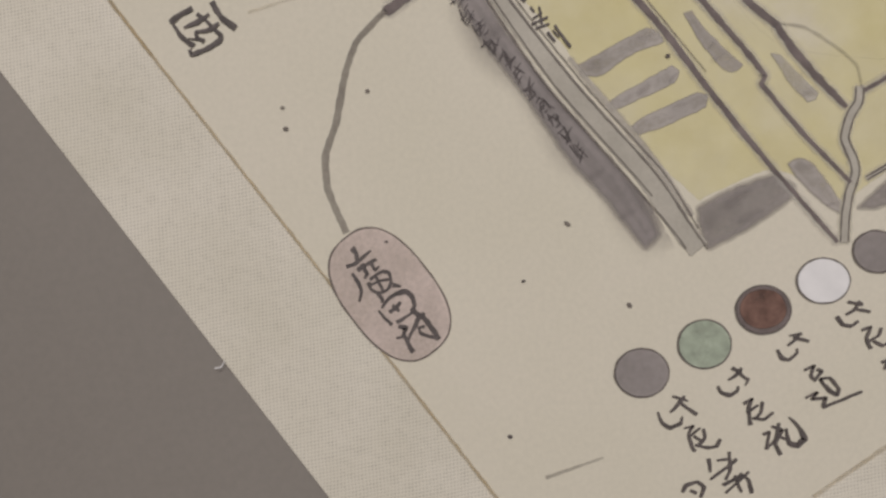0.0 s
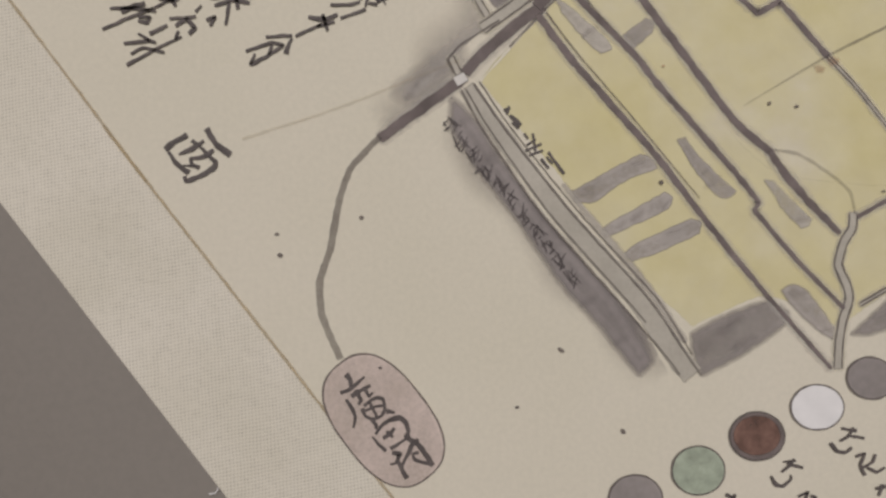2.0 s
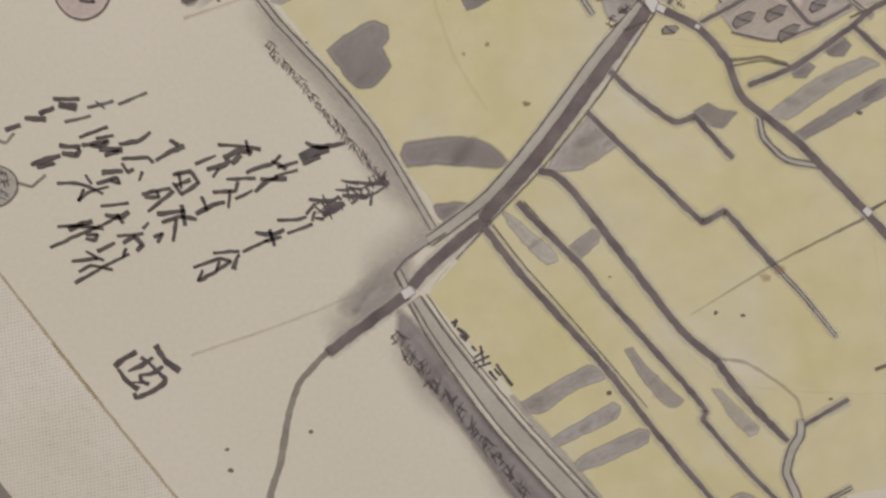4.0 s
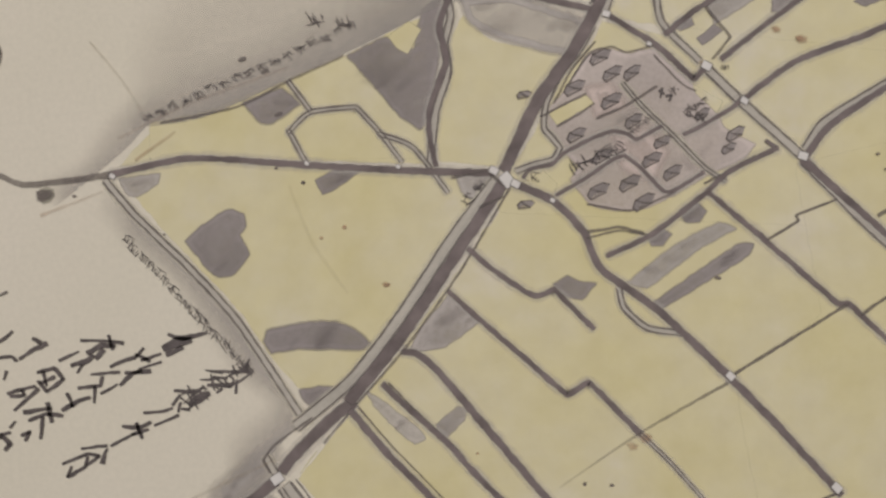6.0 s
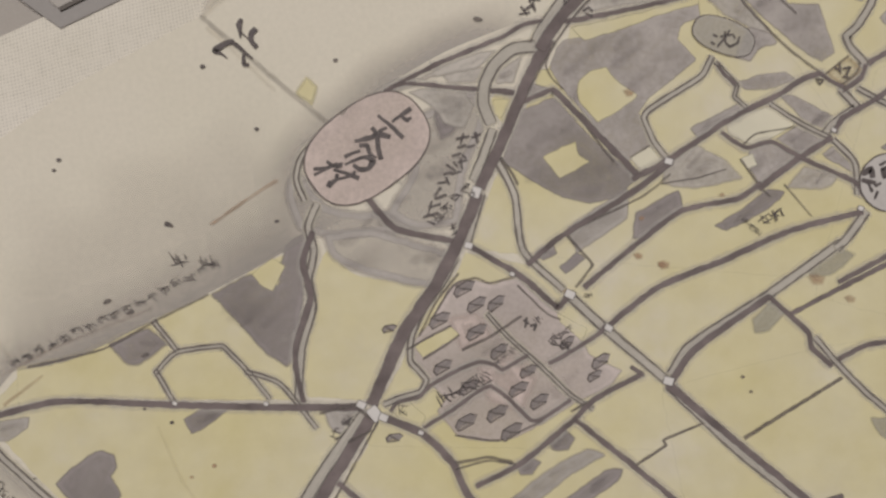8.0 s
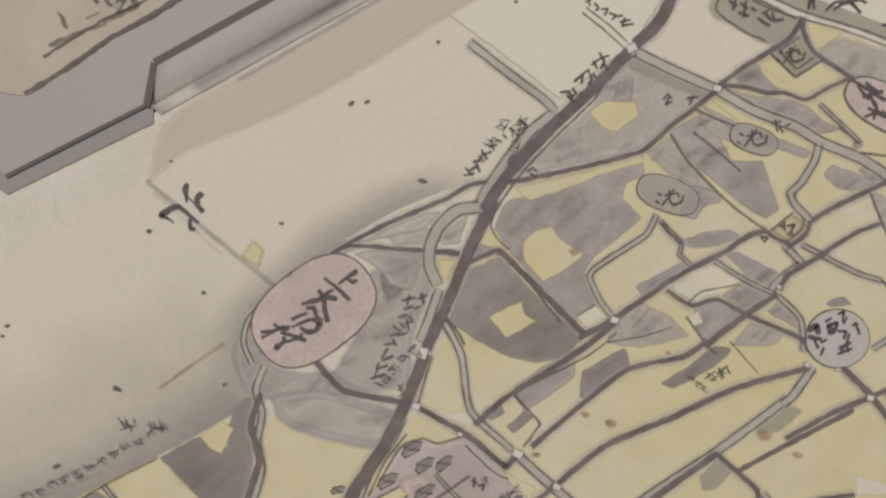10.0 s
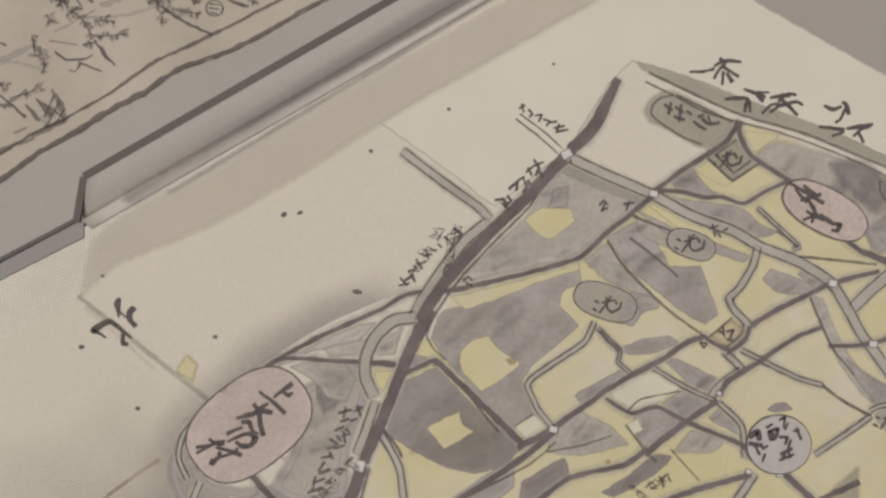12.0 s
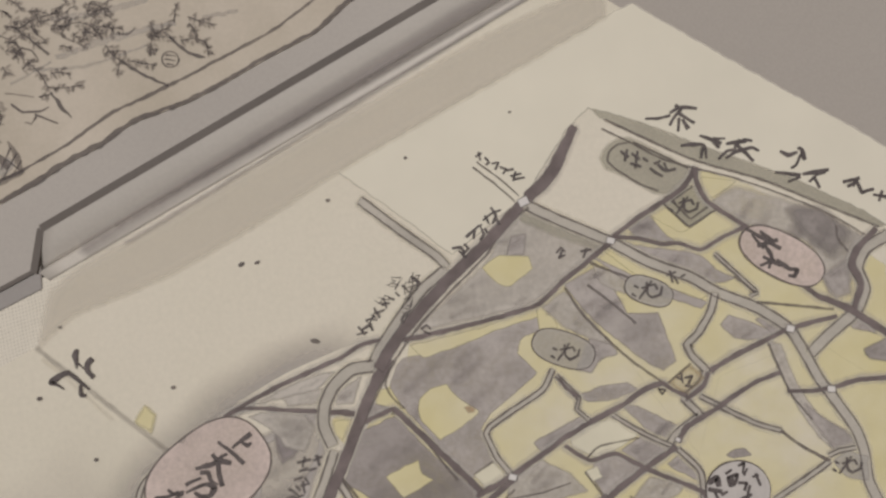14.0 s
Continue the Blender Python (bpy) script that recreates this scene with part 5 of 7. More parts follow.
brush([([(114.5, 175.8), (115.7, 174.8)], (0.60, 0.60)), ([(115.3, 176.4), (114.7, 173.9)], (0.45, 0.45)), ([(116.2, 174.2), (117.8, 174.4), (117.0, 172.9)], (0.60, 0.60, 0.45))])
bars((121.6, 169.5), (126.0, 167.4), 2, 3.6)
# the west sign, the first village and the legend
brush([([(-61.2, 65.3), (-58.6, 61.3), (-55.0, 58.6)], (1.51, 1.36, 1.81)), ([(-66.5, 63.7), (-69.2, 62.3), (-72.2, 60.1)], (1.20, 1.20, 1.36)), ([(-71.3, 59.2), (-69.2, 56.3), (-66.1, 53.8)], (0.75, 1.05, 1.51)), ([(-67.0, 52.7), (-66.6, 51.5), (-62.8, 52.9), (-59.1, 55.3), (-58.8, 56.8), (-60.1, 57.8), (-62.6, 60.4), (-65.0, 62.3)], (0.90, 0.90, 1.05, 1.20, 1.05, 0.90, 0.75, 1.05)), ([(-68.6, 58.7), (-65.1, 60.1), (-62.0, 62.2)], (0.30, 1.36, 0.75)), ([(-59.4, 59.8), (-61.3, 58.3), (-65.4, 57.5), (-65.1, 55.9), (-63.3, 55.0)], (0.60, 1.36, 0.75, 0.75, 1.20)), ([(-67.4, 55.7), (-65.1, 55.6)], (0.30, 0.45))])
brush([([(-24.0, 0.1), (-23.0, -1.1), (-22.8, -2.9)], (1.36, 1.20, 0.75)), ([(-25.4, -4.7), (-23.4, -3.9), (-21.5, -2.4), (-19.2, -0.5)], (1.05, 0.90, 0.75, 0.45)), ([(-24.0, -6.6), (-22.5, -8.9), (-21.6, -11.1), (-22.1, -13.8)], (0.90, 0.90, 0.90, 0.45)), ([(-22.5, -5.6), (-20.7, -4.4), (-17.7, -2.9)], (1.05, 0.90, 0.75)), ([(-21.5, -4.1), (-20.0, -6.6), (-20.7, -7.7)], (1.05, 0.90, 0.60)), ([(-19.2, -3.6), (-18.0, -5.6), (-17.0, -4.7)], (0.90, 0.75, 0.60)), ([(-19.2, -8.1), (-17.4, -6.6), (-15.9, -5.9), (-14.3, -6.3), (-13.7, -8.9), (-14.7, -10.7), (-17.0, -11.6), (-18.9, -10.7), (-19.7, -8.9)], (0.75, 0.75)), ([(-19.2, -9.6), (-16.5, -8.4), (-14.1, -8.1)], (0.45, 0.60)), ([(-17.7, -7.4), (-16.5, -9.6), (-15.9, -11.1)], (0.60, 0.60)), ([(-17.0, -11.9), (-15.9, -13.4), (-16.2, -14.1)], (1.05, 1.05, 0.60)), ([(-13.2, -9.6), (-11.3, -9.9)], (1.05, 0.75))])
brush([([(-16.2, -15.6), (-14.7, -13.4), (-12.5, -11.9), (-9.9, -11.3), (-8.4, -12.3), (-7.5, -14.9), (-8.4, -16.4)], (0.45, 0.75, 0.90, 1.20, 1.36, 1.05, 0.75)), ([(-17.0, -16.4), (-15.5, -18.2), (-13.5, -20.0)], (0.45, 0.60, 0.90)), ([(-14.1, -16.7), (-12.5, -15.6), (-11.3, -14.1)], (0.75, 0.90, 1.05)), ([(-13.2, -14.9), (-11.7, -16.4)], (0.90, 0.75)), ([(-12.2, -19.4), (-10.2, -18.2), (-7.2, -16.1)], (0.75, 0.60, 0.90))])
brush([([(-7.7, -16.7), (-5.7, -17.8), (-4.2, -19.3), (-2.0, -22.3), (-1.2, -23.8)], (0.90, 1.36, 1.20, 1.20, 1.36)), ([(-5.0, -17.1), (-6.5, -18.6), (-8.4, -22.4), (-9.4, -24.6)], (0.90, 1.05, 0.75, 0.45)), ([(-1.2, -23.5), (-3.5, -23.1), (-6.0, -22.3), (-6.5, -20.8), (-5.0, -20.5)], (1.20, 1.05, 0.75, 0.60, 0.60)), ([(-11.7, -20.6), (-9.9, -20.9), (-10.8, -23.1), (-12.2, -23.6)], (0.90, 1.05, 0.75, 0.60)), ([(-10.5, -22.4), (-9.0, -25.4), (-7.9, -27.2)], (0.75, 1.05, 1.20))])
brush([([(61.0, -39.0), (64.8, -40.2)], (0.60, 0.45)), ([(64.0, -39.0), (62.1, -41.4), (60.3, -43.2)], (0.60, 0.75, 0.45)), ([(62.5, -40.2), (64.8, -42.1), (67.2, -43.8)], (0.60, 0.75, 1.05)), ([(57.0, -43.2), (58.0, -45.9), (60.3, -47.4), (63.0, -46.2), (63.4, -44.4)], (0.45, 0.75, 0.90, 0.90, 0.45))])
brush([([(64.0, -47.4), (66.3, -46.9), (65.1, -49.2), (66.3, -52.9), (66.9, -53.4)], (0.45, 0.75, 0.60, 0.90, 0.90)), ([(65.1, -49.9), (68.1, -47.4)], (0.60, 0.45)), ([(69.0, -47.7), (69.3, -49.9), (67.8, -51.9)], (0.60, 0.75, 0.60)), ([(67.0, -51.9), (70.0, -52.6), (72.6, -52.2), (73.5, -50.4)], (0.60, 0.75, 0.75, 0.75)), ([(66.6, -49.5), (68.7, -51.0)], (0.60, 0.60))])
brush([([(70.4, -55.6), (70.8, -59.0)], (0.90, 0.60)), ([(71.0, -61.0), (72.8, -59.5), (75.8, -57.5), (77.7, -55.6)], (0.60, 0.60, 0.60, 0.75)), ([(75.8, -53.8), (76.1, -58.3), (74.9, -61.0)], (0.75, 0.75, 0.60)), ([(72.8, -56.0), (75.8, -55.6)], (0.60, 0.60))])
brush([([(74.3, -62.5), (77.3, -61.0), (79.5, -59.8)], (0.75, 0.75)), ([(77.3, -60.1), (79.1, -64.3)], (0.75, 0.60)), ([(78.8, -59.5), (81.0, -61.3), (81.8, -64.6)], (0.60, 0.75, 0.90)), ([(75.0, -64.6), (81.0, -59.0)], (0.45, 0.60))])
brush([([(63.5, -64.3), (64.6, -62.5), (67.5, -61.6), (69.2, -63.1), (68.3, -65.7)], (0.75, 0.90, 0.75, 0.90, 0.75)), ([(65.6, -64.0), (67.1, -64.6)], (0.60, 0.75))])
brush([([(76.7, -31.5), (79.0, -32.7)], (0.75, 0.60)), ([(79.0, -31.5), (77.5, -33.4), (75.7, -34.6)], (0.60, 0.75, 0.60)), ([(78.2, -32.4), (79.7, -33.9), (80.9, -34.5), (80.2, -36.0)], (0.75, 0.60, 0.75, 0.30)), ([(72.8, -36.4), (74.0, -38.1), (76.0, -38.7), (77.9, -37.5), (78.2, -36.4)], (0.60, 0.75, 0.90, 0.75, 0.45))])
brush([([(79.7, -40.9), (82.0, -39.6), (80.9, -42.4), (81.5, -46.5)], (0.60, 0.75, 0.75, 1.20)), ([(80.6, -43.2), (83.5, -41.4)], (0.60, 0.60)), ([(84.5, -40.5), (84.2, -43.2), (82.4, -45.0)], (0.75, 0.75, 0.60)), ([(82.1, -44.7), (85.0, -45.0), (87.5, -43.4)], (0.60, 0.75, 0.60))])
brush([([(85.0, -49.1), (86.5, -48.4), (85.8, -52.9)], (0.75, 0.60, 0.75)), ([(85.5, -52.9), (88.0, -50.6), (89.0, -46.1)], (0.60, 0.75, 0.60)), ([(87.2, -46.9), (89.9, -47.9), (88.0, -51.4), (89.5, -54.4)], (0.60, 0.75, 0.75, 0.90)), ([(91.0, -47.6), (91.7, -51.4), (94.0, -52.1), (95.9, -50.3), (94.4, -47.3), (91.7, -44.6)], (0.60, 0.90, 1.36, 1.51, 0.90, 0.30)), ([(88.4, -49.4), (91.0, -50.3)], (0.60, 0.60))])
brush([([(92.0, -22.9), (95.0, -22.5)], (0.45, 0.60)), ([(94.7, -22.2), (93.2, -24.0), (91.4, -25.5)], (0.60, 0.60, 0.45)), ([(92.9, -23.4), (96.9, -24.4)], (0.45, 0.90)), ([(88.7, -26.7), (89.9, -28.9), (91.7, -29.4), (93.9, -27.4), (93.8, -26.4)], (0.60, 0.90, 0.75, 0.60, 0.45))])
brush([([(95.9, -32.0), (98.4, -30.8), (97.4, -33.4), (98.0, -34.4)], (0.60, 0.75, 0.75, 0.75)), ([(99.2, -31.9), (100.4, -32.3), (98.4, -34.9)], (0.60, 0.60, 0.75)), ([(99.9, -34.4), (102.5, -34.1), (104.9, -37.1), (104.4, -38.6), (102.2, -37.4), (99.9, -34.4)], (0.60, 0.60, 0.90, 0.75, 0.60, 0.60)), ([(101.4, -36.1), (103.4, -37.9)], (0.60, 0.45)), ([(96.2, -39.4), (99.2, -37.9), (97.7, -39.8), (101.4, -39.4), (100.7, -41.6)], (0.60, 0.75, 0.60, 0.60, 0.75)), ([(100.7, -41.9), (105.2, -40.1), (110.9, -37.7)], (0.75, 0.60, 0.90))])
brush([([(107.4, -14.0), (111.1, -14.6)], (0.60, 0.75)), ([(110.4, -13.9), (108.9, -16.1), (106.9, -17.3)], (0.75, 0.60, 0.45)), ([(108.9, -15.8), (113.1, -16.6)], (0.60, 0.75)), ([(104.4, -17.9), (105.9, -19.9), (108.1, -20.3), (109.9, -19.1)], (0.75, 0.90, 0.75, 0.60))])
brush([([(111.1, -21.4), (113.4, -20.6), (112.3, -23.6), (113.4, -26.3)], (0.60, 0.75, 0.75, 1.05)), ([(112.6, -24.4), (115.3, -22.9), (116.1, -20.9)], (0.60, 0.60, 0.75)), ([(114.1, -24.4), (116.4, -25.6), (118.6, -24.4)], (0.60, 0.75, 0.60))])
brush([([(116.4, -29.9), (118.9, -29.3)], (0.75, 0.75)), ([(118.0, -28.9), (117.1, -31.8)], (0.60, 0.60))])
# the north sign and the northern village
brush([([(46.6, 262.9), (45.8, 261.5), (46.0, 259.3), (45.9, 258.1)], (0.90, 1.36, 0.75, 0.30)), ([(46.1, 259.6), (47.9, 257.6)], (0.23, 0.23)), ([(50.2, 260.0), (49.1, 258.9), (48.6, 257.0), (49.9, 255.1)], (1.36, 1.36, 1.20, 1.36)), ([(41.8, 253.0), (40.4, 254.3), (38.8, 255.2), (41.0, 256.6), (43.6, 257.2), (45.4, 255.5), (48.5, 252.2)], (0.30, 0.75, 1.51, 1.36, 1.20, 0.75, 0.60)), ([(46.4, 253.5), (46.2, 250.8), (47.4, 250.7)], (0.75, 1.05, 0.75))])
brush([([(80.7, 233.9), (83.4, 231.3), (86.8, 227.5)], (0.75, 0.90, 1.20)), ([(84.3, 232.0), (86.7, 233.5), (89.6, 235.0)], (0.60, 1.05, 1.05)), ([(87.1, 232.9), (88.3, 232.0), (89.3, 232.6)], (0.90, 1.05, 0.60))])
brush([([(74.0, 227.7), (77.8, 228.2), (80.1, 229.0)], (0.75, 1.20, 1.20)), ([(78.8, 230.8), (80.1, 229.0), (81.0, 229.9), (82.6, 230.4)], (1.20, 1.20, 0.75, 0.60)), ([(79.9, 229.2), (83.3, 227.9)], (1.20, 1.36)), ([(80.1, 228.7), (79.8, 225.7), (80.4, 222.3)], (1.36, 1.20, 1.36))])
brush([([(75.1, 226.5), (77.0, 226.2), (77.5, 224.2), (79.2, 222.8)], (0.90, 1.05, 0.75, 0.45)), ([(70.9, 223.7), (72.9, 224.5), (74.9, 225.0)], (0.90, 0.75, 0.60)), ([(70.7, 221.7), (74.6, 223.0), (76.9, 223.2), (78.3, 222.0), (76.9, 220.2), (74.3, 220.1), (72.9, 221.4)], (0.45, 0.75, 0.90, 1.36, 1.36, 1.36, 0.75))])
brush([([(65.9, 222.9), (68.4, 221.2), (69.8, 221.5)], (0.75, 0.60, 0.75)), ([(62.3, 221.2), (66.1, 221.4), (70.0, 222.1)], (0.60, 0.60, 0.60)), ([(62.3, 219.7), (65.3, 220.9), (68.5, 222.3)], (0.75, 0.60, 0.45)), ([(67.5, 220.6), (70.4, 219.5), (74.0, 217.8)], (0.45, 0.90, 1.05)), ([(67.9, 219.0), (68.5, 218.7)], (1.05, 1.05)), ([(65.8, 216.3), (67.9, 217.8), (71.8, 218.5), (73.2, 219.6)], (1.20, 0.75, 0.60, 0.60)), ([(66.1, 217.7), (65.6, 216.3)], (0.60, 1.05))])
# the column beside the northern bank
brush([([(204.3, 304.9), (207.7, 304.5), (210.8, 304.9)], (0.45, 0.75, 0.75)), ([(210.9, 305.6), (214.1, 306.7), (218.1, 305.9)], (0.45, 0.90, 0.60)), ([(212.6, 307.4), (214.0, 306.0)], (0.60, 0.60)), ([(210.5, 302.3), (212.3, 304.7), (214.0, 306.0)], (0.60, 0.60)), ([(213.1, 305.3), (215.2, 303.5), (217.0, 302.1)], (0.75, 0.75, 0.75)), ([(213.2, 303.8), (212.5, 300.5)], (0.75, 0.60)), ([(214.1, 303.4), (215.1, 300.8)], (0.75, 1.05))])
brush([([(212.8, 296.6), (218.1, 296.3), (219.1, 295.1), (219.1, 292.4)], (0.45, 0.90, 0.60, 0.45)), ([(218.4, 295.2), (217.6, 292.6)], (0.60, 0.60)), ([(218.1, 298.6), (221.2, 297.0), (223.3, 295.7)], (0.45, 0.90, 1.05)), ([(221.5, 297.4), (224.5, 296.9)], (0.60, 0.45)), ([(221.4, 296.4), (222.7, 294.7)], (0.60, 0.60))])
brush([([(224.8, 295.5), (227.9, 295.6), (230.1, 295.6)], (0.60, 1.20, 0.90)), ([(229.4, 296.1), (231.6, 295.4)], (0.60, 0.60)), ([(222.3, 291.7), (224.5, 293.5), (226.9, 293.7)], (0.45, 0.60, 0.60)), ([(224.3, 291.8), (226.8, 293.0), (231.4, 293.6), (233.1, 292.6)], (0.45, 0.75, 0.90, 0.60)), ([(227.7, 294.7), (229.7, 292.3), (231.3, 290.1)], (0.90, 0.75, 0.75)), ([(228.4, 296.1), (226.9, 294.2)], (0.75, 0.75))])
brush([([(238.8, 291.7), (240.9, 290.4), (243.2, 290.9)], (0.60, 0.90, 0.75)), ([(243.7, 292.0), (244.5, 291.5), (245.1, 288.7)], (0.75, 1.20, 0.90)), ([(243.9, 290.0), (242.5, 287.6), (241.2, 286.9)], (0.75, 0.60, 0.45))])
brush([([(236.9, 286.4), (240.2, 285.5), (243.2, 284.5)], (0.45, 0.75, 1.05)), ([(240.0, 283.4), (243.1, 284.3)], (0.45, 0.60)), ([(244.0, 285.0), (247.8, 285.0), (250.9, 285.3)], (0.60, 1.20, 0.75)), ([(245.5, 282.7), (247.7, 284.2), (250.0, 284.7)], (0.45, 0.60, 0.60)), ([(246.9, 283.6), (248.0, 280.8)], (0.60, 0.60))])
brush([([(254.5, 281.5), (257.3, 281.8), (258.8, 282.0)], (0.75, 0.75)), ([(255.5, 280.2), (258.0, 281.1), (259.1, 278.2), (262.2, 278.6)], (0.60, 0.75, 0.90, 0.60)), ([(258.0, 281.7), (257.0, 280.0)], (0.60, 0.60))])
brush([([(262.0, 277.1), (265.6, 275.9)], (0.60, 0.75)), ([(264.4, 277.8), (263.3, 275.3)], (0.60, 0.60)), ([(265.4, 276.6), (266.9, 273.4)], (0.60, 0.60))])
brush([([(227.2, 272.4), (230.6, 269.7), (235.5, 266.0)], (0.75, 0.90, 0.90)), ([(228.5, 270.7), (231.0, 266.6)], (0.60, 0.60)), ([(230.8, 271.2), (233.5, 268.6)], (0.75, 0.75)), ([(229.6, 267.5), (235.0, 268.4)], (0.75, 0.75)), ([(231.2, 268.1), (232.9, 264.1), (231.8, 261.2)], (0.75, 1.05, 0.60)), ([(229.6, 262.2), (233.6, 263.2)], (0.60, 0.60)), ([(234.3, 263.1), (237.0, 260.5), (239.2, 259.8), (238.2, 258.1), (236.8, 258.6)], (0.90, 1.05, 0.90, 0.90, 0.60)), ([(230.7, 264.4), (234.9, 261.5)], (0.75, 0.90))])
# the road name and the notes along the canal
brush([([(157.9, 283.5), (160.4, 285.0), (162.8, 285.6)], (0.45, 0.60, 0.45)), ([(160.3, 286.5), (161.5, 284.2), (160.4, 282.4)], (0.45, 0.60, 0.60)), ([(158.5, 284.6), (159.3, 282.5)], (0.45, 0.45)), ([(161.4, 283.3), (162.1, 281.7)], (0.45, 0.45))])
brush([([(152.9, 279.6), (156.2, 281.9), (157.3, 282.3)], (0.60, 0.60, 0.45)), ([(155.3, 281.1), (154.8, 279.0)], (0.60, 0.60)), ([(157.0, 281.8), (157.6, 279.7), (156.5, 278.4)], (0.45, 0.60, 0.60)), ([(158.1, 281.2), (158.6, 280.1)], (0.45, 0.45))])
brush([([(148.8, 277.1), (151.0, 277.1), (151.9, 275.5)], (0.45, 0.60, 0.60)), ([(152.2, 277.8), (153.2, 276.5), (151.2, 274.9)], (0.60, 0.60, 0.45)), ([(150.5, 276.1), (152.2, 274.3)], (0.45, 0.45))])
brush([([(158.1, 300.5), (159.7, 301.2)], (0.45, 0.45)), ([(158.9, 301.6), (159.2, 299.4)], (0.45, 0.45)), ([(160.5, 299.9), (161.5, 298.5), (160.5, 298.0)], (0.45, 0.45, 0.45)), ([(162.1, 298.1), (163.9, 298.2), (162.8, 296.5)], (0.45, 0.45, 0.45)), ([(164.2, 297.0), (165.8, 296.1), (164.7, 295.1)], (0.45, 0.60, 0.45)), ([(166.0, 295.8), (167.6, 295.9)], (0.45, 0.45)), ([(166.7, 294.2), (169.5, 294.5)], (0.45, 0.45)), ([(168.1, 295.2), (167.2, 292.9)], (0.45, 0.45)), ([(167.5, 293.2), (170.3, 293.4)], (0.45, 0.45))], FAINT_INK)
brush([([(137.1, 271.0), (139.0, 269.2), (137.9, 268.1)], (0.60, 0.60, 0.45)), ([(134.4, 269.0), (135.7, 267.4)], (0.60, 0.45)), ([(132.4, 267.3), (133.2, 266.3)], (0.45, 0.45)), ([(130.4, 266.1), (131.8, 265.6)], (0.45, 0.45)), ([(128.4, 264.5), (130.5, 264.8)], (0.45, 0.45)), ([(129.2, 265.9), (129.5, 263.5)], (0.45, 0.45)), ([(126.3, 262.5), (128.8, 263.2)], (0.60, 0.45)), ([(126.2, 264.0), (127.4, 261.3)], (0.45, 0.60)), ([(123.7, 260.9), (126.2, 261.7)], (0.60, 0.45)), ([(122.2, 258.5), (124.6, 259.7), (125.1, 258.1)], (0.60, 0.60, 0.45)), ([(121.4, 259.6), (122.9, 257.3)], (0.45, 0.45)), ([(120.8, 257.6), (123.6, 257.8)], (0.45, 0.45))], FAINT_INK)
brush([([(105.1, 225.8), (107.5, 226.6)], (0.45, 0.45)), ([(106.1, 227.1), (106.6, 224.3)], (0.60, 0.45)), ([(103.8, 223.4), (105.6, 223.8)], (0.45, 0.45)), ([(102.3, 221.5), (103.1, 220.5)], (0.45, 0.45)), ([(100.9, 219.6), (103.3, 219.9)], (0.45, 0.45)), ([(101.6, 220.7), (101.8, 217.6)], (0.45, 0.45)), ([(98.7, 216.5), (101.5, 217.1)], (0.45, 0.45))], FAINT_INK)
brush([([(176.2, 272.4), (177.5, 273.7), (178.5, 272.4)], (0.45, 0.45, 0.45)), ([(176.6, 271.2), (178.4, 271.5)], (0.45, 0.45)), ([(177.7, 272.8), (176.8, 270.8)], (0.45, 0.45)), ([(182.7, 272.0), (185.5, 272.1)], (0.60, 0.60)), ([(184.3, 272.5), (183.1, 270.3)], (0.60, 0.45)), ([(137.9, 256.9), (139.5, 257.8), (140.4, 256.6)], (0.45, 0.45, 0.45)), ([(138.5, 256.2), (140.2, 255.1)], (0.45, 0.45))], FAINT_INK)
brush([([(204.6, 262.7), (207.0, 263.3)], (0.45, 0.45)), ([(205.4, 263.8), (205.9, 260.7)], (0.45, 0.45)), ([(206.4, 262.1), (207.3, 260.2)], (0.45, 0.45)), ([(208.3, 261.9), (209.4, 262.4)], (0.45, 0.45))], FAINT_INK)
brush([([(203.9, 235.5), (205.0, 234.7)], (0.45, 0.45)), ([(205.1, 236.5), (205.2, 233.8)], (0.45, 0.45)), ([(205.9, 235.2), (207.8, 235.3), (206.6, 233.3)], (0.45, 0.45, 0.45)), ([(205.7, 233.1), (207.4, 232.6)], (0.45, 0.45)), ([(198.5, 233.1), (200.4, 232.6), (199.4, 231.5), (198.7, 232.8)], (0.38, 0.38))], FAINT_INK)
brush([([(172.1, 247.4), (173.0, 246.7)], (0.53, 0.45)), ([(171.3, 245.4), (172.1, 244.7)], (0.53, 0.45)), ([(172.9, 244.0), (174.7, 245.9), (176.5, 248.1)], (0.45, 0.45, 0.45)), ([(175.2, 247.9), (175.2, 244.9), (176.2, 243.8), (178.4, 244.5), (179.0, 246.2)], (0.45, 0.60, 0.60, 0.60, 0.45)), ([(173.9, 246.6), (177.3, 247.0), (177.7, 245.8)], (0.45, 0.45, 0.45))], FAINT_INK)
brush([([(195.7, 261.1), (196.6, 260.4)], (0.53, 0.45)), ([(194.8, 259.0), (195.7, 258.3)], (0.53, 0.45)), ([(196.5, 257.5), (198.4, 259.5), (200.3, 261.8)], (0.45, 0.45, 0.45)), ([(199.0, 261.7), (198.9, 258.5), (200.0, 257.4), (202.3, 258.0), (202.9, 259.9)], (0.45, 0.60, 0.60, 0.60, 0.45)), ([(197.5, 260.2), (201.1, 260.8), (201.6, 259.4)], (0.45, 0.45, 0.45))], FAINT_INK)
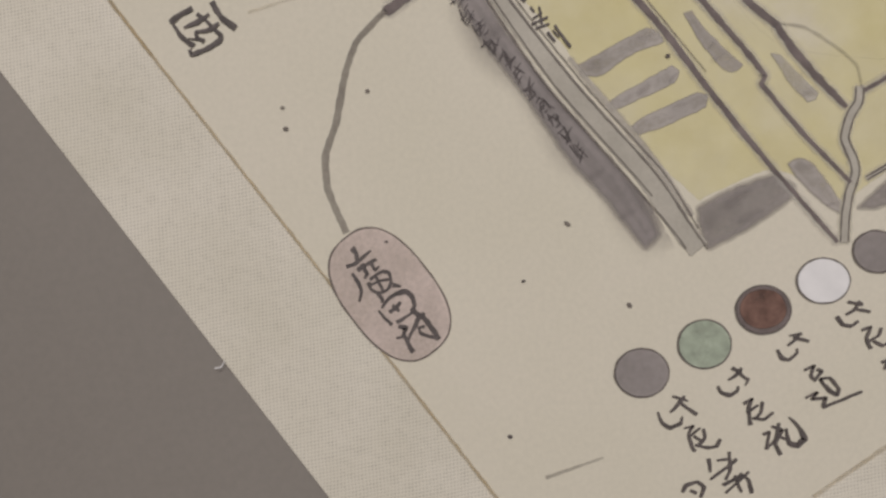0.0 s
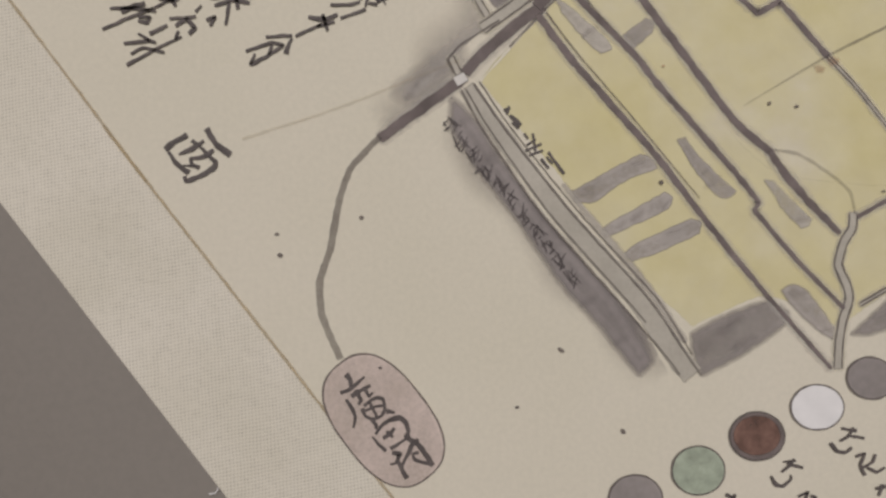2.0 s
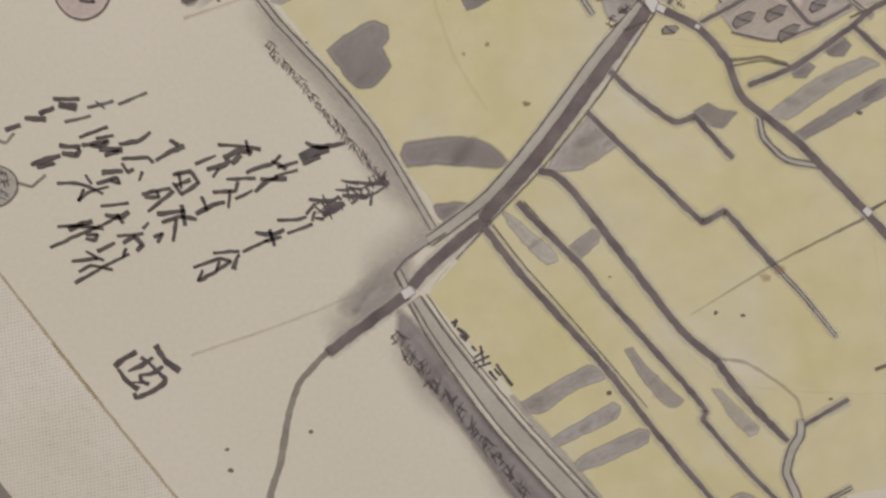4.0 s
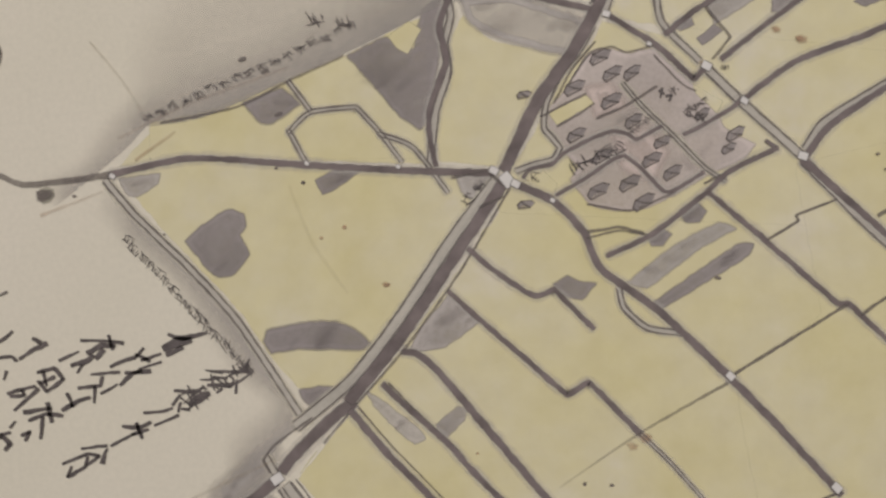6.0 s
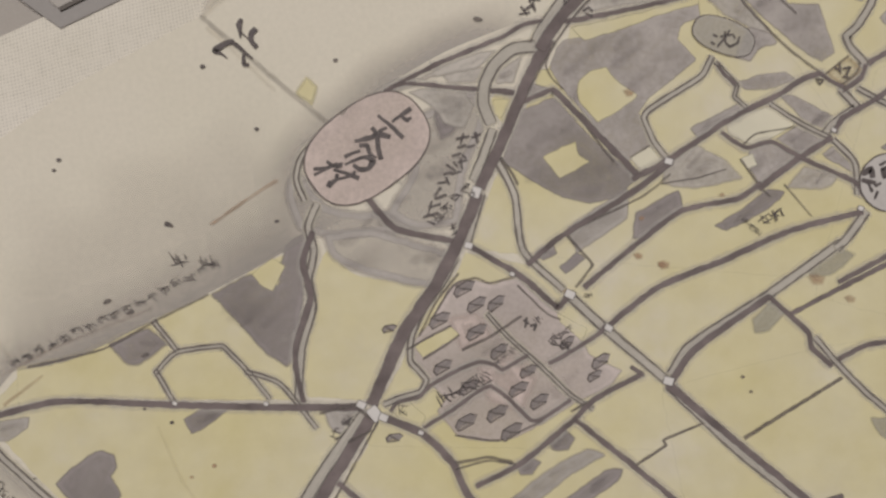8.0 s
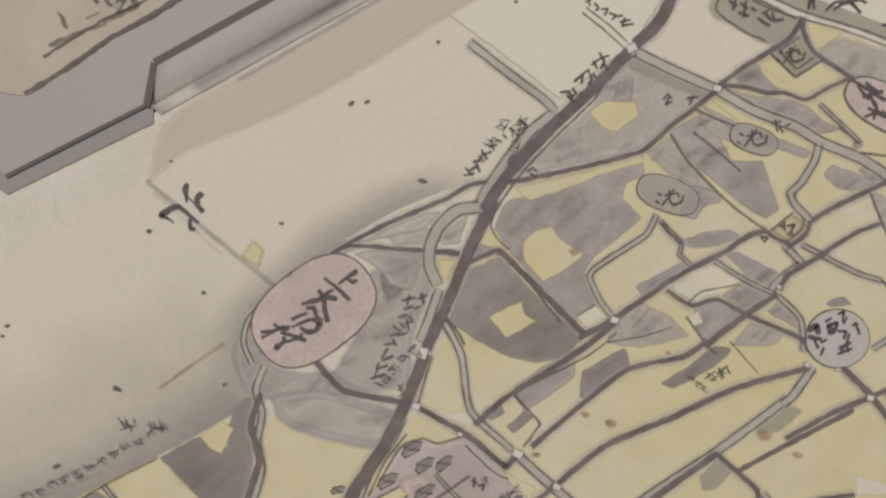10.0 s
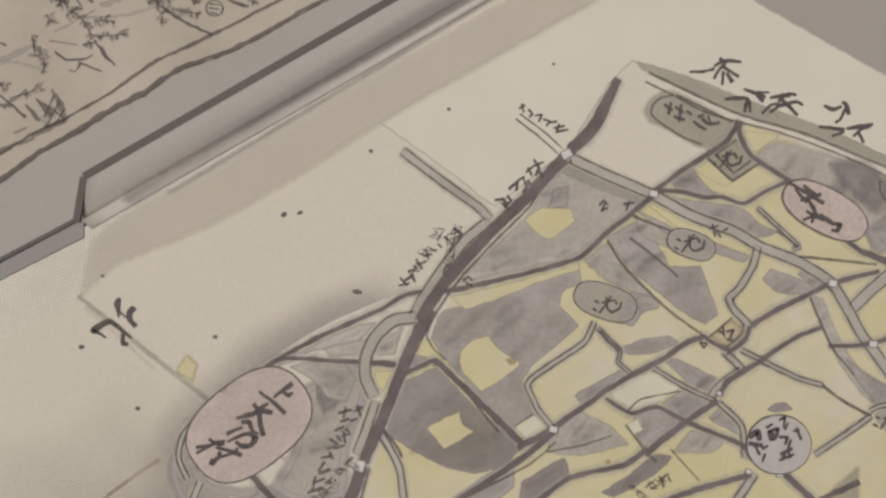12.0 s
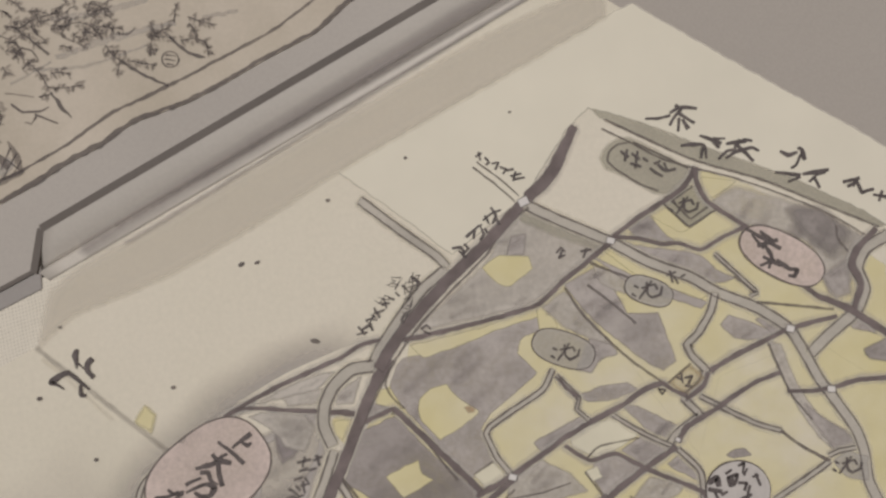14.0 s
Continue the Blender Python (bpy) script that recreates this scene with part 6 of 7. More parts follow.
brush([([(208.5, 282.2), (209.3, 281.5)], (0.53, 0.45)), ([(207.6, 280.2), (208.4, 279.5)], (0.53, 0.45)), ([(209.3, 278.8), (211.0, 280.7), (212.8, 282.9)], (0.45, 0.45, 0.45)), ([(211.6, 282.7), (211.5, 279.7), (212.6, 278.7), (214.8, 279.3), (215.3, 281.0)], (0.45, 0.60, 0.60, 0.60, 0.45)), ([(210.2, 281.4), (213.6, 281.9), (214.1, 280.6)], (0.45, 0.45, 0.45))], FAINT_INK)
brush([([(242.9, 208.0), (243.7, 207.3)], (0.53, 0.45)), ([(242.0, 206.0), (242.8, 205.3)], (0.53, 0.45)), ([(243.6, 204.6), (245.4, 206.5), (247.2, 208.7)], (0.45, 0.45, 0.45)), ([(246.0, 208.5), (245.9, 205.5), (247.0, 204.5), (249.2, 205.1), (249.7, 206.8)], (0.45, 0.60, 0.60, 0.60, 0.45)), ([(244.6, 207.2), (248.0, 207.7), (248.4, 206.4)], (0.45, 0.45, 0.45))], FAINT_INK)
brush([([(196.6, 297.1), (198.5, 295.3)], (0.60, 0.60)), ([(198.4, 297.3), (197.4, 294.4)], (0.60, 0.60)), ([(199.5, 296.1), (201.4, 294.4)], (0.60, 0.60)), ([(198.8, 293.5), (201.4, 292.4)], (0.60, 0.60)), ([(201.1, 296.5), (199.9, 292.1)], (0.60, 0.60)), ([(202.3, 294.5), (203.4, 293.5)], (0.60, 0.60)), ([(203.8, 291.6), (205.1, 290.4), (206.8, 289.1)], (0.60, 0.60)), ([(205.1, 292.7), (206.7, 293.2)], (0.60, 0.45)), ([(206.0, 292.3), (207.9, 290.5), (210.5, 290.5)], (0.60, 0.75, 0.75)), ([(207.7, 292.6), (208.2, 290.8)], (0.45, 0.45))], FAINT_INK)
# columns of writing that cannot be read, stroke by stroke
brush([([(-8.4, 108.3), (-2.4, 107.8), (0.7, 107.8)], (0.45, 0.75, 1.05))])
brush([([(-2.8, 105.6), (-3.4, 102.1)], (0.75, 0.60))])
brush([([(-9.1, 106.6), (-5.4, 106.3)], (0.60, 0.60))])
brush([([(-19.7, 103.8), (-14.4, 103.3), (-12.2, 104.1)], (0.60, 0.90, 0.75))])
brush([([(-10.7, 104.8), (-4.6, 104.1), (-3.9, 105.1)], (0.75, 0.90, 0.75))])
brush([([(-8.4, 102.6), (-6.9, 103.6)], (0.60, 0.60))])
brush([([(-20.5, 100.0), (-18.2, 102.6)], (0.75, 0.60))])
brush([([(-15.9, 99.6), (-13.4, 101.2), (-10.4, 102.6)], (1.51, 2.41, 1.20))])
brush([([(-28.2, 98.4), (-23.5, 98.5), (-20.5, 99.1)], (0.75, 0.75, 0.60))])
brush([([(-19.0, 98.1), (-18.2, 100.6)], (0.60, 0.60))])
brush([([(-18.2, 98.8), (-15.9, 98.5)], (0.60, 0.75))])
brush([([(-25.5, 94.8), (-20.5, 96.6), (-19.0, 97.3)], (0.60, 0.60, 0.75))])
brush([([(-34.1, 95.1), (-29.5, 94.6), (-26.5, 95.8)], (0.60, 1.20, 0.75))])
brush([([(-30.3, 95.8), (-29.1, 91.6)], (0.90, 0.60))])
brush([([(-31.8, 92.8), (-27.3, 94.0)], (0.90, 0.75))])
brush([([(-37.5, 90.1), (-31.0, 93.1)], (0.60, 0.75))])
brush([([(-45.4, 89.9), (-38.6, 90.3)], (0.60, 0.75))])
brush([([(-50.7, 86.1), (-43.9, 88.3), (-40.9, 87.6), (-45.4, 84.6), (-49.5, 82.6), (-48.4, 85.3)], (0.60, 0.75, 0.90, 0.75, 1.05, 0.60))])
brush([([(-43.9, 87.6), (-44.6, 85.3)], (0.75, 0.75))])
brush([([(-40.1, 85.6), (-39.3, 88.3), (-38.6, 89.4)], (1.20, 1.05, 0.60))])
brush([([(-21.9, 115.1), (-18.2, 116.6), (-14.4, 117.2)], (1.51, 2.71, 1.51))])
brush([([(-20.4, 118.9), (-16.7, 117.7), (-9.9, 118.7)], (0.75, 1.36, 0.60))])
brush([([(-21.2, 113.5), (-16.7, 115.1)], (1.20, 1.20))])
brush([([(-28.0, 112.4), (-22.7, 113.9)], (0.60, 0.75))])
brush([([(-36.3, 111.2), (-32.5, 112.7), (-29.5, 113.5), (-27.2, 115.7)], (0.60, 0.90, 0.75, 0.60))])
brush([([(-29.5, 114.2), (-25.7, 112.1)], (0.60, 0.90))])
brush([([(-28.7, 110.2), (-22.7, 111.7)], (0.45, 0.75))])
brush([([(-34.0, 106.1), (-31.0, 108.7), (-28.0, 109.7)], (0.75, 1.05, 0.90))])
brush([([(-32.5, 109.4), (-25.7, 109.4)], (0.75, 1.20))])
brush([([(-41.6, 109.5), (-34.0, 109.7)], (0.60, 0.75))])
brush([([(-39.3, 104.2), (-34.8, 106.4)], (0.60, 0.60))])
brush([([(-45.3, 106.1), (-39.3, 106.4), (-38.6, 108.7)], (0.60, 1.05, 0.75))])
brush([([(-40.8, 106.4), (-41.3, 101.9)], (0.75, 0.60))])
brush([([(-49.9, 100.4), (-45.4, 102.7), (-42.3, 103.4)], (0.90, 1.20, 0.75))])
brush([([(-48.4, 104.9), (-46.9, 101.2)], (0.75, 0.75))])
brush([([(-43.8, 118.8), (-37.0, 118.2), (-32.5, 117.3)], (0.60, 0.60, 0.90))])
brush([([(-36.3, 119.7), (-35.5, 115.8)], (0.75, 0.90))])
brush([([(-42.3, 115.2), (-38.5, 117.0), (-34.8, 116.7)], (0.90, 1.36, 0.90))])
brush([([(-40.1, 113.7), (-37.8, 115.8)], (1.20, 1.20))])
brush([([(-49.9, 113.7), (-44.6, 115.8)], (0.75, 0.45))])
brush([([(-46.8, 112.2), (-42.3, 113.2), (-40.8, 114.7)], (0.75, 1.36, 0.90))])
brush([([(-45.3, 110.2), (-43.8, 112.2)], (0.60, 0.60))])
brush([([(-60.4, 114.8), (-56.7, 117.0), (-52.9, 118.5)], (0.75, 0.90, 1.36))])
brush([([(-56.6, 120.1), (-54.4, 118.8)], (0.90, 1.05))])
brush([([(-69.5, 115.3), (-62.7, 115.6), (-61.2, 114.3)], (0.75, 0.90, 0.75))])
brush([([(-69.5, 114.1), (-68.0, 111.8), (-66.5, 112.5)], (0.60, 0.90, 0.75))])
brush([([(-64.2, 111.8), (-65.0, 109.5)], (0.75, 0.45))])
brush([([(-74.8, 111.8), (-69.5, 112.1)], (1.20, 1.05))])
brush([([(-76.3, 108.8), (-71.0, 110.3), (-70.3, 108.8), (-72.5, 109.5)], (0.60, 0.90, 0.75, 0.60))])
brush([([(-86.9, 109.1), (-80.8, 108.8), (-74.8, 106.2)], (0.60, 0.75, 0.75))])
brush([([(-79.3, 111.1), (-77.8, 108.8)], (0.60, 0.60))])
brush([([(-81.3, 104.3), (-78.6, 106.5), (-73.3, 108.0)], (0.75, 0.60, 0.45))])
brush([([(-79.8, 107.3), (-81.3, 104.3)], (0.60, 0.75))])
brush([([(-55.9, 111.0), (-51.4, 111.7), (-49.1, 108.7), (-53.7, 105.7), (-55.9, 108.7)], (0.75, 0.90, 0.90, 0.90, 0.75))])
brush([([(-55.2, 108.0), (-51.4, 109.5)], (0.90, 0.90))])
brush([([(-54.4, 111.0), (-53.7, 107.2)], (0.75, 0.60))])
brush([([(-64.2, 105.7), (-61.2, 106.5), (-56.7, 107.2)], (0.75, 0.90, 0.75))])
brush([([(-63.5, 105.0), (-59.7, 105.0), (-60.4, 106.5)], (0.75, 0.75, 0.60))])
brush([([(-62.7, 101.2), (-55.9, 106.5)], (0.60, 0.90))])
brush([([(-60.2, 100.5), (-52.9, 101.2)], (1.05, 0.90))])
brush([([(-59.0, 98.2), (-54.4, 99.7), (-49.9, 98.9)], (0.90, 1.05, 0.90))])
brush([([(-55.2, 98.9), (-56.2, 93.2)], (0.90, 0.60))])
brush([([(-53.7, 102.7), (-52.9, 97.4)], (1.05, 1.05))])
brush([([(-75.3, 102.8), (-68.0, 103.5)], (0.60, 0.60))])
brush([([(-74.1, 100.5), (-70.3, 99.7), (-68.0, 101.2)], (0.90, 1.36, 1.05))])
brush([([(-77.1, 96.7), (-71.0, 99.7)], (0.60, 0.60))])
brush([([(-71.0, 100.5), (-69.5, 98.2)], (0.90, 0.90))])
brush([([(-86.9, 97.5), (-80.1, 97.5), (-74.8, 96.7)], (0.60, 0.90, 0.75))])
brush([([(-83.9, 96.7), (-80.9, 97.9), (-77.8, 98.7)], (1.20, 1.36, 1.20))])
brush([([(-88.9, 91.9), (-82.4, 94.8), (-75.6, 97.5)], (0.60, 0.75, 0.75))])
brush([([(-79.4, 95.2), (-76.3, 95.2), (-77.1, 93.7), (-79.4, 94.2)], (0.60, 0.75, 0.75, 0.75))])
brush([([(-71.0, 94.8), (-64.2, 95.2)], (0.60, 0.90))])
brush([([(-69.5, 92.9), (-66.5, 94.7), (-64.3, 92.2), (-65.8, 90.7)], (0.75, 1.20, 1.05, 0.90))])
brush([([(-64.2, 96.7), (-62.7, 98.2)], (0.60, 0.45))])
brush([([(-61.2, 94.4), (-59.0, 95.2), (-60.2, 92.9)], (0.75, 0.90, 0.75))])
brush([([(-76.3, 90.7), (-71.8, 92.9)], (0.90, 0.75))])
brush([([(-83.2, 88.1), (-76.3, 88.9), (-74.8, 88.4)], (0.60, 0.90, 0.60))])
brush([([(-79.4, 90.7), (-76.3, 88.9)], (0.45, 0.75))])
brush([([(-81.3, 85.4), (-77.9, 86.9), (-72.6, 85.7)], (0.60, 0.60, 0.75))])
brush([([(-82.4, 82.4), (-74.8, 86.6), (-68.0, 89.9)], (0.75, 0.60, 0.60))])
brush([([(-69.5, 89.2), (-68.8, 91.4)], (0.75, 0.75))])
brush([([(-93.7, 114.1), (-89.9, 115.3), (-86.1, 116.4)], (0.90, 1.36, 0.90))])
brush([([(-92.2, 113.4), (-87.6, 114.4)], (0.90, 0.90))])
brush([([(-85.4, 117.1), (-81.6, 116.4), (-80.8, 117.9)], (0.90, 1.20, 0.90))])
brush([([(-86.1, 119.1), (-80.8, 118.6)], (0.90, 1.20))])
brush([([(-80.1, 119.1), (-74.8, 119.8), (-73.3, 120.1), (-74.8, 118.9), (-77.8, 118.9)], (0.75, 0.90, 0.90, 0.75, 0.75))])
brush([([(-80.8, 121.3), (-73.3, 123.9)], (0.60, 0.60))])
brush([([(-75.5, 117.9), (-69.5, 117.8)], (1.05, 1.36))])
brush([([(-74.0, 116.3), (-70.2, 117.4)], (0.90, 0.75))])
brush([([(-70.2, 119.3), (-65.0, 120.1), (-61.9, 122.3)], (0.75, 1.05, 0.60))])
brush([([(-76.3, 120.9), (-71.8, 121.6)], (0.60, 0.60))])
brush([([(-100.5, 123.5), (-96.7, 124.7)], (0.90, 1.05))])
brush([([(-95.2, 126.5), (-89.9, 126.2)], (1.05, 1.36))])
brush([([(-91.4, 127.7), (-87.6, 129.2)], (1.05, 0.90))])
brush([([(-86.1, 130.0), (-81.6, 129.2)], (1.51, 1.96))])
brush([([(-87.6, 131.5), (-80.8, 131.5)], (0.90, 0.75))])
brush([([(-84.6, 125.4), (-80.8, 126.2), (-77.8, 126.9)], (0.60, 0.60)), ([(-78.5, 129.2), (-71.7, 130.7)], (0.60, 0.60)), ([(-70.2, 129.9), (-62.7, 132.9)], (0.60, 0.60)), ([(-76.3, 130.7), (-74.0, 128.9)], (0.45, 0.45))], FAINT_INK)
bars((1.4, 108.6), (-18.2, 100.4), 3, 7.20, INK)
slim([(-90.1, 111.2), (-93.8, 108.2), (-99.1, 109.7)], 0.75)
slim([(-98.4, 122.5), (-100.6, 120.0), (-103.7, 121.0)], 0.75)
bars((-30.9, 145.7), (1.4, 107.1), 17, 3.00)
bars((60.1, 149.0), (66.4, 154.7), 2, 3.60)
bars((79.0, 155.7), (81.5, 154.0), 1, 3.30)
bars((89.9, 156.7), (103.8, 162.1), 4, 4.50, INK)
bars((105.5, 165.0), (111.7, 168.5), 3, 2.10)
bars((120.8, 169.6), (126.9, 172.3), 4, 2.40)
bars((117.3, 175.1), (119.5, 175.7), 1, 2.70)
bars((104.1, 213.5), (92.6, 204.6), 4, 3.00)
bars((107.8, 212.4), (91.9, 204.7), 2, 2.40)
bars((97.8, 202.6), (98.7, 201.0), 1, 3.00)
bars((180.3, 196.9), (186.5, 198.7), 2, 3.90, INK)
bars((175.0, 197.4), (180.0, 193.2), 3, 2.10)
bars((130.9, 180.7), (134.0, 180.9), 1, 2.40)
bars((132.9, 259.3), (138.1, 271.7), 4, 3.60)
bars((123.0, 259.6), (134.3, 272.1), 3, 3.30)
bars((20.0, 200.6), (35.2, 199.7), 2, 4.50)
ring(-104.1, 108.5, 6.60, 5.55, 5, POND, "seal_mark", label='grey round seal print')
ring(-110.5, 118.2, 5.10, 4.65, 5, POND, "seal_mark", label='grey round seal print')
ring(-115.0, 127.9, 4.20, 4.20, -0, POND, "seal_mark", outline=0.3)
bars((-108.2, 109.7), (-99.9, 109.7), 3, 3.60)
bars((-108.2, 106.4), (-99.9, 106.4), 3, 3.30)
bars((-107.5, 112.0), (-100.7, 112.0), 3, 2.70)
bars((-114.3, 119.6), (-106.7, 119.5), 3, 3.00)
bars((-114.3, 116.5), (-106.7, 116.5), 3, 3.00)

# ---- specks, creases, stains ----
speck(-42.6, 37.4, 0.67)
speck(-41.6, 31.8, 0.67)
speck(-19.9, 41.9, 0.67)
speck(59.6, 51.1, 0.67)
speck(49.4, -14.8, 0.75, long=1.6, turn=-50)
speck(33.0, 6.7, 0.75, SLIM, long=1.8, turn=-30)
speck(21.3, -8.5, 0.60, FAINT_INK)
speck(17.8, -49.7, 0.60, FAINT_INK)
speck(-15.1, 1.9, 0.60, FAINT_INK)
road([(27.4, -60.6), (42.4, -55.3)], 1.05, 0.60, material=SLIM, amounts=(0.5, 0.3), name="stain")
speck(95.6, 71.3, 0.45)
speck(88.2, 71.9, 0.45)
speck(118.5, 48.8, 0.45)
speck(59.6, 51.3, 0.60)
speck(39.2, 128.6, 0.53, RUST)
speck(60.1, 82.1, 0.53, RUST)
road([(-51.6, 62.7), (-24.3, 71.7), (5.9, 83.7)], 0.75, 0.60, material=CREASE, amounts=(0.35, 0.25), name="crease")
speck(18.1, 157.2, 0.53)
speck(88.3, 72.3, 0.53)
speck(95.4, 71.4, 0.53)
speck(127.3, 124.8, 0.53)
speck(-19.8, 145.6, 0.53)
speck(-43.2, 157.3, 0.53)
speck(22.0, 142.1, 0.60, RUST)
speck(28.4, 144.6, 0.60, RUST)
speck(38.7, 128.5, 0.60, RUST)
speck(-51.1, 158.0, 2.10, SLIM)
road([(-52.5, 152.7), (-35.6, 158.0)], 0.90, 0.60, material=RUST, amounts=(0.5, 0.3), name="stain")
road([(-26.2, 165.9), (-15.2, 172.9)], 1.05, 0.60, material=RUST, amounts=(0.7, 0.5), name="stain")
speck(171.7, 155.3, 0.53)
speck(173.6, 151.1, 0.53)
speck(126.8, 125.0, 0.53)
speck(11.2, 161.5, 0.53)
speck(18.1, 157.1, 0.53)
speck(22.4, 210.0, 0.75, SLIM, long=2.2, turn=-40)
speck(-5.5, 229.9, 0.60, FAINT_INK)
speck(-7.0, 227.3, 0.60, FAINT_INK)
speck(48.0, 233.3, 0.60, FAINT_INK)
speck(51.1, 208.2, 0.60, FAINT_INK)
road([(33.7, 209.0), (43.3, 214.7)], 0.90, material=RUST, amounts=(0.6, 0.4), name="stain")
speck(12.5, 175.8, 0.75, SLIM, long=2.0, turn=15)
speck(9.7, 187.5, 0.75, SLIM, long=2.0, turn=15)
speck(4.0, 191.0, 0.75, SLIM, long=2.0, turn=15)
speck(70.6, 249.8, 0.60)
speck(117.6, 293.9, 0.60)
speck(42.9, 269.4, 0.60)
speck(92.7, 279.9, 0.60, FAINT_INK, long=1.8, turn=20)
speck(96.9, 279.9, 0.60, FAINT_INK, long=1.8, turn=20)
speck(109.7, 257.2, 0.75, SLIM, long=2.4, turn=-20)
speck(139.5, 302.5, 0.45)
speck(168.5, 311.2, 0.45)
speck(35.1, 251.3, 0.75, FAINT_INK)
speck(21.8, 210.0, 0.75, FAINT_INK)
road([(51.9, 219.2), (33.1, 209.1)], 1.20, 0.75, material=RUST, amounts=(0.6, 0.3), name="stain")
patch([(59.8, 242.1), (62.5, 245.6), (64.8, 243.1), (63.2, 238.7)], YELLOW, soft=2.4, name="yellow_patch", sharp=True)
speck(170.5, 204.5, 0.75, RUST)
speck(152.5, 187.4, 0.75, RUST)
speck(148.5, 200.1, 0.75, RUST)

patch([(125.8, 182.7), (127.2, 183.0), (128.5, 182.2), (128.2, 181.2), (126.7, 181.2)], RUST, soft=0.9, core=0.2, name="stain")
patch([(151.8, 188.0), (153.4, 188.3), (154.8, 187.4), (154.4, 186.3), (152.7, 186.3)], RUST, soft=1.1, core=0.2, name="stain")
patch([(191.7, 180.6), (193.8, 181.0), (195.9, 179.7), (195.3, 178.3), (193.0, 178.3)], RUST, soft=1.5, core=0.2, name="stain")
patch([(200.8, 174.1), (202.4, 174.4), (203.8, 173.5), (203.4, 172.5), (201.7, 172.5)], RUST, soft=1.1, core=0.2, name="stain")
patch([(145.5, 190.7), (146.8, 191.0), (147.9, 190.3), (147.6, 189.4), (146.3, 189.4)], RUST, soft=0.8, core=0.2, name="stain")
patch([(103.3, 84.2), (105.1, 84.7), (106.9, 83.8), (106.5, 82.5), (104.5, 82.4)], RUST, soft=1.3, core=0.2, name="stain")
patch([(37.3, 128.9), (38.3, 129.2), (39.4, 128.7), (39.2, 128.0), (38.0, 127.9)], RUST, soft=0.8, core=0.2, name="stain")
patch([(100.0, 82.0), (101.5, 82.4), (103.0, 81.6), (102.6, 80.5), (101.0, 80.4)], RUST, soft=1.1, core=0.2, name="stain")
patch([(146.7, 234.7), (148.2, 235.0), (149.6, 234.1), (149.2, 233.1), (147.6, 233.1)], RUST, soft=1.1, core=0.2, name="stain")

# ---- the edge of the paper, the pasted sheet ----
road([(35.9, 264.7), (43.3, 257.2), (55.4, 244.8), (67.5, 232.7), (85.1, 215.4)], 1.2, 1.3, 1.0, material=SLIM, amounts=(0.4, 0.25), soft=0.7, name="crease")
road([(37.1, 261.5), (41.8, 256.8), (53.7, 243.2)], 1.0, 0.8, material=CREASE, amounts=(0.25, 0.2), soft=0.8, name="crease")
patch([(121.2, 301.2), (140.8, 309.6), (169.6, 321.5), (200.1, 334.3), (204.6, 335.6), (229.8, 316.6), (257.6, 296.3), (272.9, 284.8), (270.2, 263.9), (259.2, 273.3), (240.9, 284.8), (219.5, 295.4), (202.4, 304.6), (189.4, 309.9), (182.6, 304.6), (170.0, 288.8), (148.6, 275.6), (135.1, 288.7)], PALE_PAPER, soft=1.2, core=0.85, name="pasted_paper", sharp=True)
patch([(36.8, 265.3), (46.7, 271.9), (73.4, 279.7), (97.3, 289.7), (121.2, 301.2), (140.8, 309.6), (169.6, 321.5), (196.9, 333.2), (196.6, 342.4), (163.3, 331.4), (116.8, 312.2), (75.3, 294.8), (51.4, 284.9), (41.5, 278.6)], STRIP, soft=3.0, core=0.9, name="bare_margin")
road([(-116.6, 103.5), (-77.3, 51.4)], 0.75, 0.75, 0.90, material=CREASE, amounts=(1.0, 1.0), name="paper_edge")
road([(-88.8, 66.2), (-36.6, -0.6), (15.2, -67.3)], 0.75, 0.90, material=CREASE, amounts=(1.0, 1.0), name="paper_edge")
road([(98.3, -65.7), (117.8, -52.2)], 1.20, 1.20, material=CREASE, amounts=(0.6, 0.6), name="paper_edge")
bars((-23.8, 176.5), (35.1, 198.6), 17, 3.0, thick=0.07)
road([(-30.4, 172.1), (-10.3, 180.3), (15.8, 188.1)], 0.60, material=RUST, amounts=(0.25, 0.3), name="stain")

# ---- a loose thread at the linen edge ----
road([(-60.3, -31.6), (-58.8, -31.3), (-57.9, -29.8)], 0.45, 0.30, material=WHITE, amounts=(0.8, 0.5), name="loose_thread")
road([(-36.4, 198.2), (-28.2, 186.9), (-23.0, 177.3)], 0.60, material=CREASE, amounts=(0.35, 0.2), name="crease")
road([(14.3, 156.4), (19.6, 141.0), (28.1, 127.0)], 0.90, material=CREASE, amounts=(0.14, 0.14), name="crease")

# ---- thin brush lines of the northern fields ----
slim([(187.5, 205.7), (194.1, 196.5)], 0.45)
slim([(57.9, 155.9), (67.2, 157.3), (71.4, 153.2)], 0.75)
slim([(64.8, 147.6), (71.1, 150.1)], 0.75)
slim([(92.8, 137.6), (101.2, 139.1), (108.7, 137.6)], 0.60)

tagged(part("small_writing", SMALL, FAINT_INK, MAP, "small brush writing in grey ink"), kind="stuff")


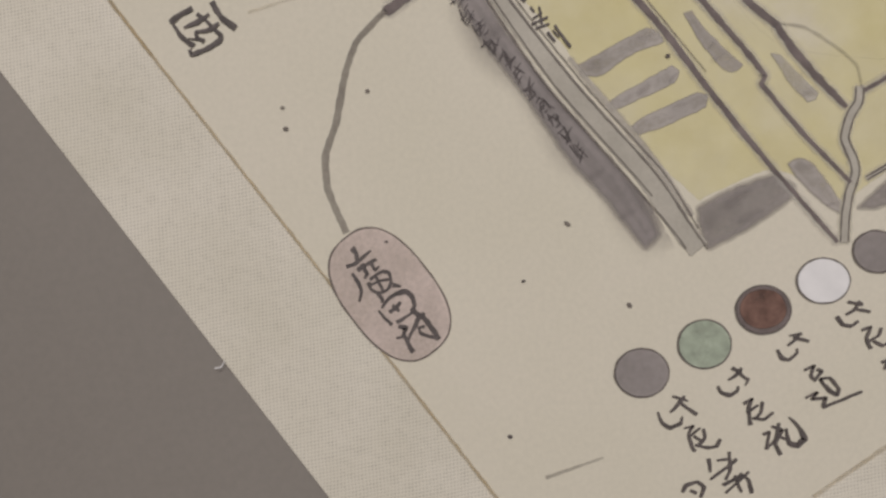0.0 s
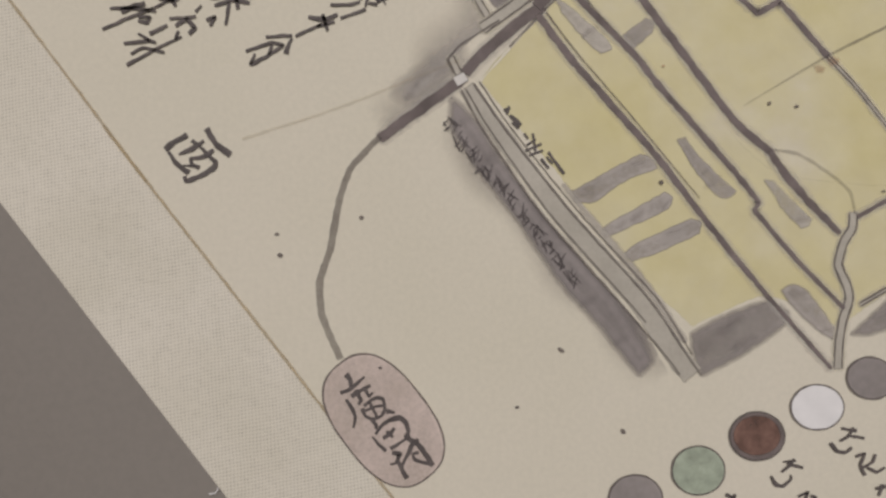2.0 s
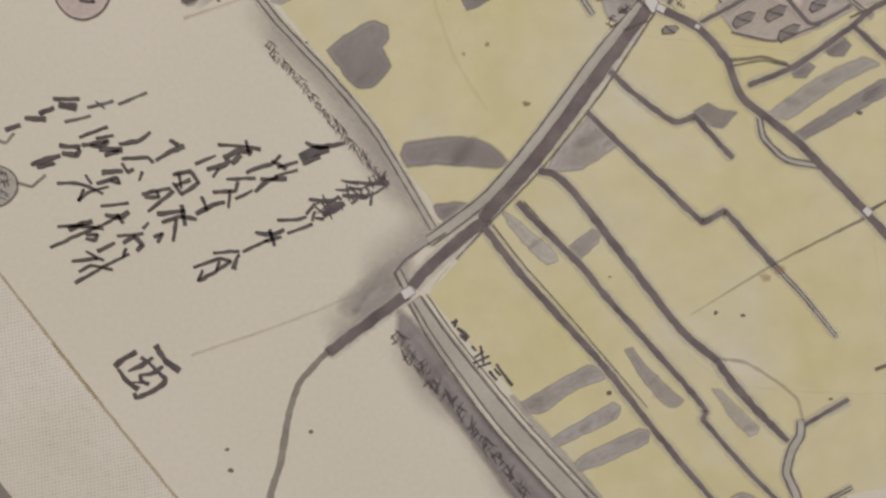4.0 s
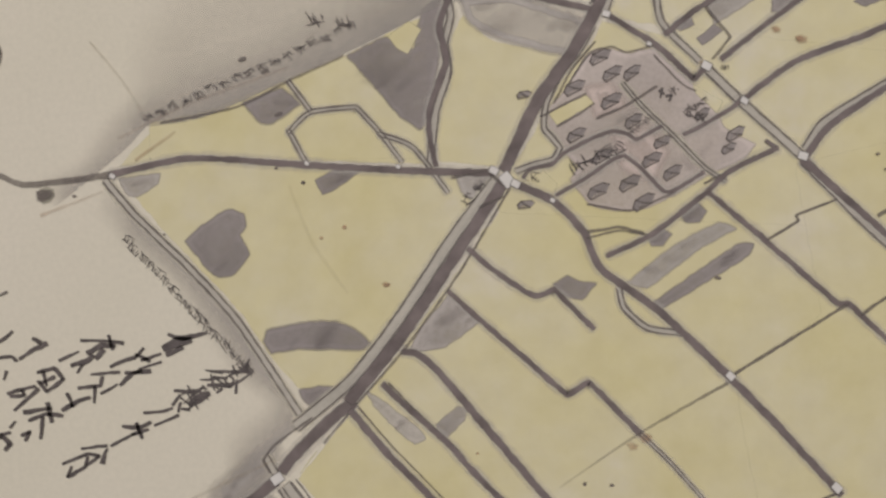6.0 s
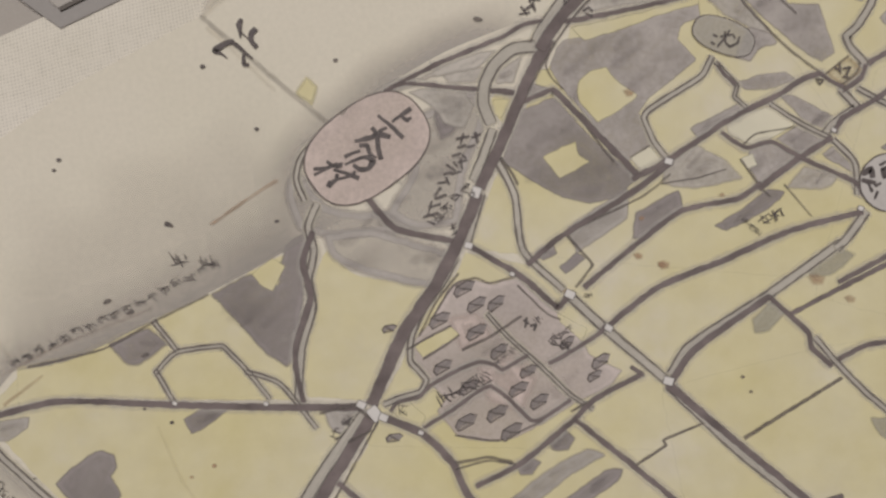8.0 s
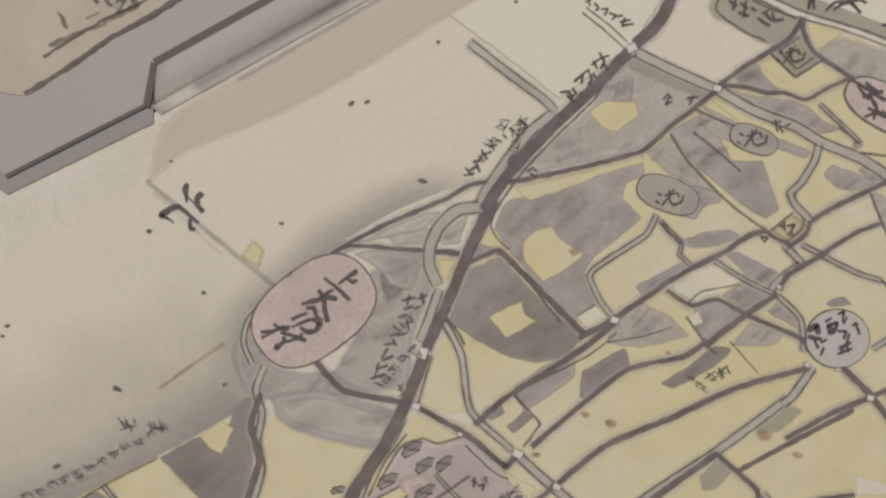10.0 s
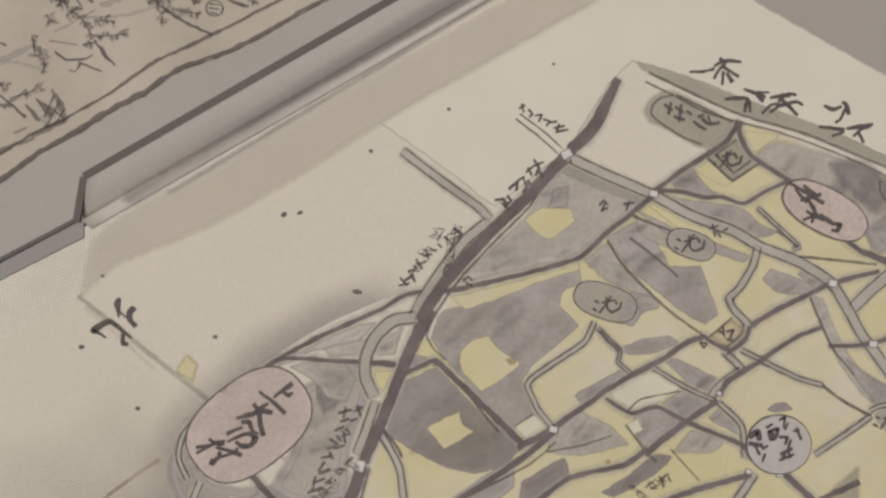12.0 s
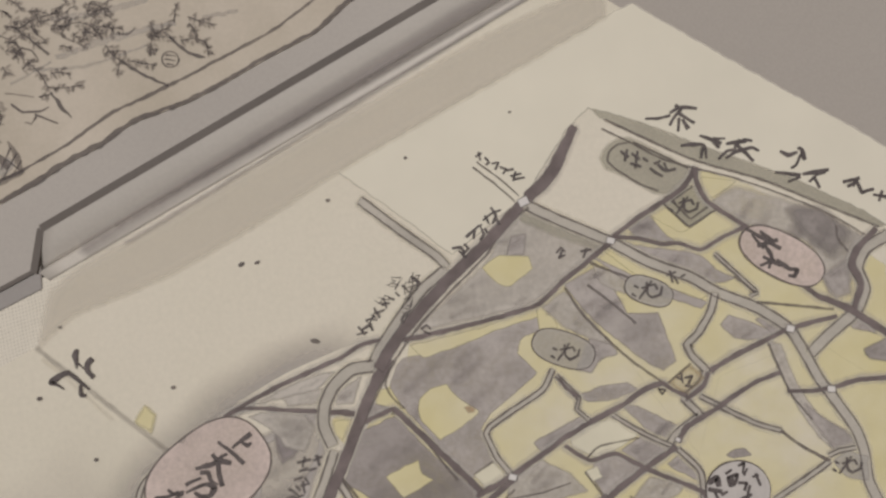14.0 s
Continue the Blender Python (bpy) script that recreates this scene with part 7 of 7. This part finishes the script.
# ---- backing board, second map, acrylic bar ----
def strip(name, points, width, z, material, parent, label="", depth=0.3):
    """A flat dark strip laid along a line."""
    line = [Vector(p) for p in points]
    bm = bmesh.new()
    rows = []
    for p, n in zip(line, sides(line)):
        rows.append([bm.verts.new(((p.x + n.x * s * width) * MM, (p.y + n.y * s * width) * MM, zz * MM)) for s, zz in ((0.5, z - depth), (0.5, z), (-0.5, z), (-0.5, z - depth))])
    for a, b in zip(rows, rows[1:]):
        for k in range(3):
            bm.faces.new((a[k], b[k], b[k + 1], a[k + 1]))
    bm.faces.new(rows[0])
    bm.faces.new(rows[-1][::-1])
    bmesh.ops.recalc_face_normals(bm, faces=bm.faces)
    return part(name, bm, material, parent, label)


def beyond(a, b, s):
    return (a[0] + (b[0] - a[0]) * s, a[1] + (b[1] - a[1]) * s)


CORNER, KINK, RISE, FAR = (-1.4, 269.8), (38.2, 285.1), (41.4, 296.0), (141.4, 338.8)
board = thing("backing_board", "grey backing board with a dark edge under the second map", "board")
ALONG = (Vector(FAR) - Vector(RISE)).normalized()
DOWN = Vector((ALONG.y, -ALONG.x))
SHOULDER = Vector(RISE) + ALONG * 235 + DOWN * 0.5
# thin dark sheet standing in for the panel's soft shadow on the map
part("shadow_sheet", slab([(-2.0, 264.9), (KINK[0] + 1.0, KINK[1] - 5.0), (RISE[0] - 1, RISE[1] + 1), (0, 340), (-100.3, 349.7)], -0.30, 0.25, 0.4), BOARD_SHADOW, board)
part("panel", slab([CORNER, KINK, tuple(Vector(RISE) + DOWN * 0.5), tuple(SHOULDER), (200, 480), (-230, 480), (-97.8, 370.0)], 0.25, 1.0, 0.3), BOARD, board)
strip("edge_strip", [CORNER, beyond(CORNER, KINK, 0.5), KINK], 1.1, 1.03, EDGE, board, "dark edge line")

bar = thing("acrylic_bar", "satin grey acrylic bar holding down the map's edge", "paperweight")


def sweep(profile, start, length):
    """A profile of (distance down from the rear edge, height) drawn along the bar; start gives where each line of it begins."""
    bm = bmesh.new()
    rows = []
    for s in range(0, 41):
        row = []
        for d, z in profile:
            p = start(d) + ALONG * s * length / 40
            row.append(bm.verts.new((p.x * MM, p.y * MM, z * MM)))
        rows.append(row)
    for a, b in zip(rows, rows[1:]):
        for k in range(len(profile) - 1):
            bm.faces.new((a[k], b[k], b[k + 1], a[k + 1]))
    bm.faces.new(rows[0])
    bm.faces.new(rows[-1][::-1])
    bmesh.ops.recalc_face_normals(bm, faces=bm.faces)
    for f in bm.faces:
        f.smooth = len(f.verts) == 4
    return bm


REACH = (Vector(KINK) - Vector(RISE)).dot(DOWN)
part("body", sweep([(0.0, -1.2), (0.0, 1.1), (0.7, 1.15), (2.0, 1.1), (3.6, 0.9), (5.2, 0.5), (6.6, -0.1), (7.7, -0.75), (REACH, -1.3), (REACH, -1.6)], lambda d: Vector(RISE).lerp(Vector(KINK), d / REACH), 240.0), ACRYLIC, bar)
# the lip is opaque and paler than the body
part("lip", sweep([(REACH, -1.5), (REACH + 0.3, -0.7), (REACH + 0.7, 0.0), (REACH + 1.4, 0.32), (REACH + 2.6, 0.36), (REACH + 3.5, 0.2), (REACH + 4.0, 0.02), (REACH + 4.0, -0.2)], lambda d: Vector(KINK) + DOWN * (d - REACH) + ALONG * (0.4 + 0.35 * (d - REACH)), 240.0), LIP, bar, "pale rounded lip")
# opaque dark strips imitate the refraction at the acrylic's rear edge and end
strip("rear_edge", [RISE, beyond(RISE, FAR, 3.4)], 2.1, 1.22, EDGE, bar, "rear edge, refraction coloured dark")
strip("end_edge", [beyond(KINK, RISE, -0.06), beyond(KINK, RISE, 1.0)], 1.9, 1.2, EDGE, bar, "cut end, refraction coloured dark", 2.6)

# the bar's soft shading, painted on as grey strokes over its top
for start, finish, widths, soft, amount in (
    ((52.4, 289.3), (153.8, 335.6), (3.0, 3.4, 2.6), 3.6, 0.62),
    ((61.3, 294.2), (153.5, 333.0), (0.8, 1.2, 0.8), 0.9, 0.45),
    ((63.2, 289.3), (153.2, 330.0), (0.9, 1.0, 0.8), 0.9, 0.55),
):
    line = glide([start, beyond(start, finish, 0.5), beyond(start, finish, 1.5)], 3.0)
    part("shade_streak", stroke(bmesh.new(), line, widths, soft, 1.24, (amount * 0.8, amount), 0.2), GREY, bar, "shade band painted along the acrylic bar")

PRINT = thing("landscape_print", "aged cream map sheet with ink trees and wavy edge", "map")
EDGE_LINE = [(6.5, 290.6), (21.0, 297.9), (30.8, 303.3), (40.4, 307.2), (51.6, 312.5), (59.6, 315.4), (69.3, 320.6), (83.4, 323.9), (94.5, 328.0), (107.3, 333.4), (120.1, 338.2), (128.4, 344.1), (140.0, 351.2), (152.9, 357.2)]
part("paper_sheet", slab([tuple(p) for p in glide(EDGE_LINE, 3.0)] + [(150, 470), (-200, 470), (-160, 330)], 1.0, 1.45, 0.15), OLD_PAPER, PRINT)


def drawn(name, points, *widths, material=FAINT_INK, amounts=(1.0, 0.8)):
    z = 1.46 + 0.0004 * len(PRINT.children)
    part(name, stroke(bmesh.new(), glide(points, 0.6), widths, 0.3, z, amounts, 0.4), material, PRINT)


drawn("border_line", [(12.3, 300.5), (28.4, 308.3), (38.7, 311.9), (50.7, 316.9), (63.7, 323.9), (73.1, 326.9), (84.2, 330.8), (93.8, 334.5), (108.2, 340.0), (121.3, 347.4), (134.4, 354.9)], 0.7, 0.9, 0.6, material=SLIM)
# dark cut edge of the print, its soft shadow painted into the stroke
drawn("shaded_rim", [(x - 0.1, y + 0.5) for x, y in EDGE_LINE], 1.1, 1.5, 0.9, 1.4, material=FAINT_INK, amounts=(0.75, 0.75))
drawn("seal_outline", [(83.4, 335.8), (82.7, 334.5), (81.2, 334.0), (79.8, 334.4), (78.9, 335.7), (79.1, 337.1), (80.2, 338.1), (81.8, 338.1), (83.0, 337.2), (83.4, 335.8)], 0.38, 0.38, material=FAINT_INK, amounts=(0.9, 0.6))
drawn("seal_bar", [(80.1, 337.4), (82.7, 336.8)], 0.45, 0.30, material=FAINT_INK, amounts=(0.9, 0.6))
drawn("seal_bar", [(79.8, 336.3), (82.4, 335.6)], 0.45, 0.30, material=FAINT_INK, amounts=(0.9, 0.6))
drawn("seal_bar", [(80.1, 335.0), (81.8, 334.6)], 0.45, 0.30, material=FAINT_INK, amounts=(0.9, 0.6))


def twig(points, widths, leafy):
    """An ink twig, with dabs of leaves along it where it bears them."""
    line = glide(points, 0.5)
    z = 1.50 + 0.0010 * len(PRINT.children)
    mark = part("tree_drawing", stroke(bmesh.new(), line, [0.6 * w if leafy else 1.15 * w for w in widths], 0.35, z, (0.9, 0.75), 0.6), FAINT_INK, PRINT)
    if not leafy:
        return
    leaves = bmesh.new()
    for k, (p, n) in enumerate(zip(line, sides(line))):
        for side in (-1, 1):
            if random.random() < 0.35:
                continue
            way = (n * side + Vector((random.uniform(0.0, 1.4), random.uniform(-1.2, 0.2)))).normalized()
            root = p + n * side * random.uniform(-0.2, 0.7)
            tip = root + way * random.uniform(0.6, 1.5)
            stroke(leaves, glide([root, tip], 0.5), (0.3, random.uniform(0.5, 0.85), 0.3), 0.5, z + 0.002 + 0.0008 * (k % 8), (0.6, 0.45), 0.5)
    tagged(part("foliage", leaves, SLIM, mark), kind="stuff")


drawn("ground_line", [(51.4, 340.4), (60.7, 342.5), (71.4, 344.2), (83.6, 345.6)], 1.51, 2.11, 1.36, material=MIST, amounts=(0.5, 0.5))
drawn("ground_line", [(45.0, 337.7), (58.5, 337.1), (75.5, 340.6)], 0.90, 0.75, material=MIST, amounts=(0.45, 0.45))
drawn("ground_line", [(51.1, 350.5), (61.7, 350.7), (77.0, 352.5)], 1.81, 1.51, material=MIST, amounts=(0.5, 0.5))
drawn("ground_line", [(38.6, 334.8), (49.7, 339.4)], 0.75, 0.60, material=MIST, amounts=(0.5, 0.5))
drawn("ground_line", [(36.9, 332.7), (44.1, 330.7)], 0.45, 0.45, material=SLIM, amounts=(0.5, 0.5))
drawn("ground_line", [(53.5, 345.7), (59.1, 342.4)], 0.60, 0.45, material=SLIM, amounts=(0.5, 0.5))
drawn("ground_line", [(91.2, 346.2), (100.3, 346.6)], 1.20, 1.20, material=MIST, amounts=(0.5, 0.5))
drawn("ground_line", [(32.7, 311.7), (36.1, 314.7)], 3.01, 2.41, material=MIST, amounts=(0.9, 0.9))
drawn("ground_line", [(33.2, 312.8), (36.3, 318.2)], 0.45, 0.45, material=FAINT_INK, amounts=(0.8, 0.8))
drawn("ground_line", [(33.9, 311.0), (37.6, 316.5)], 0.45, 0.45, material=FAINT_INK, amounts=(0.8, 0.8))
drawn("ground_line", [(36.0, 311.0), (38.8, 314.4)], 0.45, 0.45, material=FAINT_INK, amounts=(0.8, 0.8))
drawn("ground_line", [(33.4, 316.6), (37.9, 312.2)], 0.45, 0.45, material=FAINT_INK, amounts=(0.8, 0.8))
drawn("ground_line", [(33.1, 310.1), (39.0, 311.5)], 0.60, 0.60, material=FAINT_INK, amounts=(0.9, 0.9))
twig([(68.3, 337.3), (71.7, 334.3), (75.1, 331.9), (79.6, 329.3)], (0.60, 0.75, 0.60), False)
twig([(64.8, 341.7), (66.2, 338.8), (68.4, 337.3)], (0.45, 0.45), True)
twig([(63.8, 339.7), (66.4, 340.3), (69.6, 339.6)], (0.30, 0.45), True)
twig([(67.8, 337.1), (66.8, 333.9)], (0.30, 0.45), True)
twig([(69.8, 337.1), (73.4, 336.1), (76.6, 335.1)], (0.45, 0.45), True)
twig([(81.7, 342.1), (83.6, 339.6), (86.3, 337.0), (90.2, 335.6)], (0.60, 0.75, 0.60), False)
twig([(77.0, 346.5), (78.1, 343.3), (82.0, 344.6)], (0.45, 0.45), True)
twig([(76.0, 342.7), (80.2, 342.2), (82.4, 341.6)], (0.45, 0.45), True)
twig([(75.7, 339.9), (77.9, 338.5)], (0.45, 0.45), True)
twig([(77.5, 344.9), (76.1, 338.3)], (0.45, 0.45), True)
twig([(84.5, 340.7), (88.3, 340.8), (91.1, 339.4), (91.4, 336.1)], (0.45, 0.60, 0.60), True)
twig([(84.5, 350.4), (83.3, 345.7)], (0.45, 0.45), True)
twig([(87.3, 344.9), (89.1, 341.6)], (0.60, 0.45), True)
twig([(87.2, 346.7), (90.3, 345.1), (93.6, 343.9)], (0.45, 0.60), True)
twig([(48.7, 331.2), (50.6, 328.0), (53.2, 324.2)], (0.75, 0.90, 0.75), False)
twig([(49.6, 332.2), (53.3, 332.1), (57.4, 332.2)], (0.45, 0.60), True)
twig([(43.8, 340.1), (46.4, 336.8), (48.3, 332.6)], (0.45, 0.45), True)
twig([(49.4, 336.4), (52.4, 336.3), (54.5, 335.3)], (0.45, 0.45), True)
twig([(42.1, 338.5), (45.7, 340.8)], (0.45, 0.45), True)
twig([(45.6, 330.6), (48.1, 330.8)], (0.45, 0.60), True)
twig([(38.0, 329.6), (40.7, 327.3), (45.1, 326.7), (47.7, 327.6)], (0.38, 0.45, 0.30), False)
twig([(43.9, 326.1), (49.5, 323.0)], (0.45, 0.45), False)
twig([(44.1, 325.3), (42.5, 323.6)], (0.45, 0.45), True)
twig([(40.6, 350.2), (43.3, 347.7), (40.0, 345.7)], (0.45, 0.45), True)
twig([(43.3, 347.7), (45.9, 345.1), (49.4, 341.4)], (0.45, 0.45), False)
twig([(40.6, 342.9), (42.2, 343.7), (40.0, 341.2)], (0.45, 0.45), True)
twig([(38.8, 350.4), (42.0, 349.4), (44.4, 350.0)], (0.45, 0.45), True)
twig([(47.0, 353.3), (48.1, 350.1), (51.1, 350.5)], (0.45, 0.45), True)
twig([(44.7, 347.5), (45.9, 344.4), (49.2, 344.7)], (0.45, 0.45), True)
twig([(46.0, 351.9), (47.1, 347.2)], (0.45, 0.45), True)
twig([(53.3, 346.2), (55.4, 348.5), (58.4, 348.8), (62.0, 347.6), (69.6, 345.6)], (0.45, 0.45, 0.60, 0.45), True)
twig([(59.7, 347.2), (60.1, 344.1)], (0.45, 0.45), True)
twig([(61.3, 347.7), (64.0, 344.2)], (0.45, 0.45), True)
twig([(60.6, 353.8), (63.3, 351.2), (66.6, 351.7)], (0.45, 0.45), True)
twig([(52.6, 352.9), (55.0, 349.9)], (0.45, 0.45), True)
twig([(37.0, 339.5), (38.2, 337.1)], (0.45, 0.45), True)
twig([(38.8, 354.3), (40.9, 352.6)], (0.45, 0.45), True)

twig([(17.9, 336.0), (20.8, 335.3), (25.3, 332.9)], (0.45, 0.60, 0.60), False)
twig([(18.6, 335.6), (18.9, 331.6), (20.4, 328.8)], (0.60, 0.45), False)
twig([(34.2, 331.4), (34.9, 326.8), (34.1, 324.2)], (0.45, 0.60), True)
twig([(19.6, 324.5), (21.8, 323.2), (24.4, 322.0)], (0.45, 0.45), True)
twig([(21.3, 323.5), (19.0, 319.3)], (0.45, 0.45), True)
twig([(18.3, 323.6), (19.6, 324.6)], (0.45, 0.45), True)
twig([(21.4, 320.8), (24.1, 318.0), (28.2, 313.4)], (0.45, 0.45, 0.60), False)
twig([(32.5, 334.6), (32.7, 329.2)], (0.45, 0.45), True)
twig([(25.0, 318.9), (28.3, 319.4), (33.0, 320.7)], (0.45, 0.45), True)
twig([(19.0, 317.0), (25.1, 317.4)], (0.45, 0.45), True)
drawn("ground_line", [(17.3, 312.0), (18.5, 309.7), (19.3, 307.5)], 0.45, 1.36, 0.90, material=SLIM, amounts=(0.85, 0.85))
drawn("ground_line", [(28.6, 316.7), (30.2, 314.4), (31.7, 312.1)], 0.45, 1.36, 0.90, material=SLIM, amounts=(0.85, 0.85))
drawn("ground_line", [(31.5, 317.9), (33.3, 315.6), (35.1, 312.9)], 0.45, 1.66, 1.05, material=SLIM, amounts=(0.9, 0.9))
drawn("ground_line", [(35.9, 319.8), (37.6, 316.0), (38.3, 311.7)], 0.60, 1.81, 1.20, material=SLIM, amounts=(0.6, 0.6))
drawn("ground_line", [(29.2, 308.2), (33.7, 309.8), (38.5, 311.4)], 1.20, 2.11, 1.20, material=SLIM, amounts=(0.65, 0.65))
drawn("ground_line", [(14.2, 303.3), (22.0, 305.9), (29.7, 307.5)], 1.36, 1.20, 0.75, material=SLIM, amounts=(0.65, 0.65))
drawn("ground_line", [(18.6, 328.7), (26.2, 329.8), (32.5, 332.1)], 1.51, 1.81, 1.20, material=MIST, amounts=(0.55, 0.55))
drawn("ground_line", [(16.8, 326.7), (26.0, 328.3), (34.7, 325.3)], 0.90, 0.90, material=MIST, amounts=(0.4, 0.4))
drawn("ground_line", [(24.8, 309.6), (28.2, 310.7)], 0.60, 0.45, material=SLIM, amounts=(0.5, 0.5))

# ---- the thicket in the print's corner ----
for n in range(30):
    root = Vector((random.uniform(36.0, 68.7), random.uniform(342.6, 357.5)))
    turn = random.uniform(-0.9, 0.6)
    way = Vector((math.cos(turn), math.sin(turn))) * random.uniform(2.5, 5.5)
    bow = Vector((-way.y, way.x)) * random.uniform(-0.2, 0.2)
    twig([tuple(root), tuple(root + way * 0.5 + bow), tuple(root + way)], (0.35, 0.25), n % 3 > 0)
